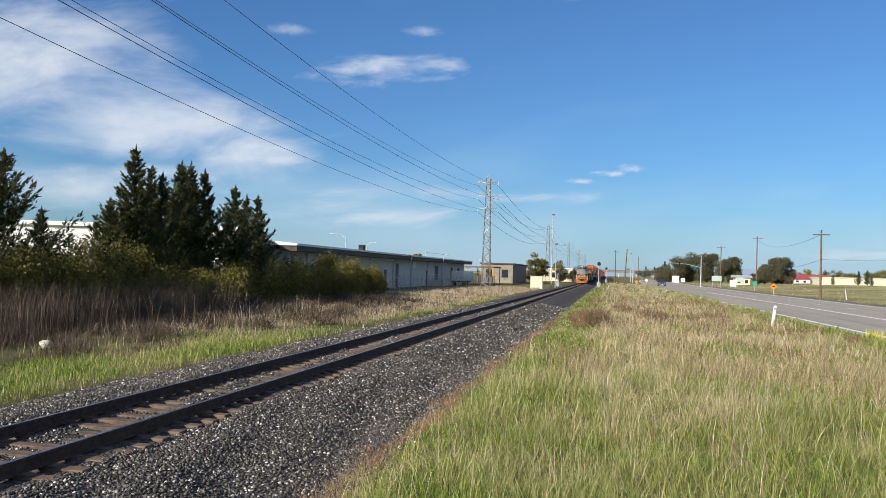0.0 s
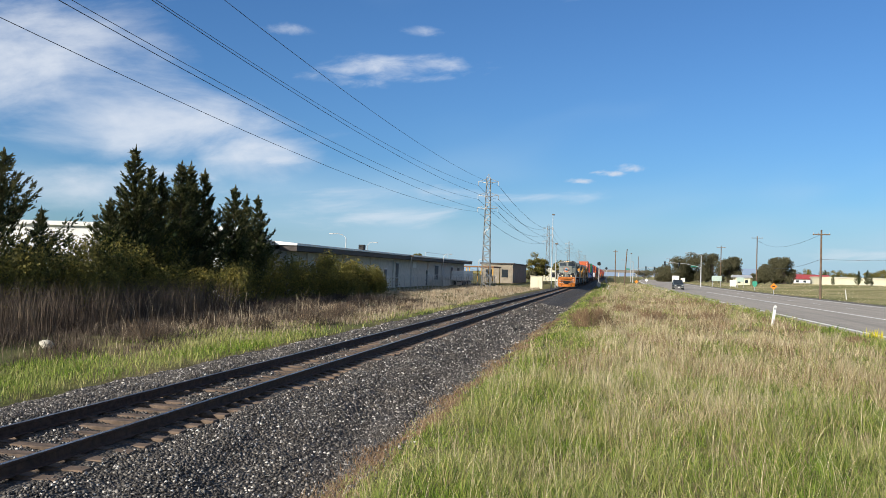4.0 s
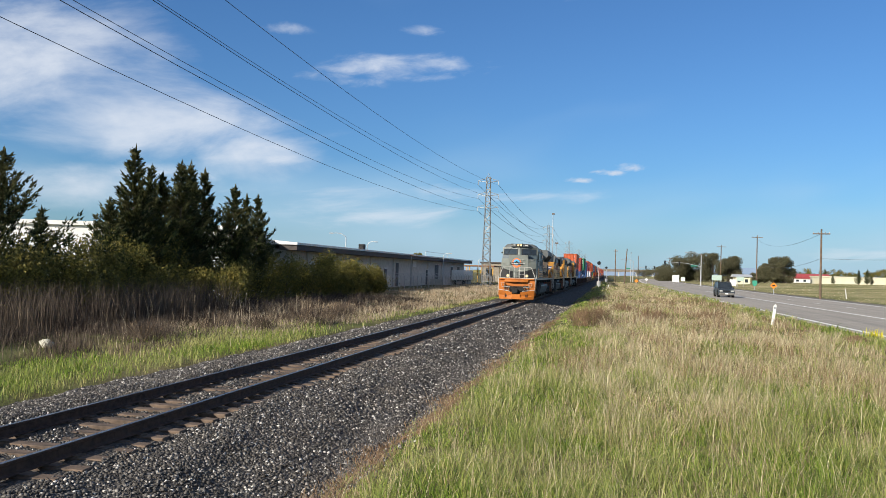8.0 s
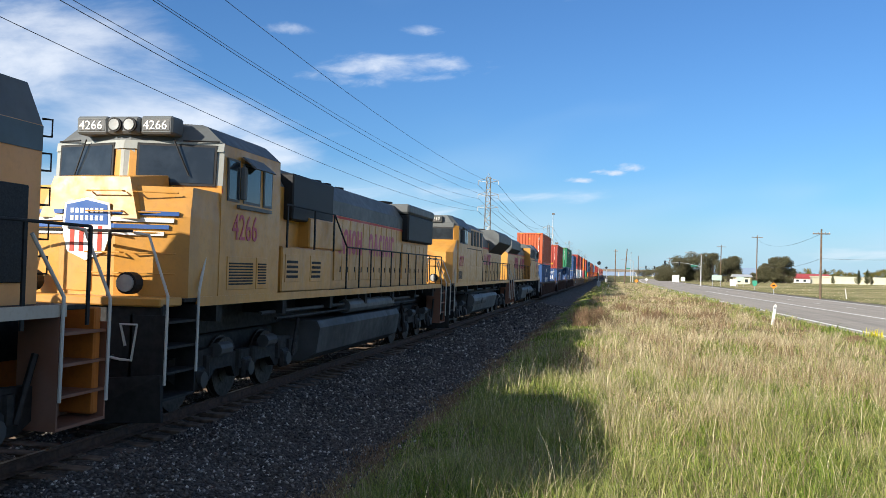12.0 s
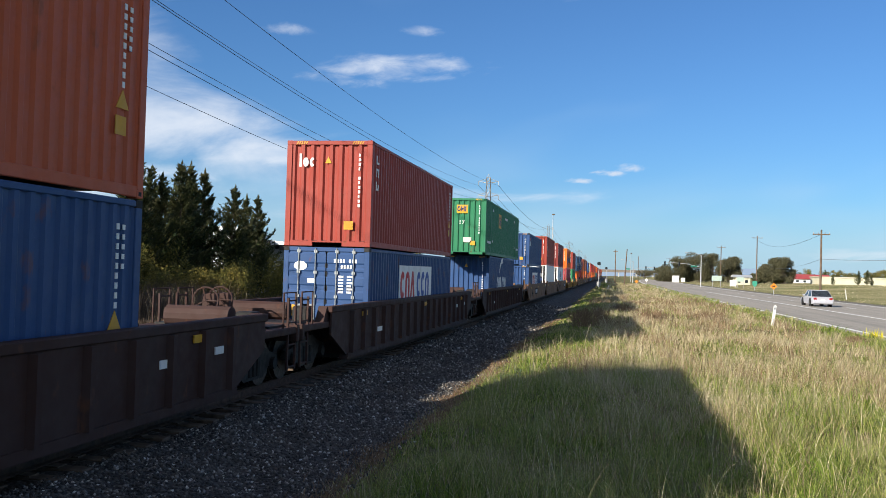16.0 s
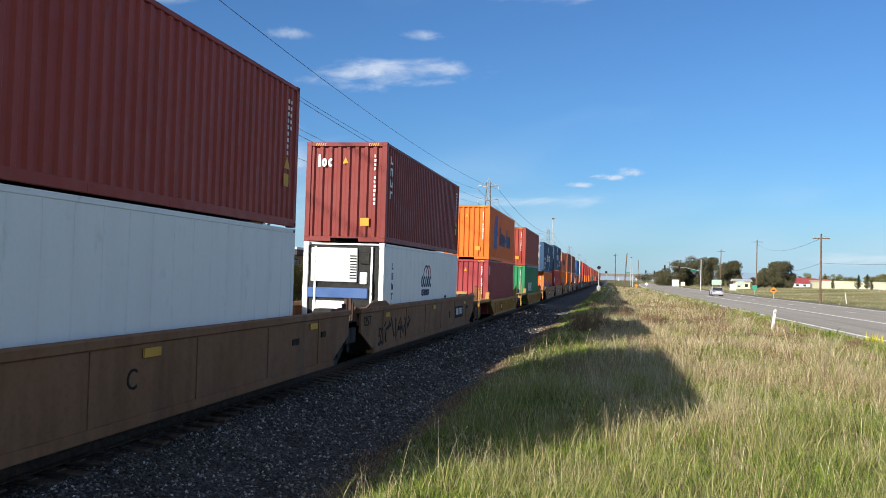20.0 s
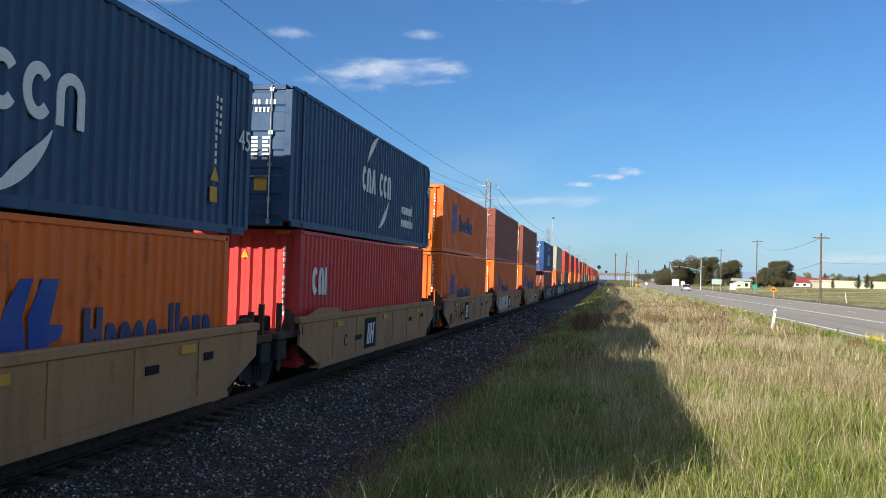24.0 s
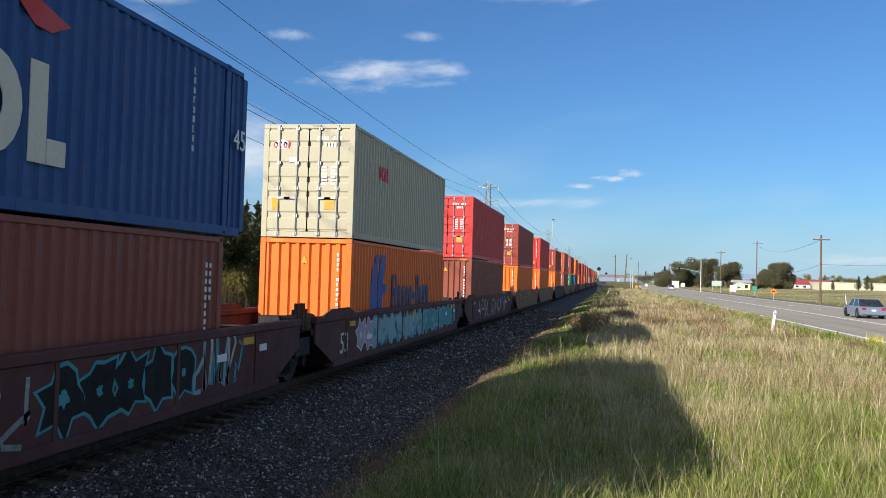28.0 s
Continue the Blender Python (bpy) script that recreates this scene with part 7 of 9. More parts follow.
def wing_emblem(e, y, zc):
    blue, white = paint("emblem blue", (0.02, 0.09, 0.30), 0.4, 0.15), paint("emblem white", (0.78, 0.77, 0.72), 0.4, 0.15)
    part("emblem_shield", Shape().prism([(-0.36, zc + 0.30), (0, zc + 0.38), (0.36, zc + 0.30), (0.40, zc - 0.1), (0.3, zc - 0.42), (0, zc - 0.55), (-0.3, zc - 0.42), (-0.40, zc - 0.1)], "y", y - 0.02, y), white, e, "white and blue shield emblem")
    part("shield_top", Shape().prism([(-0.33, zc + 0.27), (0, zc + 0.34), (0.33, zc + 0.27), (0.35, zc - 0.02), (-0.35, zc - 0.02)], "y", y - 0.026, y - 0.018), blue, e)
    for i in range(4):
        x = -0.26 + i * 0.15
        part("shield_bar", Shape().box(x, y - 0.025, zc - 0.42, x + 0.07, y - 0.018, zc - 0.04), M_REDSTRIPE, e)
    for r, n in ((0, 7), (1, 7)):
        for i in range(n):
            part("mark", Shape().box(-0.26 + i * 0.08, y - 0.03, zc + 0.15 - r * 0.11, -0.21 + i * 0.08, y - 0.024, zc + 0.22 - r * 0.11), white, e)
    for s in (-1, 1):
        d = Vector((1.02, 0.32, 0)).normalized()
        for i in range(4):
            z = zc + 0.20 - i * 0.10
            ln = 0.92 - 0.07 * i
            a = [(s * 0.40, y - 0.02, z), (s * 0.45, y - 0.02, z), (s * (0.45 + d.x * ln), y - 0.02 + d.y * ln, z), (s * (0.45 + d.x * ln), y - 0.02 + d.y * ln, z - 0.062), (s * 0.45, y - 0.02, z - 0.062), (s * 0.40, y - 0.02, z - 0.062)]
            b = [(p[0] - s * 0.01, p[1] + 0.03, p[2]) for p in a]
            part("emblem_wing", Shape().loft([a, b]), blue if i % 2 == 0 else white, e)


def yellow_broad():
    L = 22.35
    e = thing("second_locomotive", "weathered yellow diesel locomotive with a grey roof", "locomotive", "yellow locomotives")
    ride(e, -94.7)
    underframe(e, L, M_ARMOUR)
    yellow_front(e, L, "4266", False)
    broad_nose(e, M_ARMOUR, M_ARMOUR, None, False)
    part("nose_ridge", Shape().loft([[(-0.8, 0.99, 3.0), (0.8, 0.99, 3.0), (0.8, 2.0, 3.0), (-0.8, 2.0, 3.0)], [(-0.62, 1.06, 3.62), (0.62, 1.06, 3.62), (0.72, 2.0, 3.74), (-0.72, 2.0, 3.74)]]), M_ARMOUR, e)
    wing_emblem(e, 0.985, 2.92)
    broad_cab(e, M_ARMOUR, M_ROOFGREY)
    for s in (-1, 1):
        a, b = Vector((0, 1.895, 0)), Vector((s * 1.487, 2.335, 0))
        n = Vector((s * 0.3, -1, 0)).normalized() * 0.006
        for z0, z1, t0, t1, m in ((4.16, 4.30, 0, 1, M_CABGREY), (3.58, 4.18, 0.0, 0.10, M_CABGREY), (3.62, 4.18, 0.93, 1.0, M_CABGREY), (3.5, 3.58, 0, 1, M_REDSTRIPE)):
            p = [a + (b - a) * t0 + Vector((0, 0, z0)), a + (b - a) * t1 + Vector((0, 0, z0)), a + (b - a) * t1 + Vector((0, 0.03, z1)), a + (b - a) * t0 + Vector((0, 0.03, z1))]
            part("cab_front", Shape().loft([[q + n for q in p], [q - n for q in p]]), m, e)
    front_lamps(e, 1.90, 4.52, False, "4266", 0.92)
    write("road_number", "4266", 0.62, Matrix.Translation((1.487, 2.75, 2.78)) @ SIDE, M_PINK, e, 0.85)
    for s in (1,):
        louvres(e, 2.6, 3.7, 1.95, 2.5, 1.475, M_ARMOUR)
        louvres(e, 3.8, 4.3, 1.95, 2.5, 1.475, M_ARMOUR)
    # hood
    part("long_hood", Shape().box(-1.1, 4.85, 1.85, 1.1, 20.2, 3.95), M_ARMOUR, e)
    part("hood_roof", Shape().loft([[(x, y, 3.95) for x, y in ((-1.1, 4.85), (1.1, 4.85), (1.1, 20.2), (-1.1, 20.2))], [(x, y, 4.35) for x, y in ((-0.85, 4.85), (0.85, 4.85), (0.85, 20.2), (-0.85, 20.2))]]), M_ROOFGREY, e)
    for s in (-1, 1):
        part("roof_band", Shape().box(s * 1.09, 8.4, 3.62, s * 1.112, 16.2, 3.96), M_ROOFGREY, e)
        part("red_band", Shape().box(s * 1.09, 6.5, 3.55, s * 1.115, 20.1, 3.61), M_REDSTRIPE, e)
        part("blower_duct", Shape().box(s * 1.0, 5.3, 1.85, s * 1.38, 8.3, 2.75, 0.03), M_ARMOUR, e)
        part("brake_grid", Shape().box(s * 0.9, 6.0, 3.30, s * 1.30, 8.6, 4.24, 0.03), M_MESH, e, "black brake-grid intake")
        part("blower_housing", Shape().box(s * 1.0, 6.9, 2.75, s * 1.35, 9.2, 3.4, 0.03), M_ARMOUR, e)
        part("radiator_intake", Shape().box(s * 0.95, 16.2, 3.25, s * 1.32, 20.0, 4.12, 0.05), M_MESH, e, "black radiator intake")
        part("radiator_roof", Shape().box(s * 0.2, 16.1, 4.12, s * 1.34, 20.1, 4.42, 0.06), M_ROOFGREY, e)
    hood_doors(e, 9.3, 16.0, 2.05, 3.55, 1.105, M_ARMOUR, 11)
    hood_doors(e, 16.2, 20.0, 2.05, 3.15, 1.105, M_ARMOUR, 6)
    row_mark(e, 9.5, 2.70, 0.62, "UNIOX", M_PINK, 1.13, thick=0.22, squeeze=1.15)
    row_mark(e, 12.3, 2.70, 0.62, "OVCIOIC", M_PINK, 1.13, thick=0.22, squeeze=1.15)
    louvres(e, 5.45, 6.2, 2.05, 2.6, 1.375, M_ARMOUR, 4)
    louvres(e, 6.9, 7.6, 2.05, 2.6, 1.375, M_ARMOUR, 4)
    for y in (10.5, 11.3, 12.4, 17.2, 18.4, 19.5):
        part("roof_fan", Shape().disc((0, y, 4.46), "z", 0.5 if y > 15 else 0.32, 0.2, 18), M_STEEL, e)
    part("exhaust_stack", Shape().box(-0.25, 13.2, 4.33, 0.25, 14.4, 4.5, 0.03), M_BLACK, e)
    part("fuel_tank", Shape().prism([(-1.4, 1.2), (-1.48, 1.05), (-1.4, 0.5), (-1.1, 0.32), (1.1, 0.32), (1.4, 0.5), (1.48, 1.05), (1.4, 1.2)], "y", 7.4, 14.6), M_TANKDARK, e, "sooty fuel tank")
    for s in (-1, 1):
        part("air_reservoir", Shape().rod((s * 1.25, 9.8, 1.42), (s * 1.25, 14.2, 1.42), 0.17, 12), M_TANK, e)
        steps_at(e, L - 0.55, -1, M_BROWNSTEP, s, M_RAILWHITE)
    loco_truck(e, 4.1)
    loco_truck(e, L - 4.1)
    long_rail(e, 9.2, 21.0, 2.85, 11, M_BLACK)
    for s in (-1, 1):
        part("ramp_rail", Shape().pipe(((s * 1.47, 5.2, 3.55), (s * 1.47, 8.2, 3.55), (s * 1.47, 9.2, 2.85)), 0.02), M_BLACK, e)
        for y in (5.3, 6.9, 8.2):
            part("ramp_stanchion", Shape().box(s * 1.45, y - 0.03, 2.72, s * 1.475, y + 0.03, 3.55), M_BLACK, e)
    part("rear_pilot", Shape().box(-1.45, L - 0.75, 0.5, 1.45, L - 0.62, 1.8, 0.02), M_BLACK, e)
    coupler(e, L - 0.62, 1)


def yellow_boxy(u, digits, lit, turned, flared=True):
    L = 22.35
    e = thing("trailing_locomotive", "yellow diesel locomotive facing backwards at the end of the engines" if turned else "yellow and grey diesel locomotive with bright headlights", "locomotive", "yellow locomotives")
    ride(e, u + (L if turned else 0), 0, 180 if turned else 0)
    underframe(e, L, M_ARMOUR)
    yellow_front(e, L, digits, lit)
    # boxy sloping nose in one with the cab
    part("nose", Shape().loft([[(x, y, 1.85) for x, y in ((-1.45, 2.8), (-1.45, 1.4), (-1.2, 1.15), (1.2, 1.15), (1.45, 1.4), (1.45, 2.8))], [(x, y, 3.1) for x, y in ((-1.45, 2.8), (-1.45, 1.4), (-1.2, 1.15), (1.2, 1.15), (1.45, 1.4), (1.45, 2.8))],
                                   [(x, y, 3.62) for x, y in ((-1.42, 2.8), (-1.42, 2.3), (-1.1, 2.2), (1.1, 2.2), (1.42, 2.3), (1.42, 2.8))]]), M_ARMOUR, e)
    wing_emblem(e, 1.15, 2.75)
    c = [(-1.48, 5.6), (-1.48, 2.45), (-1.3, 2.3), (1.3, 2.3), (1.48, 2.45), (1.48, 5.6)]
    part("cab_wall", Shape().loft([[(x, y, 1.85) for x, y in c], [(x, y, 4.2) for x, y in c]]), M_ARMOUR, e)
    part("cab_roof", Shape().loft([[(x * 1.0, y, 4.2) for x, y in c], [(x * 0.75, y + 0.05 * (y < 3), 4.62) for x, y in c]]), M_ROOFGREY, e)
    part("cab_brow", Shape().box(-1.3, 2.26, 4.12, 1.3, 2.34, 4.32, 0.02), M_ROOFGREY, e)
    for s in (-1, 1):
        f = part("windscreen_frame", Shape().box(s * 0.06, 2.27, 3.62, s * 1.26, 2.31, 4.12, 0.01), M_GASKET, e)
        part("windscreen", Shape().box(s * 0.11, 2.262, 3.67, s * 1.21, 2.3, 4.07), M_GLASS, f)
        X = s * 1.485
        for ya, yb in ((2.75, 3.25), (3.4, 4.1), (4.2, 4.6)):
            f = part("side_window_frame", Shape().box(X - s * 0.03, ya, 3.5, X + s * 0.012, yb, 4.12), M_ROOFGREY, e)
            part("side_window", Shape().box(X - s * 0.03, ya + 0.04, 3.54, X + s * 0.016, yb - 0.04, 4.08), M_GLASS, f)
        part("roof_band", Shape().box(X - s * 0.02, 2.5, 4.05 if not turned else 3.35, X + s * 0.004, 5.58, 4.2), M_ROOFGREY, e)
        part("red_band", Shape().box(X - s * 0.02, 2.5, 3.26, X + s * 0.006, 5.58, 3.34), M_REDSTRIPE, e) if turned else None
        part("mirror", Shape().box(X, 3.2, 3.5, X + s * 0.12, 3.32, 4.05, 0.02), M_ROOFGREY, e)
        part("sun_visor", Shape().prism([(X, 4.2), (X + s * 0.03, 4.2), (X + s * 0.26, 4.02), (X + s * 0.23, 4.0)], "y", 3.35, 4.2), M_ROOFGREY, e)
        # cabinets with tall intakes behind the cab
        part("cabinet", Shape().box(s * 0.9, 5.6, 1.85, s * 1.46, 9.4, 4.25, 0.02), M_ARMOUR, e)
        part("cabinet_roof", Shape().prism([(s * 1.46, 4.25), (s * 1.0, 4.55), (0, 4.55), (0, 4.25)], "y", 5.6, 9.4), M_ROOFGREY, e)
        part("cabinet_band", Shape().box(s * 1.44, 5.6, 3.55, s * 1.468, 9.4, 4.25), M_ROOFGREY if turned else M_ARMOUR, e)
        for i, (ya, yb) in enumerate(((5.75, 6.3), (6.6, 7.15), (7.4, 7.95), (8.4, 9.1))):
            part("intake", Shape().box(s * 1.45, ya, 3.5, s * 1.49, yb, 4.18, 0.06), M_MESH, e)
        for ya, yb in ((5.65, 7.4), (7.5, 9.3)):
            part("cabinet_door", Shape().box(s * 1.45, ya, 2.6, s * 1.475, yb, 3.4, 0.008), M_ARMOUR, e)
            part("cabinet_door", Shape().box(s * 1.45, ya, 1.92, s * 1.475, yb, 2.54, 0.008), M_ARMOUR, e)
    front_lamps(e, 2.2, 4.45, lit and not turned, digits, 0.9, M_BEAM)
    write("road_number", digits, 0.62, Matrix.Translation((1.487, 2.75, 2.55)) @ SIDE, M_PINK, e, 0.85)
    if turned:
        write("road_number", digits, 0.80, Matrix.Translation((-1.487, 4.45, 2.58)) @ Matrix.Rotation(radians(-90), 4, "Z"), M_PINK, e, 0.9)
        for ya, yb in ((2.5, 3.5), (3.6, 4.6)):
            p = part("louvre_panel", Shape().box(-1.47, ya, 1.92, -1.50, yb, 2.54, 0.006), M_ARMOUR, e)
            for i in range(11):
                part("louvre", Shape().box(-1.495, ya + 0.12, 1.99 + i * 0.045, -1.506, yb - 0.12, 2.012 + i * 0.045), M_BLACK, p)
    louvres(e, 2.5, 3.5, 1.95, 2.45, 1.48, M_ARMOUR)
    part("long_hood", Shape().box(-0.98, 9.4, 1.85, 0.98, 20.6, 3.9), M_ARMOUR, e)
    part("hood_roof", Shape().loft([[(x, y, 3.9) for x, y in ((-0.98, 9.4), (0.98, 9.4), (0.98, 14.6), (-0.98, 14.6))], [(x, y, 4.3) for x, y in ((-0.7, 9.4), (0.7, 9.4), (0.7, 14.6), (-0.7, 14.6))]]), M_ROOFGREY, e)
    hood_doors(e, 9.6, 14.4, 2.05, 3.55, 0.985, M_ARMOUR, 9)
    hood_doors(e, 14.6, 20.4, 2.05, 3.15, 0.985, M_ARMOUR, 9)
    for s in (-1, 1):
        part("red_band", Shape().box(s * 0.97, 9.4, 3.56, s * 1.0, 20.5, 3.64), M_REDSTRIPE, e)
        part("roof_band", Shape().box(s * 0.97, 9.4, 3.64, s * 0.996, 14.6, 3.92), M_ROOFGREY, e)
        wing = [(s * 0.5, 3.9), (s * 0.98, 3.4), (s * 1.55, 4.0), (s * 1.55, 4.42), (s * 1.2, 4.66), (0, 4.66), (0, 3.9)] if flared else [(s * 0.5, 3.9), (s * 0.98, 3.6), (s * 1.25, 3.9), (s * 1.25, 4.4), (s * 1.0, 4.58), (0, 4.58), (0, 3.9)]
        part("radiator_wing", Shape().prism(wing, "y", 15.0, 20.8), M_ROOFGREY, e)
        part("radiator_mesh", Shape().prism([(p[0] + s * 0.012, p[1] - 0.006) for p in (wing[1], wing[2])] + [(wing[2][0], wing[2][1] + 0.004), (wing[1][0], wing[1][1] + 0.01)], "y", 15.1, 20.7), M_MESH, e)
        x = 1.0 * s
        if (s > 0) != turned:
            for k, (y0, n) in enumerate(((10.2, 5), (13.2, 7)) if not turned else ()):
                row_mark(e, y0, 2.7, 0.6, ("UNIOX", "OVCIOIC")[k], M_PINK, 1.012, thick=0.22, squeeze=1.1)
        if turned and s < 0:
            for y0, word in ((9.7, "CIOICVO"), (14.2, "XOINU")):
                row_mark(e, y0, 2.62, 0.78, word, M_PINK, -1.008, thick=0.2, squeeze=1.0)
        part("air_reservoir", Shape().rod((s * 1.2, 7.0, 1.0), (s * 1.2, 9.3, 1.0), 0.30, 14), M_TANK, e)
        part("air_reservoir", Shape().rod((s * 1.2, 9.6, 1.0), (s * 1.2, 11.2, 1.0), 0.30, 14), M_TANK, e)
        steps_at(e, L - 0.55, -1, M_BROWNSTEP, s, M_RAILWHITE)
        part("walkway_rail", Shape().pipe(((s * 1.47, 4.6, 3.35), (s * 1.47, 8.9, 3.35), (s * 1.47, 9.6, 2.85)), 0.02), M_BLACK, e)
    for y in (16.2, 17.9, 19.6):
        part("radiator_fan", Shape().disc((0, y, 4.7), "z", 0.6, 0.1, 18), M_STEEL, e)
    for o in (-0.3, -0.05, 0.2):
        part("horn", Shape().rod((o, 13.2, 4.4), (o, 12.6, 4.44), 0.05, 8, 0.11), M_BLACK, e)
    part("exhaust_stack", Shape().box(-0.3, 12.0, 4.28, 0.3, 12.5, 4.5, 0.03), M_BLACK, e)
    part("fuel_tank", Shape().prism([(-1.4, 1.25), (-1.48, 1.1), (-1.35, 0.5), (-1.05, 0.32), (1.05, 0.32), (1.35, 0.5), (1.48, 1.1), (1.4, 1.25)], "y", 11.4 if turned else 7.3, 15.2), M_TANK, e)
    loco_truck(e, 4.0)
    loco_truck(e, L - 4.0)
    long_rail(e, 9.6, 21.0, 2.85, 10, M_BLACK)
    part("rear_pilot", Shape().box(-1.45, L - 0.75, 0.5, 1.45, L - 0.62, 1.8, 0.02), M_BLACK, e)
    coupler(e, L - 0.62, 1)


heritage_engine()
yellow_broad()
yellow_boxy(-72.6, "8217", True, False)
yellow_boxy(-50.2, "6998", False, True, False)
# ---- the cars in their order ----
def consist():
    hc, st = HC, STD
    well_unit(-22.17, "maroon", True, True, "dusty maroon ribbed well car carrying two containers")
    a, b = stack(-22.17, (FT40, hc, "blue", "panel"), (FT40, hc, "orange-red", "panel"))
    mark_swallow(a, 4.5, 0.95, 1.02)
    down_marks(b, 0.75, HC - 0.3, 6)
    tail_marks(b, FT40, HC)
    tail_marks(a, FT40, HC)
    well_unit(1.70, "maroon", True, True, "dusty maroon ribbed well car carrying two containers")
    a, b = stack(1.70, (FT40, st, "blue", "door"), (FT40, hc, "red", "panel"))
    mark_swallow(a, 3.6, 1.10, 1.30, True)
    down_marks(b, 0.45, HC - 0.35, 3, 0.36, 0.26)
    row_mark(b, -0.86, HC - 0.72, 0.36, "loc", M_WHITE, 0.022, front=True)
    tail_marks(b, FT40, HC)
    well_unit(25.40, "maroon", True, True, "dusty maroon ribbed well car carrying two containers")
    a, b = stack(25.40, (FT40, hc, "blue", "panel"), (FT53, hc, "green", "panel"))
    mark_swallow(a, 3.5, 0.90, 1.35)
    for xx, front in ((0, True), (1.272, False)):
        if front:
            part("orange_badge", Shape().box(-0.28, 0.012, HC - 0.78, 0.30, 0.026, HC - 0.34), M_YEL, b, "orange square badge")
            row_mark(b, -0.25, HC - 0.69, 0.27, "CXI", M_INK, 0.012, front=True, squeeze=1.1)
        else:
            slab(b, [(5.2, HC - 1.25), (6.3, HC - 1.25), (6.3, HC - 0.45), (5.2, HC - 0.45)], M_YEL, "orange_badge", 1.272)
            row_mark(b, 5.32, HC - 1.1, 0.5, "CXI", M_INK, 1.275, squeeze=1.1)
    write("length_mark", "53'", 0.26, Matrix.Translation((-0.14, 0.012, HC - 1.32)), M_WHITE, b)
    part("placard", Shape().prism([(-0.78, HC - 1.12), (-0.57, HC - 0.91), (-0.78, HC - 0.70), (-0.99, HC - 0.91)], "y", 0.012, 0.026), M_CREAMMARK, b, "pale diamond placard")
    part("notice", Shape().box(0.1, 0.012, 0.62, 0.52, 0.026, 0.88), M_CREAMMARK, b)
    for yy, zz, n in ((8.2, HC - 0.62, 8), (0.7, 0.62, 8), (14.6, 0.62, 8), (2.6, HC - 0.5, 2), (13.4, HC - 0.5, 1), (2.6, 0.7, 1), (13.4, 0.7, 1)):
        dots(b, yy, zz, 0.10, 0.13, n, M_WHITE, 1.275, gap=0.6)
    # tan three-well set
    tan = "faded tan well car with rusty stains and stencils"
    well_unit(48.66, "tan53", True, False, tan, both(plate_text("OIIX.ICOLCO", 0.46, 3.6, 0.72), stencil("53", 0.7, 0.3, 0.5)))
    a, b = stack(48.66, (FT40, st, "blue", "panel"), (FT40, st, "blue", "panel"))
    mark_swallow(a, 3.55, 1.0, 1.32, True)
    row_mark(b, 0.35, 1.60, 0.36, "VOl", M_WHITE)
    slab(b, [(0.35, 2.08), (1.1, 2.08), (1.1, 2.22), (0.35, 2.22)], M_REDMARK)
    well_unit(68.14, "tan53", False, False, tan, both(stencil("125T", 0.36, -2.9, 1.0), stencil("53", 0.7, -1.4, 0.5), stencil("C", 0.4, 5.5, 0.75)))
    a, b = stack(68.14, (FT40, hc, "white", "reefer"), (FT40, hc, "red", "panel"))
    down_marks(b, 0.6, HC - 0.4, 6)
    tail_marks(b, FT40, HC)
    well_unit(87.58, "tan53", False, True, tan, both(stencil("125T", 0.36, -2.9, 1.0), graffiti(-1.2, 2.4, 0.45, 1.1, (M_BLACKMARK,), 5, 6), plate_text("OIIX.ICOLCO", 0.40, 10.6, 0.75), stencil("53", 0.7, -1.4, 0.4), stencil("B", 0.4, 9.2, 0.7)))
    a, b = stack(87.58, (FT40, hc, "white", "reefer"), (FT40, hc, "dark red", "panel"))
    row_mark(a, 5.16, 1.58, 0.40, "OCOOC", M_INK, squeeze=1.25)
    row_mark(a, 5.22, 1.29, 0.22, "CIXOOINO", M_INK, squeeze=1.22)
    slab(a, arc(9.65, 1.05, 0.20, 0.08, 10, 170), M_BLACKMARK)
    dots(a, 9.5, 0.82, 0.10, 0.18, 3, M_BLACKMARK)
    slab(a, arc(5.92, 1.92, 0.44, 0.06, 8, 172), M_INK)
    slab(a, arc(6.30, 1.92, 0.44, 0.06, 8, 172), M_REDMARK, "emblem", FACE + 0.003)
    down_marks(a, 0.95, 2.35, 6, 0.30, 0.17, M_INK)
    down_marks(b, 0.45, HC - 0.35, 4, 0.34, 0.26)
    row_mark(b, -0.86, HC - 0.72, 0.36, "loc", M_WHITE, 0.022, front=True)
    tail_marks(b, FT40, HC)
    # yellow two-car set
    yel = "worn yellow low-sided container car"
    well_unit(109.5, "yellow40", True, False, yel, plate_text("OIIX.OCLI", 0.34, 3.2, 0.55))
    a, b = stack(109.5, (FT40, hc, "maroon", "panel"), (FT40, hc, "orange", "panel"))
    mark_ribbon(b, 2.0, 0.85, 1.65)
    slab(a, [(0.35, 2.1), (0.65, 2.1), (0.65, 2.55), (0.35, 2.55)], M_CREAMMARK)
    well_unit(129.8, "yellow40", True, False, yel)
    a, b = stack(129.8, (FT40, hc, "dark green", "panel"), (FT40, hc, "red", "panel"))
    row_mark(a, 3.2, 0.9, 0.7, "U.V.O.C", M_WHITE)
    # tan five-well set
    well_unit(149.3, "tan40", True, False, tan, both(stencil("40", 0.6, 0.8, 0.42), plate_text("OIIX.ICOLCO", 0.36, 4.0, 0.72)))
    for i in range(2):
        o = container(FT20, st, "orange", "panel")
        ride(o, 149.3 + i * (FT20 + 0.076), WELL_Z)
        mark_ribbon(o, 0.42, 0.78, 1.06)
    b = container(FT45, hc, "navy", "door")
    ride(b, 149.3 - 0.76, WELL_Z + STD + 0.02)
    mark_sweep(b, 4.6, 1.05, 1.4)
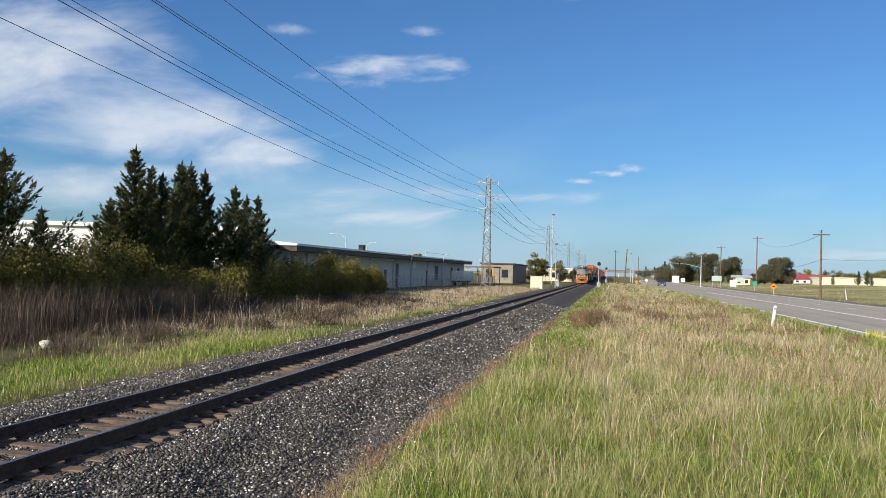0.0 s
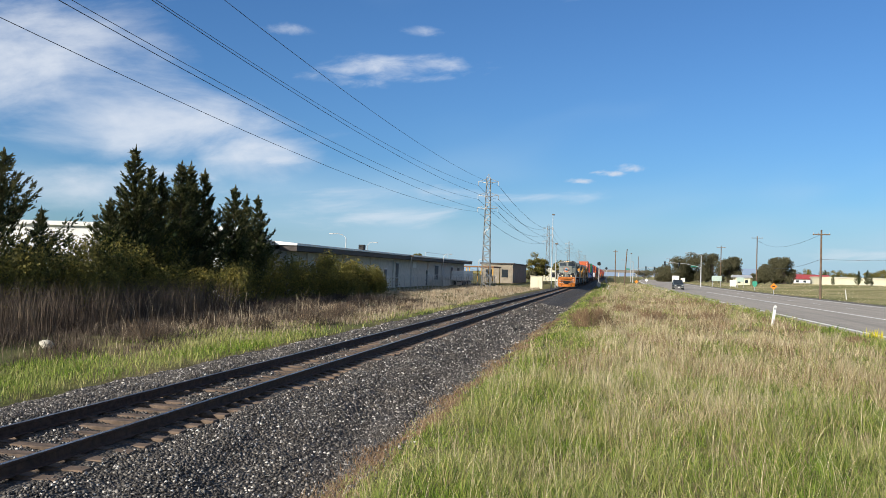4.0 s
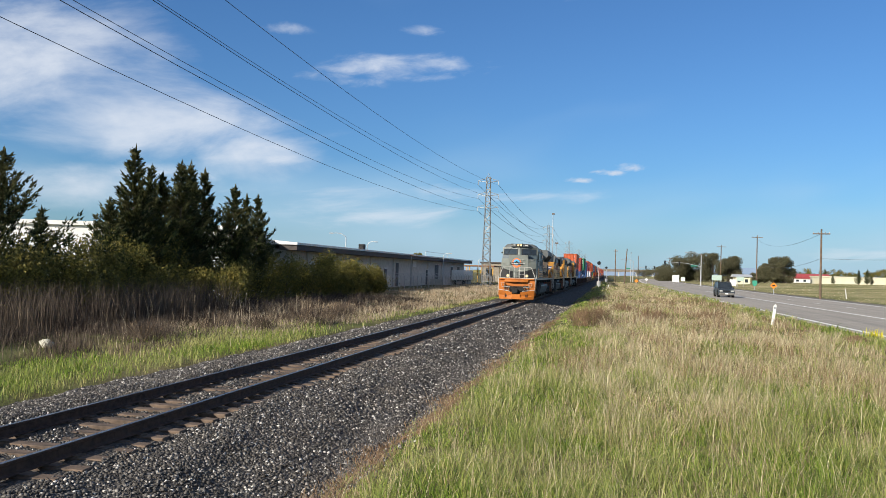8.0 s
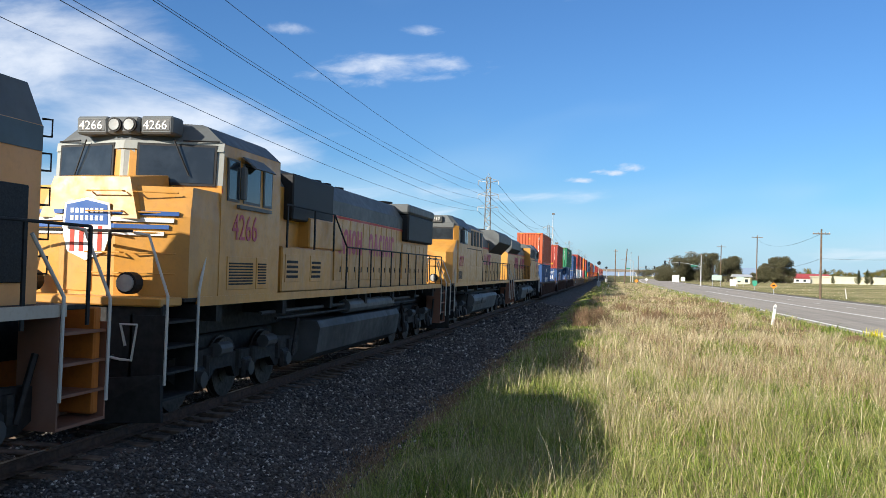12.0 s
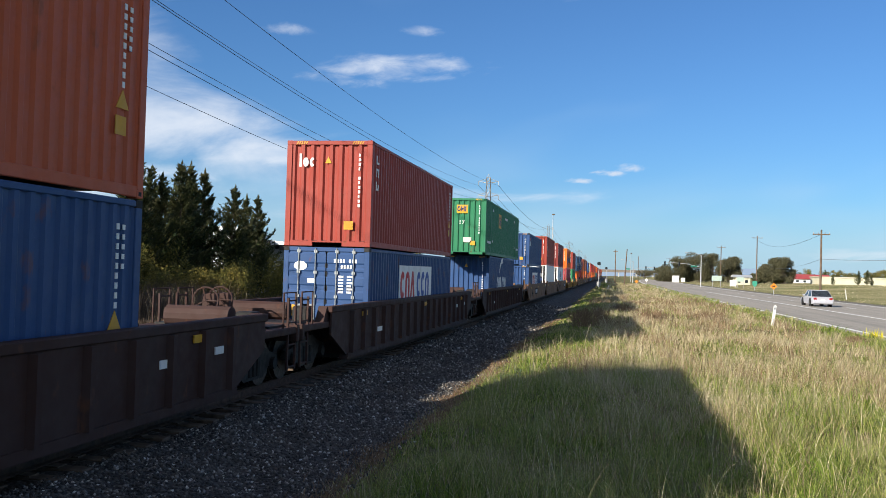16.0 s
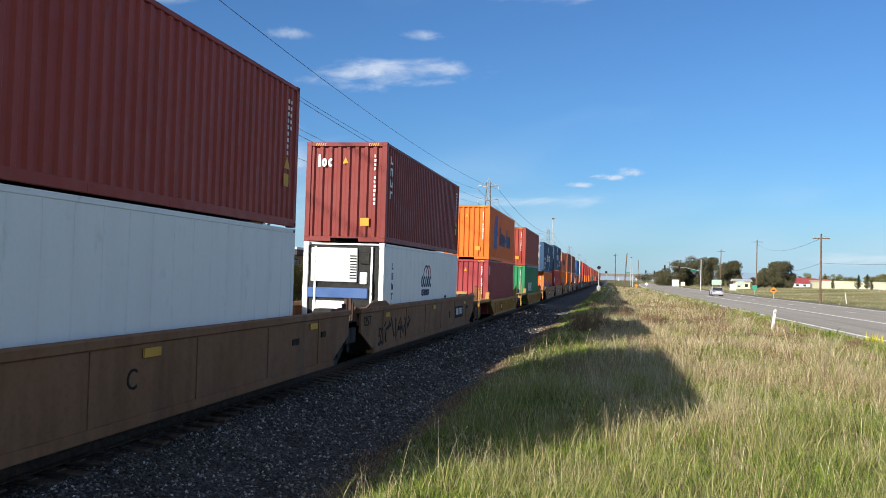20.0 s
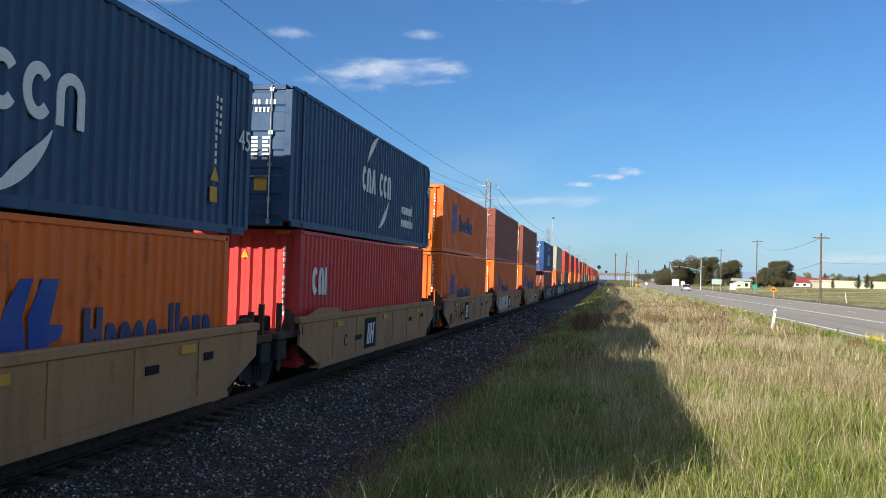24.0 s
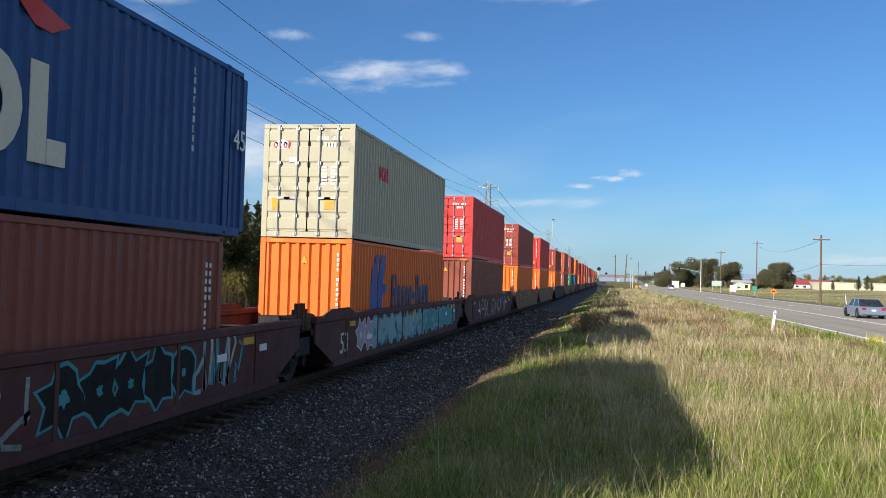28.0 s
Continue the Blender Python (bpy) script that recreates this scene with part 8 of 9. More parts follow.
    for r, n in ((1.15, 9), (0.7, 11), (0.3, 7)):
        row_mark(b, 1.15, r, 0.34, ("ocoiuoinol", "uonuoxolnoi", "liuno.coo")[(9, 11, 7).index(n)], M_WHITE, squeeze=0.9)
    write("length_mark", "45", 0.5, Matrix.Translation((1.268, FT45 - 0.62, 1.5)) @ SIDE, M_WHITE, b)
    tail_marks(b, FT45 - 0.8, 2.6)
    well_unit(165.0, "tan40", False, False, tan, both(stencil("125-1", 0.26, -1.0, 1.05), plate_text("IIX", 0.78, 4.3, 0.52, 0.22), stencil("C", 0.4, 2.4, 0.6)))
    a = container(FT40, hc, "bright red", "panel")
    ride(a, 165.0, WELL_Z)
    row_mark(a, 0.8, 1.5, 0.62, "CNI", M_WHITE, thick=0.24)
    b = container(FT45, hc, "navy", "door")
    ride(b, 165.0 - 0.76, WELL_Z + HC + 0.02)
    mark_sweep(b, 5.2, 1.25, 0.98)
    for r, n in ((0.95, 9), (0.55, 8)):
        row_mark(b, 9.6, r, 0.34, "ocoiuoinol" if n == 9 else "uonuoxolno", M_WHITE, squeeze=0.9)
    write("length_mark", "45", 0.5, Matrix.Translation((1.268, FT45 - 0.62, 1.8)) @ SIDE, M_WHITE, b)
    well_unit(180.62, "tan40", False, False, tan, both(stencil("125-1", 0.28, -1.0, 1.05), stencil("40", 0.6, 0.6, 0.42), plate_text("IIX", 0.78, 4.3, 0.52, 0.22), graffiti(1.5, 4.2, 0.5, 1.15, (M_BLACKMARK,), 9, 5)))
    a, b = stack(180.62, (FT40, hc, "orange", "panel"), (FT40, st, "orange", "panel"))
    mark_ribbon(a, 2.0, 0.92, 1.08)
    mark_ribbon(b, 2.15, 0.95, 1.08)
    well_unit(196.10, "tan40", False, False, tan, both(stencil("125", 0.28, -1.0, 1.05), sprayed(0.9, 4.9, 0.36, 1.30, 5, M_ZINC, M_WHITE, 12), plate_text("IIX", 0.72, 5.2, 0.52, 0.22)))
    a, b = stack(196.10, (FT40, hc, "orange", "panel"), (FT40, hc, "brown", "door"))
    mark_ribbon(a, 2.05, 0.95, 1.08)
    well_unit(211.95, "tan40", False, True, tan, both(stencil("125T", 0.3, -1.0, 1.05), stencil("40", 0.6, 0.6, 0.42), graffiti(3.0, 7.0, 0.4, 1.3, (M_WHITE, M_ZINC), 15, 5), plate_text("OIIX.ICOLCO", 0.36, 8.4, 0.72)))
    a, b = stack(211.95, (FT40, hc, "orange", "panel"), (FT40, hc, "brown", "panel"))
    mark_ribbon(a, 1.8, 0.95, 1.65)
    tail_marks(b, FT40, HC)
    # brown sprayed set
    teal, lilac = paint("teal spray", (0.03, 0.28, 0.30), 0.5, 0.2), paint("lilac spray", (0.42, 0.30, 0.40), 0.5, 0.2)
    pale_spray = paint("pale blue spray", (0.22, 0.38, 0.42), 0.5, 0.3)
    brn = "red-brown well car sprayed all over with graffiti"
    well_unit(233.4, "brown53", True, False, brn, both(stencil("53", 0.85, 1.5, 0.45, M_CREAMMARK), graffiti(2.9, 7.0, 0.4, 1.25, (M_ZINC, lilac, M_ZINC), 21, 9), sprayed(7.2, 10.8, 0.36, 1.34, 5, M_BLACKMARK, teal, 22), graffiti(10.8, 12.5, 0.5, 1.3, (pale_spray, M_ZINC, teal), 26, 6)))
    a = container(FT40, st, "brown", "panel")
    ride(a, 233.4, WELL_Z)
    tail_marks(a, FT40, 2.5)
    b = container(FT45, hc, "royal blue", "door")
    ride(b, 233.4 - 0.76, WELL_Z + STD + 0.02)
    row_mark(b, 5.5, 0.58, 1.15, "VOL", M_CREAMMARK, 1.223, thick=0.27, squeeze=1.45)
    slab(b, [(8.19, 0.58), (8.55, 0.58), (8.55, 0.88), (8.19, 0.88)], M_CREAMMARK, "emblem", 1.2225)
    slab(b, [(5.6, 2.20), (7.6, 2.34), (7.9, 2.12), (8.2, 2.10), (8.56, 2.26), (8.0, 2.42), (5.5, 2.62)], M_REDMARK, "emblem", 1.223)
    down_marks(b, FT45 - 2.0, 2.55, 9, 0.15, 0.05)
    write("length_mark", "45", 0.5, Matrix.Translation((1.268, FT45 - 0.62, 1.5)) @ SIDE, M_WHITE, b)
    well_unit(253.0, "brown53", False, False, brn, both(stencil("53", 0.7, -1.6, 0.5, M_CREAMMARK), sprayed(-0.2, 1.2, 0.35, 1.3, 2, lilac, M_CREAMMARK, 23), sprayed(1.0, 7.6, 0.30, 1.36, 7, pale_spray, teal, 24), sprayed(7.6, 13.6, 0.35, 1.35, 6, teal, pale_spray, 27), graffiti(1.4, 12.8, 0.4, 1.3, (teal, pale_spray), 29, 10)))
    a, b = stack(253.0, (FT40, hc, "orange", "panel"), (FT40, hc, "cream", "door"))
    mark_ribbon(a, 1.9, 0.95, 1.6)
    row_mark(b, 2.4, 1.75, 0.42, "OCOI", M_REDMARK, thick=0.24)
    row_mark(b, -0.95, HC - 0.62, 0.17, "OCOI", M_REDMARK, 0.006, front=True, thick=0.24, squeeze=1.1)
    well_unit(272.4, "brown53", False, True, brn, graffiti(1.0, 12.0, 0.35, 1.3, (M_ZINC, lilac), 25, 12))
    a, b = stack(272.4, (FT40, hc, "brown", "panel"), (FT40, hc, "bright red", "door"))
    well_unit(293.0, "tan53", True, False, tan)
    stack(293.0, (FT40, hc, "orange", "panel"), (FT40, hc, "red", "door"))
    well_unit(312.6, "tan53", False, True, tan)
    stack(312.6, (FT40, hc, "orange", "panel"), (FT40, hc, "bright red", "panel"))
    # the rest of the train, seen only far off
    tones = (("orange", "red"), ("brown", "orange-red"), ("dark green", "red"), ("blue", "orange"), ("orange", "dark red"), ("red", "bright red"), ("orange", "brown"), ("maroon", "orange-red"), ("grey", "red"), ("orange", "red"), ("blue", "maroon"))
    for i in range(16):
        u = 335.4 + i * 20.2
        lo, hi = tones[i % len(tones)]
        well_unit(u, "tan53" if i % 3 else "maroon", True, True, "distant well car near the end of the train", None, True)
        stack(u, (FT40, hc, lo, "panel"), (FT40, hc if i % 4 else st, hi, "panel"), True)


consist()
# ---- power line ----
M_LATTICE = plain("galvanised lattice steel", (0.26, 0.26, 0.25), 0.5, 0.5, 0.2, 3)
M_WIRE = plain("dark conductor", (0.05, 0.05, 0.055), 0.5, 0.5, 0.1)
M_POLEWOOD = plain("weathered pole wood", (0.17, 0.115, 0.075), 0.9, 0, 0.3, 3, 0.5)
M_POLEGREY = plain("grey steel pole", (0.45, 0.45, 0.44), 0.5, 0.4, 0.15, 4)
M_PORCELAIN = plain("grey insulator", (0.35, 0.36, 0.37), 0.25, 0, 0.1)
TOWER_X, ARMS, ARM_Z = -21.4, (-1.8, 1.8), (18.0, 15.6, 13.4)


def lattice_tower(y, h=19.4):
    t = thing("lattice_tower", "slim galvanised lattice tower carrying six power wires", "pylon", "power line towers")
    t.location = (TOWER_X, y, float(land(np.array(TOWER_X), np.array(min(y, 900.0)))))
    def half(z):
        return 0.75 - 0.42 * min(1, z / h)
    for sx in (-1, 1):
        for sy in (-1, 1):
            part("leg", Shape().rod((sx * half(0), sy * half(0), -0.2), (sx * half(h), sy * half(h), h), 0.06, 5, 0.045), M_LATTICE, t)
    n = 18
    for i in range(n):
        z0, z1 = h * i / n, h * (i + 1) / n
        a, b = half(z0), half(z1)
        s = Shape()
        for k in (-1, 1):
            w = 1 if i % 2 else -1
            s.rod((-a * w, k * a, z0), (b * w, k * b, z1), 0.05, 4)
            s.rod((k * a, -a * w, z0), (k * b, b * w, z1), 0.05, 4)
        s.rod((-b, -b, z1), (b, -b, z1), 0.045, 4)
        s.rod((-b, b, z1), (b, b, z1), 0.045, 4)
        part("bracing", s, M_LATTICE, t)
    part("peak", Shape().rod((-0.3, 0, h), (0, 0, h + 0.7), 0.04, 4).rod((0.3, 0, h), (0, 0, h + 0.7), 0.04, 4), M_LATTICE, t)
    for z in ARM_Z:
        for x in ARMS:
            s = 1 if x > 0 else -1
            part("arm", Shape().rod((s * 0.3, 0.25, z + 0.5), (x, 0, z + 0.75), 0.06, 4).rod((s * 0.3, -0.25, z + 0.5), (x, 0, z + 0.75), 0.06, 4).rod((s * 0.3, 0, z + 1.2), (x, 0, z + 0.75), 0.055, 4), M_LATTICE, t)
            part("insulator", Shape().rod((x, 0, z + 0.72), (x, 0, z), 0.06, 6), M_PORCELAIN, t)
    return t


def wires():
    ys = (2.0, 152.0, 303.0, 455.0, 600.0, 750.0)
    for y in ys[1:]:
        lattice_tower(y)
    z0 = -0.5
    n = 0
    for z in ARM_Z:
        for x in ARMS:
            w = Shape()
            for k, (a, b) in enumerate(zip(ys, ys[1:])):
                m = 22 if k == 0 else 8
                pts = []
                for i in range(m + 1):
                    s = i / m
                    pts.append((TOWER_X + x, a + (b - a) * s, z + z0 - 4 * 2.2 * s * (1 - s)))
                w.pipe(pts, 0.017 if k < 1 else 0.03, 4)
            solo("power_wire", w, M_WIRE, "thin sagging overhead power wire", "wire", "power wires")


wires()


def wood_pole(x, y, h, arm=2.2, lean=0.0, r=0.16, steel=False, arms=1):
    p = thing("utility_pole", "weathered wooden utility pole with a crossarm" if arm else "bare leaning wooden pole by the track", "pole", "utility poles")
    p.location = (x, y, float(land(np.array(x), np.array(y))))
    part("pole", Shape().rod((0, 0, -0.3), (lean, 0, h), r, 10, r * 0.65), M_POLEGREY if steel else M_POLEWOOD, p)
    for k in range(arms if arm else 0):
        z = h - 0.6 - k * 1.2
        part("crossarm", Shape().box(-arm / 2, -0.16, z - 0.07, arm / 2, -0.04, z + 0.07, 0.01), M_POLEWOOD, p)
        for i in (-0.46, -0.2, 0.2, 0.46):
            part("insulator", Shape().rod((i * arm, -0.1, z + 0.07), (i * arm, -0.1, z + 0.25), 0.05, 6), M_PORCELAIN, p)
    return p


wood_pole(26.4, 119, 9.0, 2.1)
wood_pole(40.6, 260, 14.3, 3.0, r=0.2)
wood_pole(35.6, 300, 13.0, 2.8, r=0.2)
wood_pole(3.1, 203, 8.3, 0, 0.5)
wood_pole(1.3, 251, 9.6, 1.2)
wood_pole(10.6, 350, 10.0, 0)
wood_pole(27.6, 430, 11.5, 3.0)
wood_pole(29.8, 430, 11.5, 3.0)
for (a, za), (b, zb), dip in ((((26.4, 119), 5.2), ((58.0, 96.0), 8.6), 1.2), (((26.4, 119), 5.2), ((40.6, 260), 7.5), 1.6), (((26.4, 119), 8.4), ((40.6, 260), 13.6), 1.8)):
    s = Shape()
    s.pipe([(a[0] + (b[0] - a[0]) * t, a[1] + (b[1] - a[1]) * t, za + (zb - za) * t - 4 * dip * t * (1 - t)) for t in [i / 12 for i in range(13)]], 0.022, 4)
    solo("roadside_wire", s, M_WIRE, "dark sagging roadside cable", "wire", "roadside wires")
wood_pole(58.0, 96.0, 10.0, 2.1)


def street_lamp(x, y, h, arm, label="white street lamp with a long curved arm"):
    l = thing("street_lamp", label, "street lamp", "street lamps")
    l.location = (x, y, float(land(np.array(x), np.array(y))))
    part("mast", Shape().rod((0, 0, -0.2), (0, 0, h), 0.1, 8, 0.06), M_POLEGREY, l)
    part("arm", Shape().pipe([(0, 0, h), (arm * 0.3, 0, h + 0.45), (arm * 0.7, 0, h + 0.6), (arm, 0, h + 0.55)], 0.045), M_POLEGREY, l)
    part("lamp_head", Shape().box(arm, -0.12, h + 0.48, arm + (0.6 if arm > 0 else -0.6), 0.12, h + 0.62, 0.04), M_POLEGREY, l)
    return l


street_lamp(-37.2, 120, 7.2, -1.9)
street_lamp(-39.7, 140, 6.6, 1.2)
street_lamp(-30.6, 160, 5.4, 1.0)
street_lamp(-28.5, 190, 5.0, 1.0)
for x, y, h in ((-31.0, 135, 4.9), (-11.3, 172, 14.7), (-10.9, 178, 9.2), (7.3, 330, 10.5)):
    p = thing("steel_mast", "thin pale steel mast", "pole", "masts")
    p.location = (x, y, float(land(np.array(x), np.array(y))))
    part("mast", Shape().rod((0, 0, -0.2), (0, 0, h), 0.11, 8, 0.05), M_POLEGREY, p)
    part("cap", Shape().box(-0.2, -0.15, h - 0.05, 0.35, 0.15, h + 0.2, 0.03), M_POLEWOOD, p)


def traffic_signal(x, y, h, reach):
    s = thing("traffic_signal", "grey traffic signal mast with a long arm", "traffic light", "traffic signals")
    s.location = (x, y, 0.1)
    part("mast", Shape().rod((0, 0, -0.3), (0, 0, h), 0.16, 8, 0.1), M_POLEGREY, s)
    part("lamp_arm", Shape().pipe([(0, 0, h), (-1.5, 0, h + 0.5), (-3.4, 0, h + 0.6)], 0.05), M_POLEGREY, s)
    part("lamp_head", Shape().box(-4.1, -0.12, h + 0.5, -3.4, 0.12, h + 0.66, 0.04), M_POLEGREY, s)
    part("signal_arm", Shape().pipe([(0, 0, h * 0.62), (-reach * 0.4, 0, h * 0.72), (-reach, 0, h * 0.76)], 0.07), M_POLEGREY, s)
    for k in (1.0, 0.6):
        head = part("signal_head", Shape().box(-reach * k - 0.2, -0.2, h * 0.72 - 0.55, -reach * k + 0.2, 0.15, h * 0.72 + 0.55, 0.04), M_BOARD, s)
        for i in range(3):
            part("signal_lens", Shape().disc((-reach * k, -0.22, h * 0.72 - 0.33 + i * 0.33), "y", 0.12, 0.05, 10), M_GLASS, head)
    part("street_sign", Shape().box(-2.6, -0.05, h * 0.62, -0.9, 0.0, h * 0.62 + 0.4), plain("green sign sheet", (0.02, 0.20, 0.13), 0.4), s)


traffic_signal(22.7, 232, 8.0, 9.0)
traffic_signal(7.4, 300, 7.0, -7.0)


def rail_signal(x, y, h, two=True):
    s = thing("railway_signal", "railway signal mast with a round black target", "railway signal", "railway signals")
    s.location = (x, y, float(land(np.array(x), np.array(y))))
    part("mast", Shape().rod((0, 0, -0.2), (0, 0, h), 0.07, 8), M_POLEGREY, s)
    part("target", Shape().disc((0, -0.1, h), "y", 0.36, 0.06, 20), M_BOARD, s)
    part("signal_lens", Shape().disc((0, -0.16, h), "y", 0.1, 0.12, 10), M_GLASS, s, "dark unlit signal lens")
    part("case", Shape().box(-0.35, 0.1, 0.3, 0.35, 0.5, 1.2, 0.03), M_POLEGREY, s)
    part("ladder_rail", Shape().rod((0.25, 0.2, 0), (0.2, 0.2, h), 0.03, 5), M_POLEGREY, s)


rail_signal(-2.2, 172, 4.7)
rail_signal(-1.2, 260, 4.4)
rail_signal(-12.0, 205, 3.6)
M_CREAM = paint("cream cabinet paint", (0.62, 0.58, 0.42), 0.5, 0.2, (0.3, 0.26, 0.18))
hut = thing("equipment_hut", "cream metal railway equipment hut", "equipment hut")
hut.location = (-13.8, 168, -0.6)
part("hut_body", Shape().box(-1.15, -0.9, 0, 1.15, 0.9, 2.35, 0.03), M_CREAM, hut)
part("hut_roof", Shape().box(-1.25, -1.0, 2.35, 1.25, 1.0, 2.48, 0.02), M_CREAM, hut)
part("hut_door", Shape().box(-0.5, -0.93, 0.1, 0.4, -0.9, 2.0, 0.01), M_CREAM, hut)

mk = thing("marker_post", "white plastic roadside marker post", "marker post")
mk.location = (7.9, 45.6, float(land(np.array(7.9), np.array(45.6))) - 0.05)
part("post", Shape().prism([(-0.07, 0), (0.07, 0), (0.20, 1.02), (0.14, 1.08), (0.06, 1.02)], "y", -0.012, 0.012), plain("white plastic post", (0.75, 0.74, 0.70), 0.5), mk)
part("reflector", Shape().box(0.07, -0.016, 0.85, 0.17, -0.011, 0.95), M_ZINC, mk)

# ---- yard and buildings on the far side ----
M_WALLGREY = plain("grey block wall", (0.60, 0.57, 0.52), 0.85, 0, 0.12, 1.5, 0.4)
M_WALLWHITE = plain("white metal wall", (0.74, 0.73, 0.70), 0.6, 0, 0.08, 1.5)
M_ROOFMETAL = plain("pale metal roof", (0.62, 0.62, 0.60), 0.45, 0.3, 0.1, 2)
M_SOFFIT = plain("dark brown fascia", (0.06, 0.045, 0.038), 0.7, 0, 0.2, 2)
M_DOORDARK = plain("dark dock door", (0.08, 0.085, 0.09), 0.6)


def warehouse():
    b = thing("warehouse", "long low grey warehouse with a dark overhanging eave", "warehouse")
    b.location = (-33.0, 86, -0.5)
    L = 112
    part("wall", Shape().box(-24, 0, 0, -0.0, L, 4.6), M_WALLGREY, b)
    part("roof", Shape().prism([(-26, 5.0), (1.8, 5.0), (1.8, 5.22), (-11, 6.2), (-26, 5.3)], "y", -1.8, L + 1.0), M_ROOFMETAL, b)
    part("fascia", Shape().box(-0.2, -1.6, 4.45, 1.7, L + 0.8, 4.98), M_SOFFIT, b)
    for i in range(8):
        y = 6 + i * 13
        part("pilaster", Shape().box(0, y, 0, 0.18, y + 0.5, 4.4), M_WALLGREY, b)
    for i, (y, w, h) in enumerate(((40, 1.2, 2.2), (47, 1.6, 3.2), (70, 1.2, 2.2), (78, 3.2, 3.2), (95, 3.0, 3.0), (103, 2.4, 3.0))):
        d = part("dock_door", Shape().box(0.0, y, 0.6 if w > 2 else 0.1, 0.09, y + w, 0.6 + h), M_DOORDARK, b)
        part("door_frame", Shape().box(0.0, y - 0.12, 0.6 + h, 0.12, y + w + 0.12, 0.75 + h), M_WALLWHITE, d)
    part("wall_sign", Shape().box(0.2, 58, 3.2, 0.26, 60.6, 4.2), M_WALLWHITE, b, "white wall sign")
    part("roof_vent", Shape().box(-3.2, 37, 5.3, -2.4, 38, 6.3, 0.05), M_STEEL, b)
    part("roof_rail", Shape().pipe(((-1, 74, 5.3), (-1, 74, 6.2), (-1, 96, 6.2), (-1, 96, 5.3)), 0.04), M_POLEGREY, b)
    part("loading_dock", Shape().box(0.0, 74, 0, 2.4, L - 4, 1.1), M_WALLGREY, b)


warehouse()


def simple_building(name, label, x0, x1, y0, y1, h, wall, roof, pitch=0.0, z=-0.4, openings=6, face="y"):
    b = thing(name, label, "building", "buildings in the distance")
    b.location = (x0, y0, z)
    w, d = x1 - x0, y1 - y0
    part("wall", Shape().box(0, 0, 0, w, d, h), wall, b)
    if pitch:
        part("roof", Shape().prism([(-0.6, h), (d + 0.6, h), (d / 2, h + pitch)], "x", -0.8, w + 0.8), roof, b)
    else:
        part("roof", Shape().box(-0.3, -0.3, h, w + 0.3, d + 0.3, h + 0.35), roof, b)
    for i in range(openings):
        a = w * (i + 0.3) / openings
        win = part("window", Shape().box(a, -0.06, h * 0.3, a + w / openings * 0.4, 0.0, h * 0.72), M_GLASS, b)
        part("window_sill", Shape().box(a - 0.1, -0.1, h * 0.27, a + w / openings * 0.4 + 0.1, 0, h * 0.3), wall, win)
    return b


white = simple_building("white_building", "white flat-roofed industrial building behind the trees", -66, -30, 60, 80, 5.75, M_WALLWHITE, M_WALLWHITE, 0, -0.5, 0)
white.rotation_euler = (0, 0, radians(16))
simple_building("grey_building", "plain grey block building beyond the yard", -34, -25.5, 232, 270, 5.0, plain("tan block wall", (0.27, 0.23, 0.175), 0.85, 0, 0.15, 1.0), M_SOFFIT, 0, -0.5, 2)
simple_building("tan_building", "tan flat building far along the track", -28, -14, 330, 350, 4.6, M_CREAM, M_WALLWHITE, 0, -0.4, 3)
M_REDROOF = plain("red metal roof", (0.42, 0.07, 0.06), 0.5, 0, 0.12, 1)
simple_building("red_roofed_building", "long building with a red metal roof", 74, 88, 380, 392, 1.9, M_WALLWHITE, M_REDROOF, 2.0, 1.15, 5)
simple_building("cream_building", "long low cream building across the field", 73, 135, 330, 345, 2.7, M_CREAM, M_CREAM, 0, 1.0, 0)
simple_building("small_tan_building", "small tan building beside the crossing", 40.3, 44.9, 300, 306, 2.6, M_CREAM, M_ROOFMETAL, 0.8, 0.3, 2)
simple_building("white_shed", "small rounded white shed in the field", 62.8, 66.5, 345, 350, 1.7, M_WALLWHITE, M_WALLWHITE, 0.8, 0.95, 1)
canopy = thing("yard_canopy", "tan steel canopy frame in the yard", "canopy")
canopy.location = (-36, 205, -0.5)
part("canopy_roof", Shape().box(0, 0, 3.9, 9, 14, 4.2), M_TAN, canopy)
for i in range(4):
    for yy in (0.3, 13.5):
        part("canopy_post", Shape().box(0.2 + i * 2.8, yy, 0, 0.4 + i * 2.8, yy + 0.2, 3.9), M_YEL, canopy)
trl = thing("box_trailer", "white box trailer parked at the dock", "trailer")
trl.location = (-29.2, 168, -0.5)
part("trailer_body", Shape().box(-1.25, 0, 1.0, 1.25, 11, 2.9, 0.05), M_WALLWHITE, trl)
part("trailer_frame", Shape().box(-0.9, 0.5, 0.7, 0.9, 10.5, 1.0), M_STEEL, trl)
for y in (1.5, 2.8):
    for x in (-0.95, 0.95):
        part("trailer_wheel", Shape().disc((x, y, 0.5), "x", 0.5, 0.3, 14), M_GASKET, trl)
part("landing_leg", Shape().box(-0.6, 8.5, 0, -0.4, 8.7, 1.0).box(0.4, 8.5, 0, 0.6, 8.7, 1.0), M_STEEL, trl)


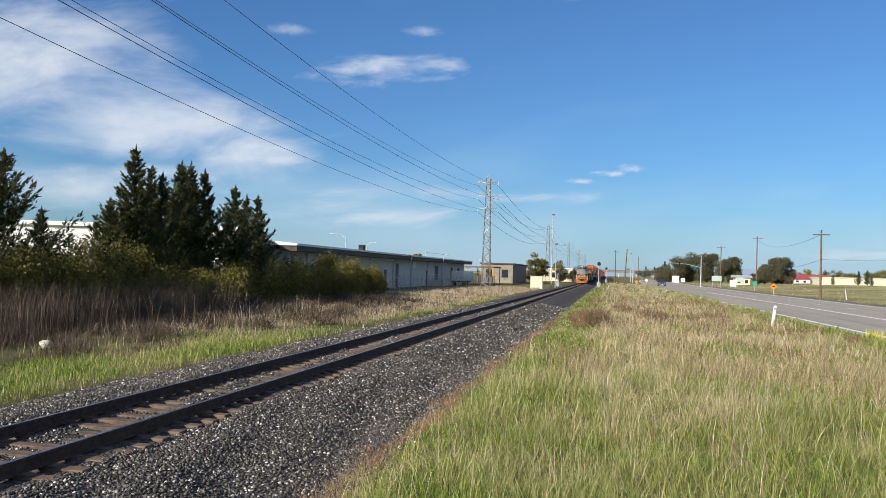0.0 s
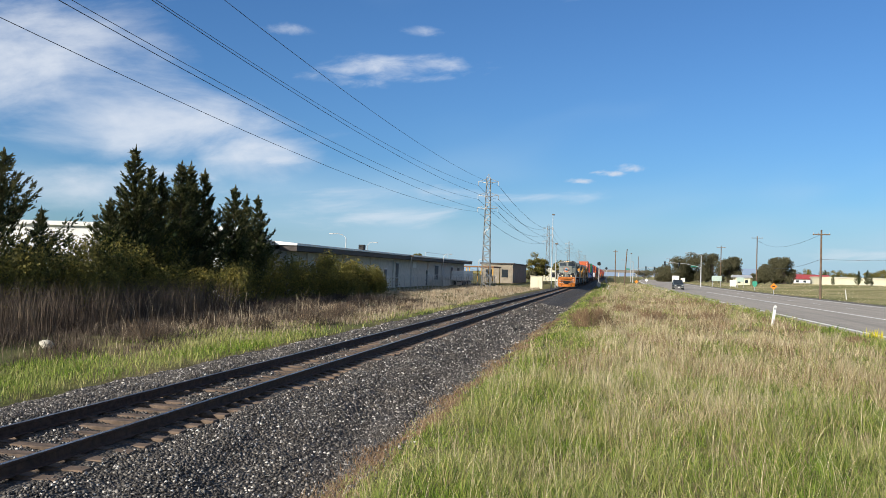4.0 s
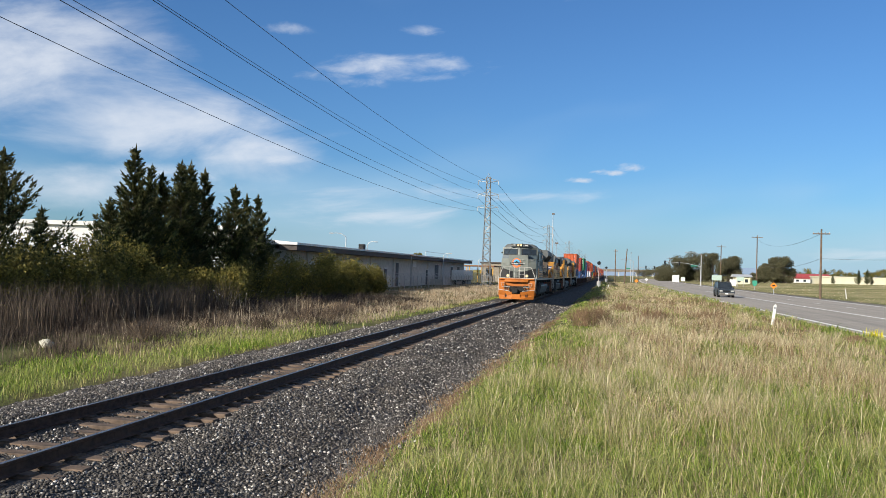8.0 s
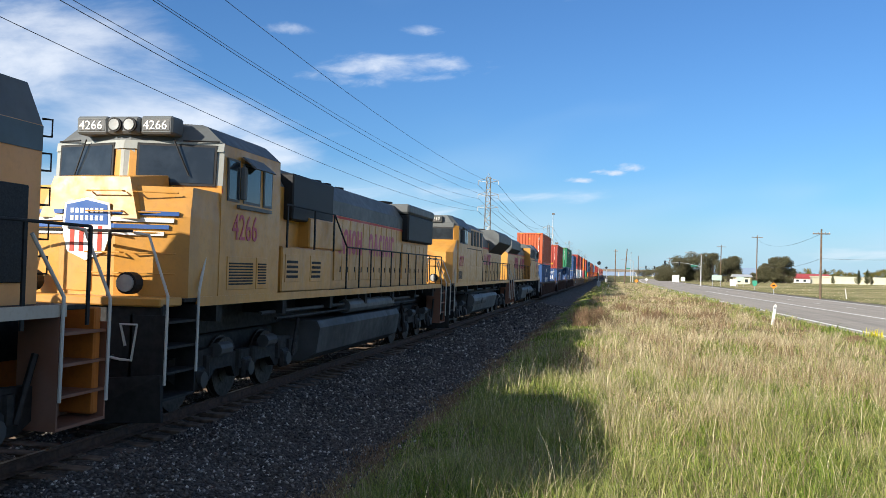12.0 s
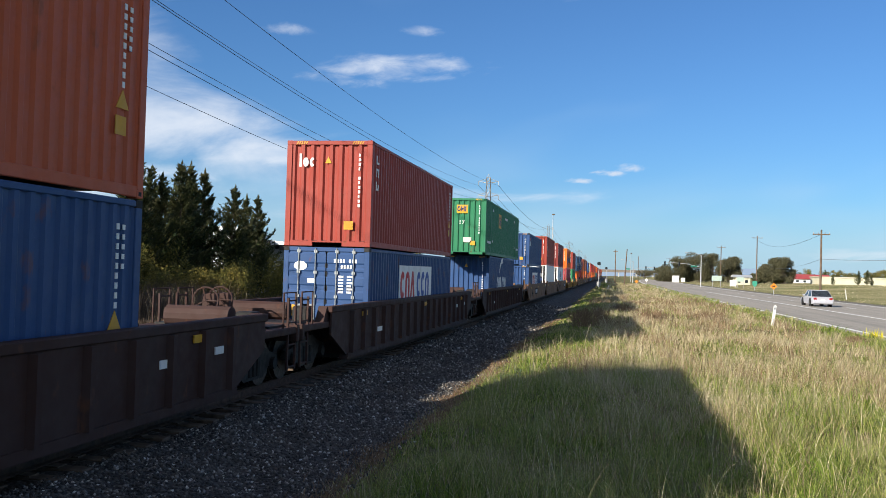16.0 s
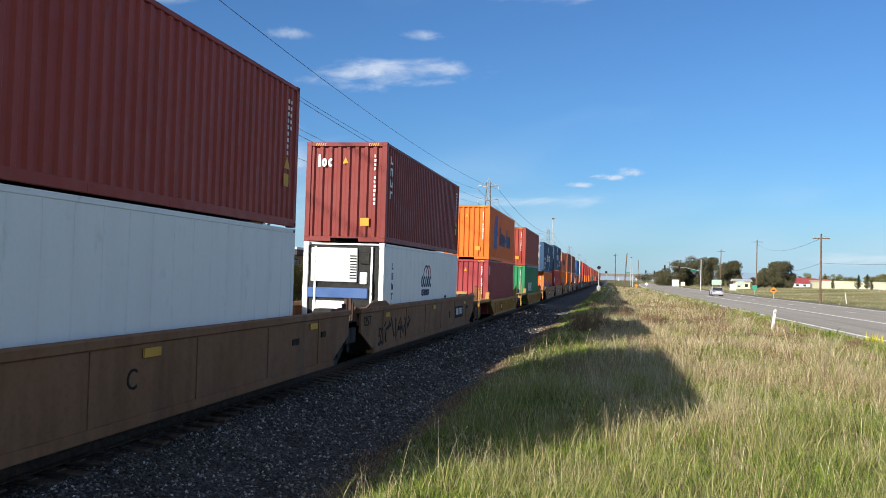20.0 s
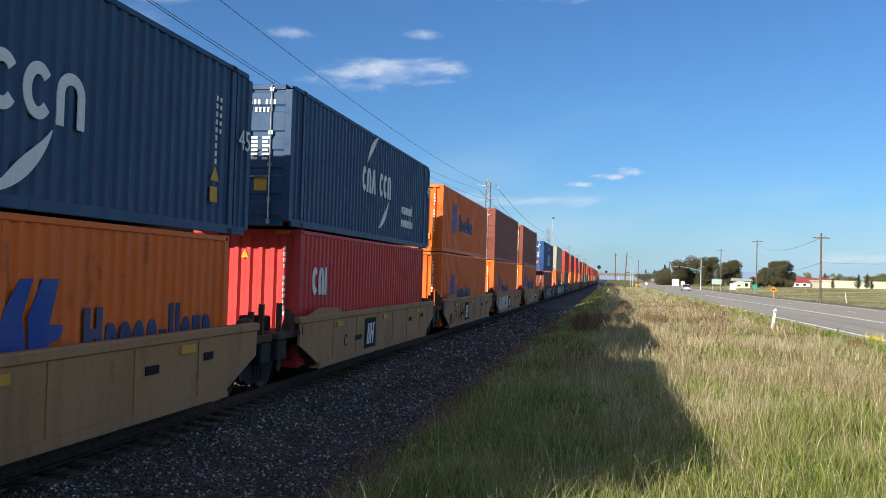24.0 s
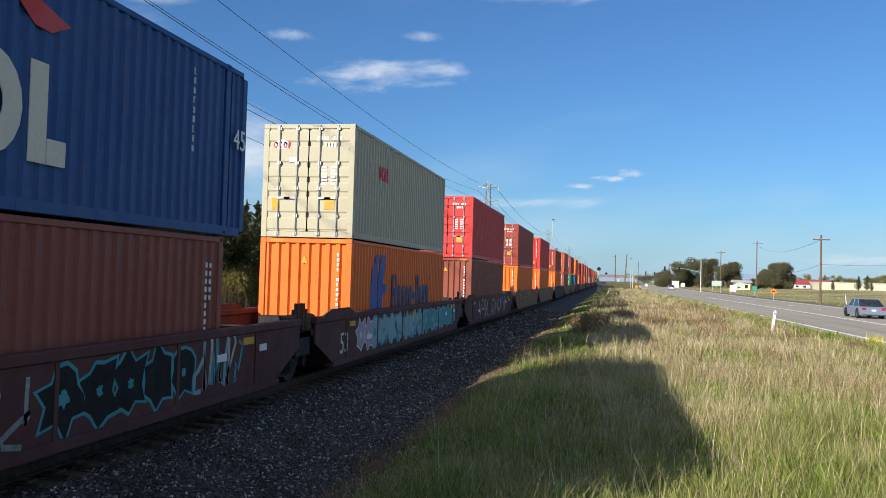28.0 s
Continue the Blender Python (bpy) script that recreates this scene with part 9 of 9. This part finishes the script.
def yard_fence():
    f = thing("chain_link_fence", "chain-link yard fence with angled barbed-wire arms", "fence")
    m = plain("fence steel", (0.5, 0.5, 0.48), 0.5, 0.5)
    for i in range(42):
        y = 100 + i * 2.6
        x = -27.5 + 0.02 * i
        z = -0.55
        part("post", Shape().rod((x, y, z), (x, y, z + 1.9), 0.045, 6).rod((x, y, z + 1.9), (x - 0.3, y, z + 2.3), 0.03, 5), m, f)
    for dz, dx in ((1.85, 0), (0.1, 0), (2.05, -0.1), (2.28, -0.28)):
        part("rail", Shape().rod((-27.5 + dx, 100, -0.55 + dz), (-26.7 + dx, 206.6, -0.55 + dz), 0.02, 5), m, f)
    w = Shape()
    for i in range(220):
        y = 100 + i * 0.485
        for s in (-1, 1):
            a, b = (y, y + 1.7 * s)
            if 100 <= b <= 206:
                w.rod((-27.48 + (a - 100) * 0.0075, a, -0.45), (-27.48 + (b - 100) * 0.0075, b, 1.28), 0.006, 3)
    k = part("mesh", w, m, f)
    k["kind"] = "stuff"


yard_fence()

# ---- overpass, far trees, signs and hills ----
M_CONC = plain("pale concrete", (0.48, 0.46, 0.42), 0.8, 0, 0.1, 0.3)
M_BRIDGE = plain("stained brown concrete", (0.20, 0.17, 0.14), 0.8, 0, 0.2, 0.5)
ov = thing("overpass", "long concrete road bridge over the railway", "bridge", kind="structure")
ov.location = (0, 1450, 0)
part("deck", Shape().box(-75, 0, 7.4, 96, 12, 9.6), M_BRIDGE, ov)
part("parapet", Shape().box(-75, 0, 9.6, 96, 0.4, 11.6), M_BRIDGE, ov)
for x in (-60, -38, 12, 40, 66):
    part("pier", Shape().box(x, 2, -1, x + 2.2, 10, 7.4), M_CONC, ov)
M_MOUND = leafy("bank shrubs", ((0.0, (0.05, 0.08, 0.02)), (1.0, (0.12, 0.16, 0.04))), 0.7, 0.1)
for sx in (-1, 1):
    bank = Shape().prism([(96 * sx if sx > 0 else -75, 9.4), (260 * sx, 2.0), (260 * sx, -1), (70 * sx if sx > 0 else -60, -1)], "y", 1448, 1464)
    solo("embankment", bank, M_SOIL, "grassy embankment of the bridge", "embankment", kind="structure")

for i, (x, y, h, r) in enumerate(((31, 420, 13.0, 6), (36, 425, 14.5, 7), (41, 420, 14.6, 6.5), (46, 418, 14.0, 6.5), (51, 400, 14.5, 6.0), (53.5, 405, 13.0, 5), (26, 430, 8.5, 6), (58.2, 332, 10.6, 4.6), (61.2, 330, 10.2, 4.2), (55.2, 335, 7.5, 3.2), (52.5, 332, 5.8, 2.4))):
    broad_tree(x, y, h * 1.02, r * 1.08, 300 + i, trunk_h=-0.02, n_leaf=7600)
for i, (x, y, h, r) in enumerate(((-25.3, 300, 10.8, 3.6), (-23.6, 305, 9.0, 3.2), (-18.8, 330, 9.8, 3.0), (-17.0, 300, 4.6, 2.4), (-14.0, 330, 6.0, 3.0), (-26, 290, 4.0, 2.6), (-51, 230, 8.9, 1.6), (-10, 420, 7.5, 4.5), (-15, 430, 8.0, 4.5), (22, 600, 7.5, 7), (30, 620, 9, 7), (-30, 520, 9, 6))):
    broad_tree(x, y, h, r, 330 + i, M_BUSH if i in (0, 1, 2, 6) else M_BROAD, "dark green rounded tree beyond the yard" if i in (0, 1, 2, 6) else "bare-twigged brownish tree beyond the yard", 0.2, 0.22, 3600)
for x, y, h in ((78.0, 300, 4.6), (80.6, 300, 4.8), (82.6, 303, 2.6), (72.6, 310, 2.8), (95, 420, 6), (66.0, 520, 8), (70.0, 520, 7.5)):
    conifer(x, y, h, h * 0.24, int(x * 7), 0, "small dark conifer across the field")
for i in range(8):
    broad_tree(88 + i * 7.0, 480 + 3 * (i % 3), 6.0 + (i * 37 % 5) * 0.7, 4.2, 360 + i, M_BUSH, "dark low tree on the skyline", 0.12, 0.3, 1500)


def sign(name, label, x, y, z, w, h, shape, mat, posts=1):
    s = thing(name, label, "sign", "roadside signs")
    s.location = (x, y, 0.05)
    for i in range(posts):
        o = 0 if posts == 1 else (i - 0.5) * w * 0.8
        part("post", Shape().box(o - 0.05, 0.02, -0.2, o + 0.05, 0.1, z + h * 0.3), M_POLEGREY, s)
    if shape == "diamond":
        part("sign_face", Shape().prism([(-w / 2, z), (0, z - h / 2), (w / 2, z), (0, z + h / 2)], "y", -0.02, 0.02), mat, s)
    elif shape == "shield":
        part("sign_face", Shape().prism([(-w / 2, z + h / 2), (w / 2, z + h / 2), (w * 0.55, z), (w * 0.3, z - h * 0.45), (0, z - h / 2), (-w * 0.3, z - h * 0.45), (-w * 0.55, z)], "y", -0.02, 0.02), mat, s)
    else:
        part("sign_face", Shape().box(-w / 2, -0.02, z - h / 2, w / 2, 0.02, z + h / 2, 0.01), mat, s)
    return s


M_SIGNORANGE = plain("orange sign sheet", (0.80, 0.25, 0.02), 0.45)
M_SIGNGREEN = plain("green sign sheeting", (0.05, 0.30, 0.20), 0.45)
M_BILLBOARD = plain("pale green board", (0.42, 0.52, 0.45), 0.6)
M_SIGNWHITE = plain("white sign sheet", (0.75, 0.74, 0.70), 0.5)
o = sign("road_work_sign", "orange diamond road sign on a post", 24.9, 143, 1.35, 1.05, 1.05, "diamond", M_SIGNORANGE)
part("sign_mark", Shape().box(-0.2, -0.026, 1.25, 0.2, -0.018, 1.45), M_BOARD, o)
sign("route_shield", "green shield-shaped route sign", 28.9, 187, 1.4, 0.9, 1.15, "shield", M_SIGNGREEN)
sign("notice_sign", "white notice board with a red band by the road", 21.3, 300, 1.7, 2.2, 2.2, "box", M_SIGNWHITE, 2)
sign("notice_sign", "small white notice board by the road", 26.0, 330, 1.4, 1.4, 1.4, "box", M_SIGNWHITE, 1)
sign("direction_sign", "green and white billboard frame by the crossing", 26.6, 232, 2.3, 2.4, 1.3, "box", M_BILLBOARD, 2)
sign("direction_sign", "green and white billboard frame by the crossing", 32.4, 232, 2.2, 1.8, 1.1, "box", M_BILLBOARD, 2)
sign("white_board", "white board by the crossing", 30.6, 232, 1.2, 1.6, 1.6, "box", M_SIGNWHITE, 2)
sign("warning_diamond", "white diamond sign seen from behind", 9.5, 240, 1.3, 0.9, 0.9, "diamond", M_SIGNWHITE)
sign("warning_diamond", "orange warning sign low by the track", 6.6, 230, 0.9, 1.0, 0.9, "diamond", M_SIGNORANGE)
st = solo("leaning_stake", Shape().prism([(-0.06, -0.8), (0.06, -0.8), (0.42, 0.7), (0.30, 0.7)], "y", -0.04, 0.04), M_SIGNWHITE, "short leaning white stake beside the ballast", "stake")
st.location = (-0.6, 150, 0)
sk = solo("field_stake", Shape().prism([(-0.05, -0.1), (0.05, -0.1), (-0.12, 1.3), (-0.2, 1.3)], "y", -0.03, 0.03), M_SIGNWHITE, "leaning white stake in the field", "stake")
sk.location = (29.8, 120, 0.1)

rk = Shape()
rr = random.Random(4)
bm = bmesh.new()
bmesh.ops.create_icosphere(bm, subdivisions=2, radius=0.22)
for v in bm.verts:
    v.co *= 1 + 0.35 * noise.noise(v.co * 6)
    v.co.z *= 0.7
rk.add([v.co[:] for v in bm.verts], [[v.index for v in f.verts] for f in bm.faces])
bm.free()
rock = solo("pale_rock", rk, plain("pale rock", (0.55, 0.52, 0.42), 0.9, 0, 0.2, 8, 0.5), "pale lumpy rock in the verge", "rock")
rock.location = (-18.3, 26.1, -0.45)
# distance haze is put into the hills' blue base colour
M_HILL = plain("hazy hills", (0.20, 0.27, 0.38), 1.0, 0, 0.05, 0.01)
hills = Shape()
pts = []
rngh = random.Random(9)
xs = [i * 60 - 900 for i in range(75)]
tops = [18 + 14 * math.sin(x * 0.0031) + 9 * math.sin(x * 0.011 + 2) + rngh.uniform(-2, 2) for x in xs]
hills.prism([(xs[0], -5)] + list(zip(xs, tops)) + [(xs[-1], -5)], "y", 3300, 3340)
solo("hills", hills, M_HILL, "low hills on the horizon with blue haze in their colour", "hills", kind="structure")

# ---- vehicles on the road ----
M_TYRE = plain("tyre rubber", (0.02, 0.02, 0.02), 0.85)
M_TAIL = plain("red lamp glass", (0.35, 0.02, 0.02), 0.2)
M_BUMPER = plain("grey plastic bumper", (0.16, 0.15, 0.135), 0.5)
M_CHROME = plain("bright metal trim", (0.6, 0.6, 0.6), 0.2, 1.0, 0.05)


def vehicle(name, label, colour, L, W, H, suv, away):
    """Front at -y. A lofted body, glass house, wheels, lamps and bumpers."""
    v = thing(name, label, "car", "cars on the road")
    m = paint(name + " paint", colour, 0.25, 0.12, (0.1, 0.09, 0.08), fade=0.03, gloss=0.6)
    g = 0.22
    belt = H * (0.58 if suv else 0.62)
    hood = H * (0.56 if suv else 0.55)
    w = W / 2
    def ring(y, z0, z1, k0=1.0, k1=1.0):
        return [(-w * k0, y, z0), (w * k0, y, z0), (w, y, (z0 + z1) / 2), (w * k1, y, z1), (-w * k1, y, z1), (-w, y, (z0 + z1) / 2)]
    part("body", Shape().loft([ring(0, g + 0.15, hood * 0.86, 0.88, 0.82), ring(0.12, g, hood * 0.95, 0.95, 0.9), ring(L * 0.24, g, hood, 0.97, 0.95), ring(L * 0.30, g, belt, 0.97, 0.96), ring(L * 0.80, g, belt, 0.97, 0.96), ring(L - 0.12, g, belt * 0.97, 0.95, 0.92), ring(L, g + 0.15, belt * 0.9, 0.9, 0.86)]), m, v)
    a, b, c, d = (L * 0.27, L * 0.40, L * 0.94, L * 0.99) if suv else (L * 0.27, L * 0.42, L * 0.72, L * 0.90)
    part("cabin", Shape().loft([[(-w * 0.94, a, belt - 0.02), (w * 0.94, a, belt - 0.02), (w * 0.94, d, belt - 0.02), (-w * 0.94, d, belt - 0.02)], [(-w * 0.78, b, H - 0.03), (w * 0.78, b, H - 0.03), (w * 0.78, c, H - 0.03), (-w * 0.78, c, H - 0.03)]]), M_GLASS, v, "dark window glass")
    part("roof", Shape().box(-w * 0.77, b - 0.05, H - 0.05, w * 0.77, c + 0.05, H, 0.02), m, v)
    for s in (-1, 1):
        for t in ((0.36, 0.66, 0.97) if suv else (0.45, 0.98)):
            yb = a + (d - a) * t
            yt = b + (c - b) * t
            part("pillar", Shape().rod((s * w * 0.945, yb, belt - 0.02), (s * w * 0.785, yt, H - 0.03), 0.03, 5), m, v)
        part("front_pillar", Shape().rod((s * w * 0.94, a, belt - 0.02), (s * w * 0.78, b, H - 0.03), 0.03, 5), m, v)
        part("wing_mirror", Shape().box(s * w, a + 0.35, belt, s * (w + 0.18), a + 0.5, belt + 0.16, 0.03), m, v)
        part("headlamp", Shape().box(s * w * 0.50, -0.012, hood * 0.66, s * w * 0.88, 0.06, hood * 0.84, 0.02), M_LAMPOFF, v)
        part("tail_lamp", Shape().box(s * w * 0.58, L - 0.06, belt * 0.68, s * w * 0.90, L + 0.012, belt * 0.9, 0.02), M_TAIL, v)
        for y in (L * 0.18, L * 0.80):
            r = 0.37 if suv else 0.33
            wh = part("wheel", Shape().disc((s * (w - 0.12), y, r), "x", r, 0.24, 20), M_TYRE, v)
            part("rim", Shape().disc((s * (w - 0.005), y, r), "x", r * 0.62, 0.03, 14), M_CHROME, wh)
            part("wheel_arch", Shape().disc((s * (w - 0.06), y, r + 0.02), "x", r + 0.07, 0.14, 20), M_BLACK, v)
    part("front_bumper", Shape().box(-w * 0.95, -0.06, g + 0.05, w * 0.95, 0.12, g + 0.32, 0.05), M_BUMPER if suv else m, v)
    part("rear_bumper", Shape().box(-w * 0.95, L - 0.12, g + 0.05, w * 0.95, L + 0.06, g + 0.34, 0.05), M_BUMPER if suv else m, v)
    part("grille", Shape().box(-w * 0.46, -0.02, hood * 0.62, w * 0.46, 0.05, hood * 0.82, 0.02), M_BOARD, v)
    part("front_plate", Shape().box(-0.16, -0.072, g + 0.14, 0.16, -0.058, g + 0.28), M_WHITE, v)
    part("rear_plate", Shape().box(-0.16, L + 0.014, belt * 0.6, 0.16, L + 0.02, belt * 0.6 + 0.14), M_WHITE, v)
    if suv:
        for s in (-1, 1):
            part("roof_rail", Shape().pipe(((s * w * 0.68, b + 0.3, H), (s * w * 0.68, b + 0.4, H + 0.07), (s * w * 0.68, c - 0.3, H + 0.07), (s * w * 0.68, c - 0.2, H)), 0.02), M_BLACK, v)
    return v


SUV = vehicle("sport_utility_vehicle", "dark green four-door sport utility vehicle with a roof rack", (0.022, 0.032, 0.042), 4.8, 1.85, 1.78, True, False)
SILVER = vehicle("silver_sedan", "silver four-door car driving away on the highway", (0.42, 0.42, 0.46), 4.6, 1.8, 1.46, False, True)
BLUECAR = vehicle("blue_grey_sedan", "blue-grey four-door car driving away on the highway", (0.14, 0.18, 0.25), 4.8, 1.83, 1.45, False, True)


def lane(x, y):
    return x + float(road_x(np.array(float(y))))


def drive(car, x, rows, turn):
    """Rows of seconds and distance; the car keeps to its lane."""
    out = []
    for t, y in rows:
        bend = math.degrees(math.atan2(lane(x, y + 1) - lane(x, y - 1), 2.0))
        out.append((t, pose(lane(x, y), y, 0.102, 0, 0, turn - bend)))
    walk(car, out)


ROLLING = 24


def motions():
    for ob, u, z, turn in RIDERS:
        walk(ob, [(t, pose(TX, u + SPEED * (17 - t), z, 0, 0, turn)) for t in (0, 7, 14, 21, 28)])
    # the engines' wheels roll; a turned engine's run the other way round
    for w, y, r in WHEELS[:ROLLING]:
        if "locomotive" in w.parent.name:
            way = -1 if abs(w.parent.matrix_basis.to_euler().z) > 1 else 1
            walk(w, [(i / 30, pose(0, y, r, way * math.degrees(SPEED / r) * i / 30)) for i in range(841)])
    drive(SUV, 14.5, ((0, 226), (3, 183), (5.5, 146.5), (6.5, 131.5), (7.5, 116), (8.5, 97.5), (9, 87.2), (9.5, 76.4), (10, 65.3), (10.5, 54), (14, -26), (20, -160), (28, -340)), 0)
    drive(SILVER, 19.3, ((0, -180), (10, -16), (14, 53), (15, 70.3), (16, 87.6), (17, 105), (18, 122.3), (19, 139), (20, 155), (21, 170.5), (21.5, 178.2), (23.5, 208), (25, 231), (26.5, 253), (28, 275)), 180)
    drive(BLUECAR, 19.6, ((0, -400), (14, -162), (24, 7.5), (27.5, 65.8), (28, 74.4)), 180)


motions()
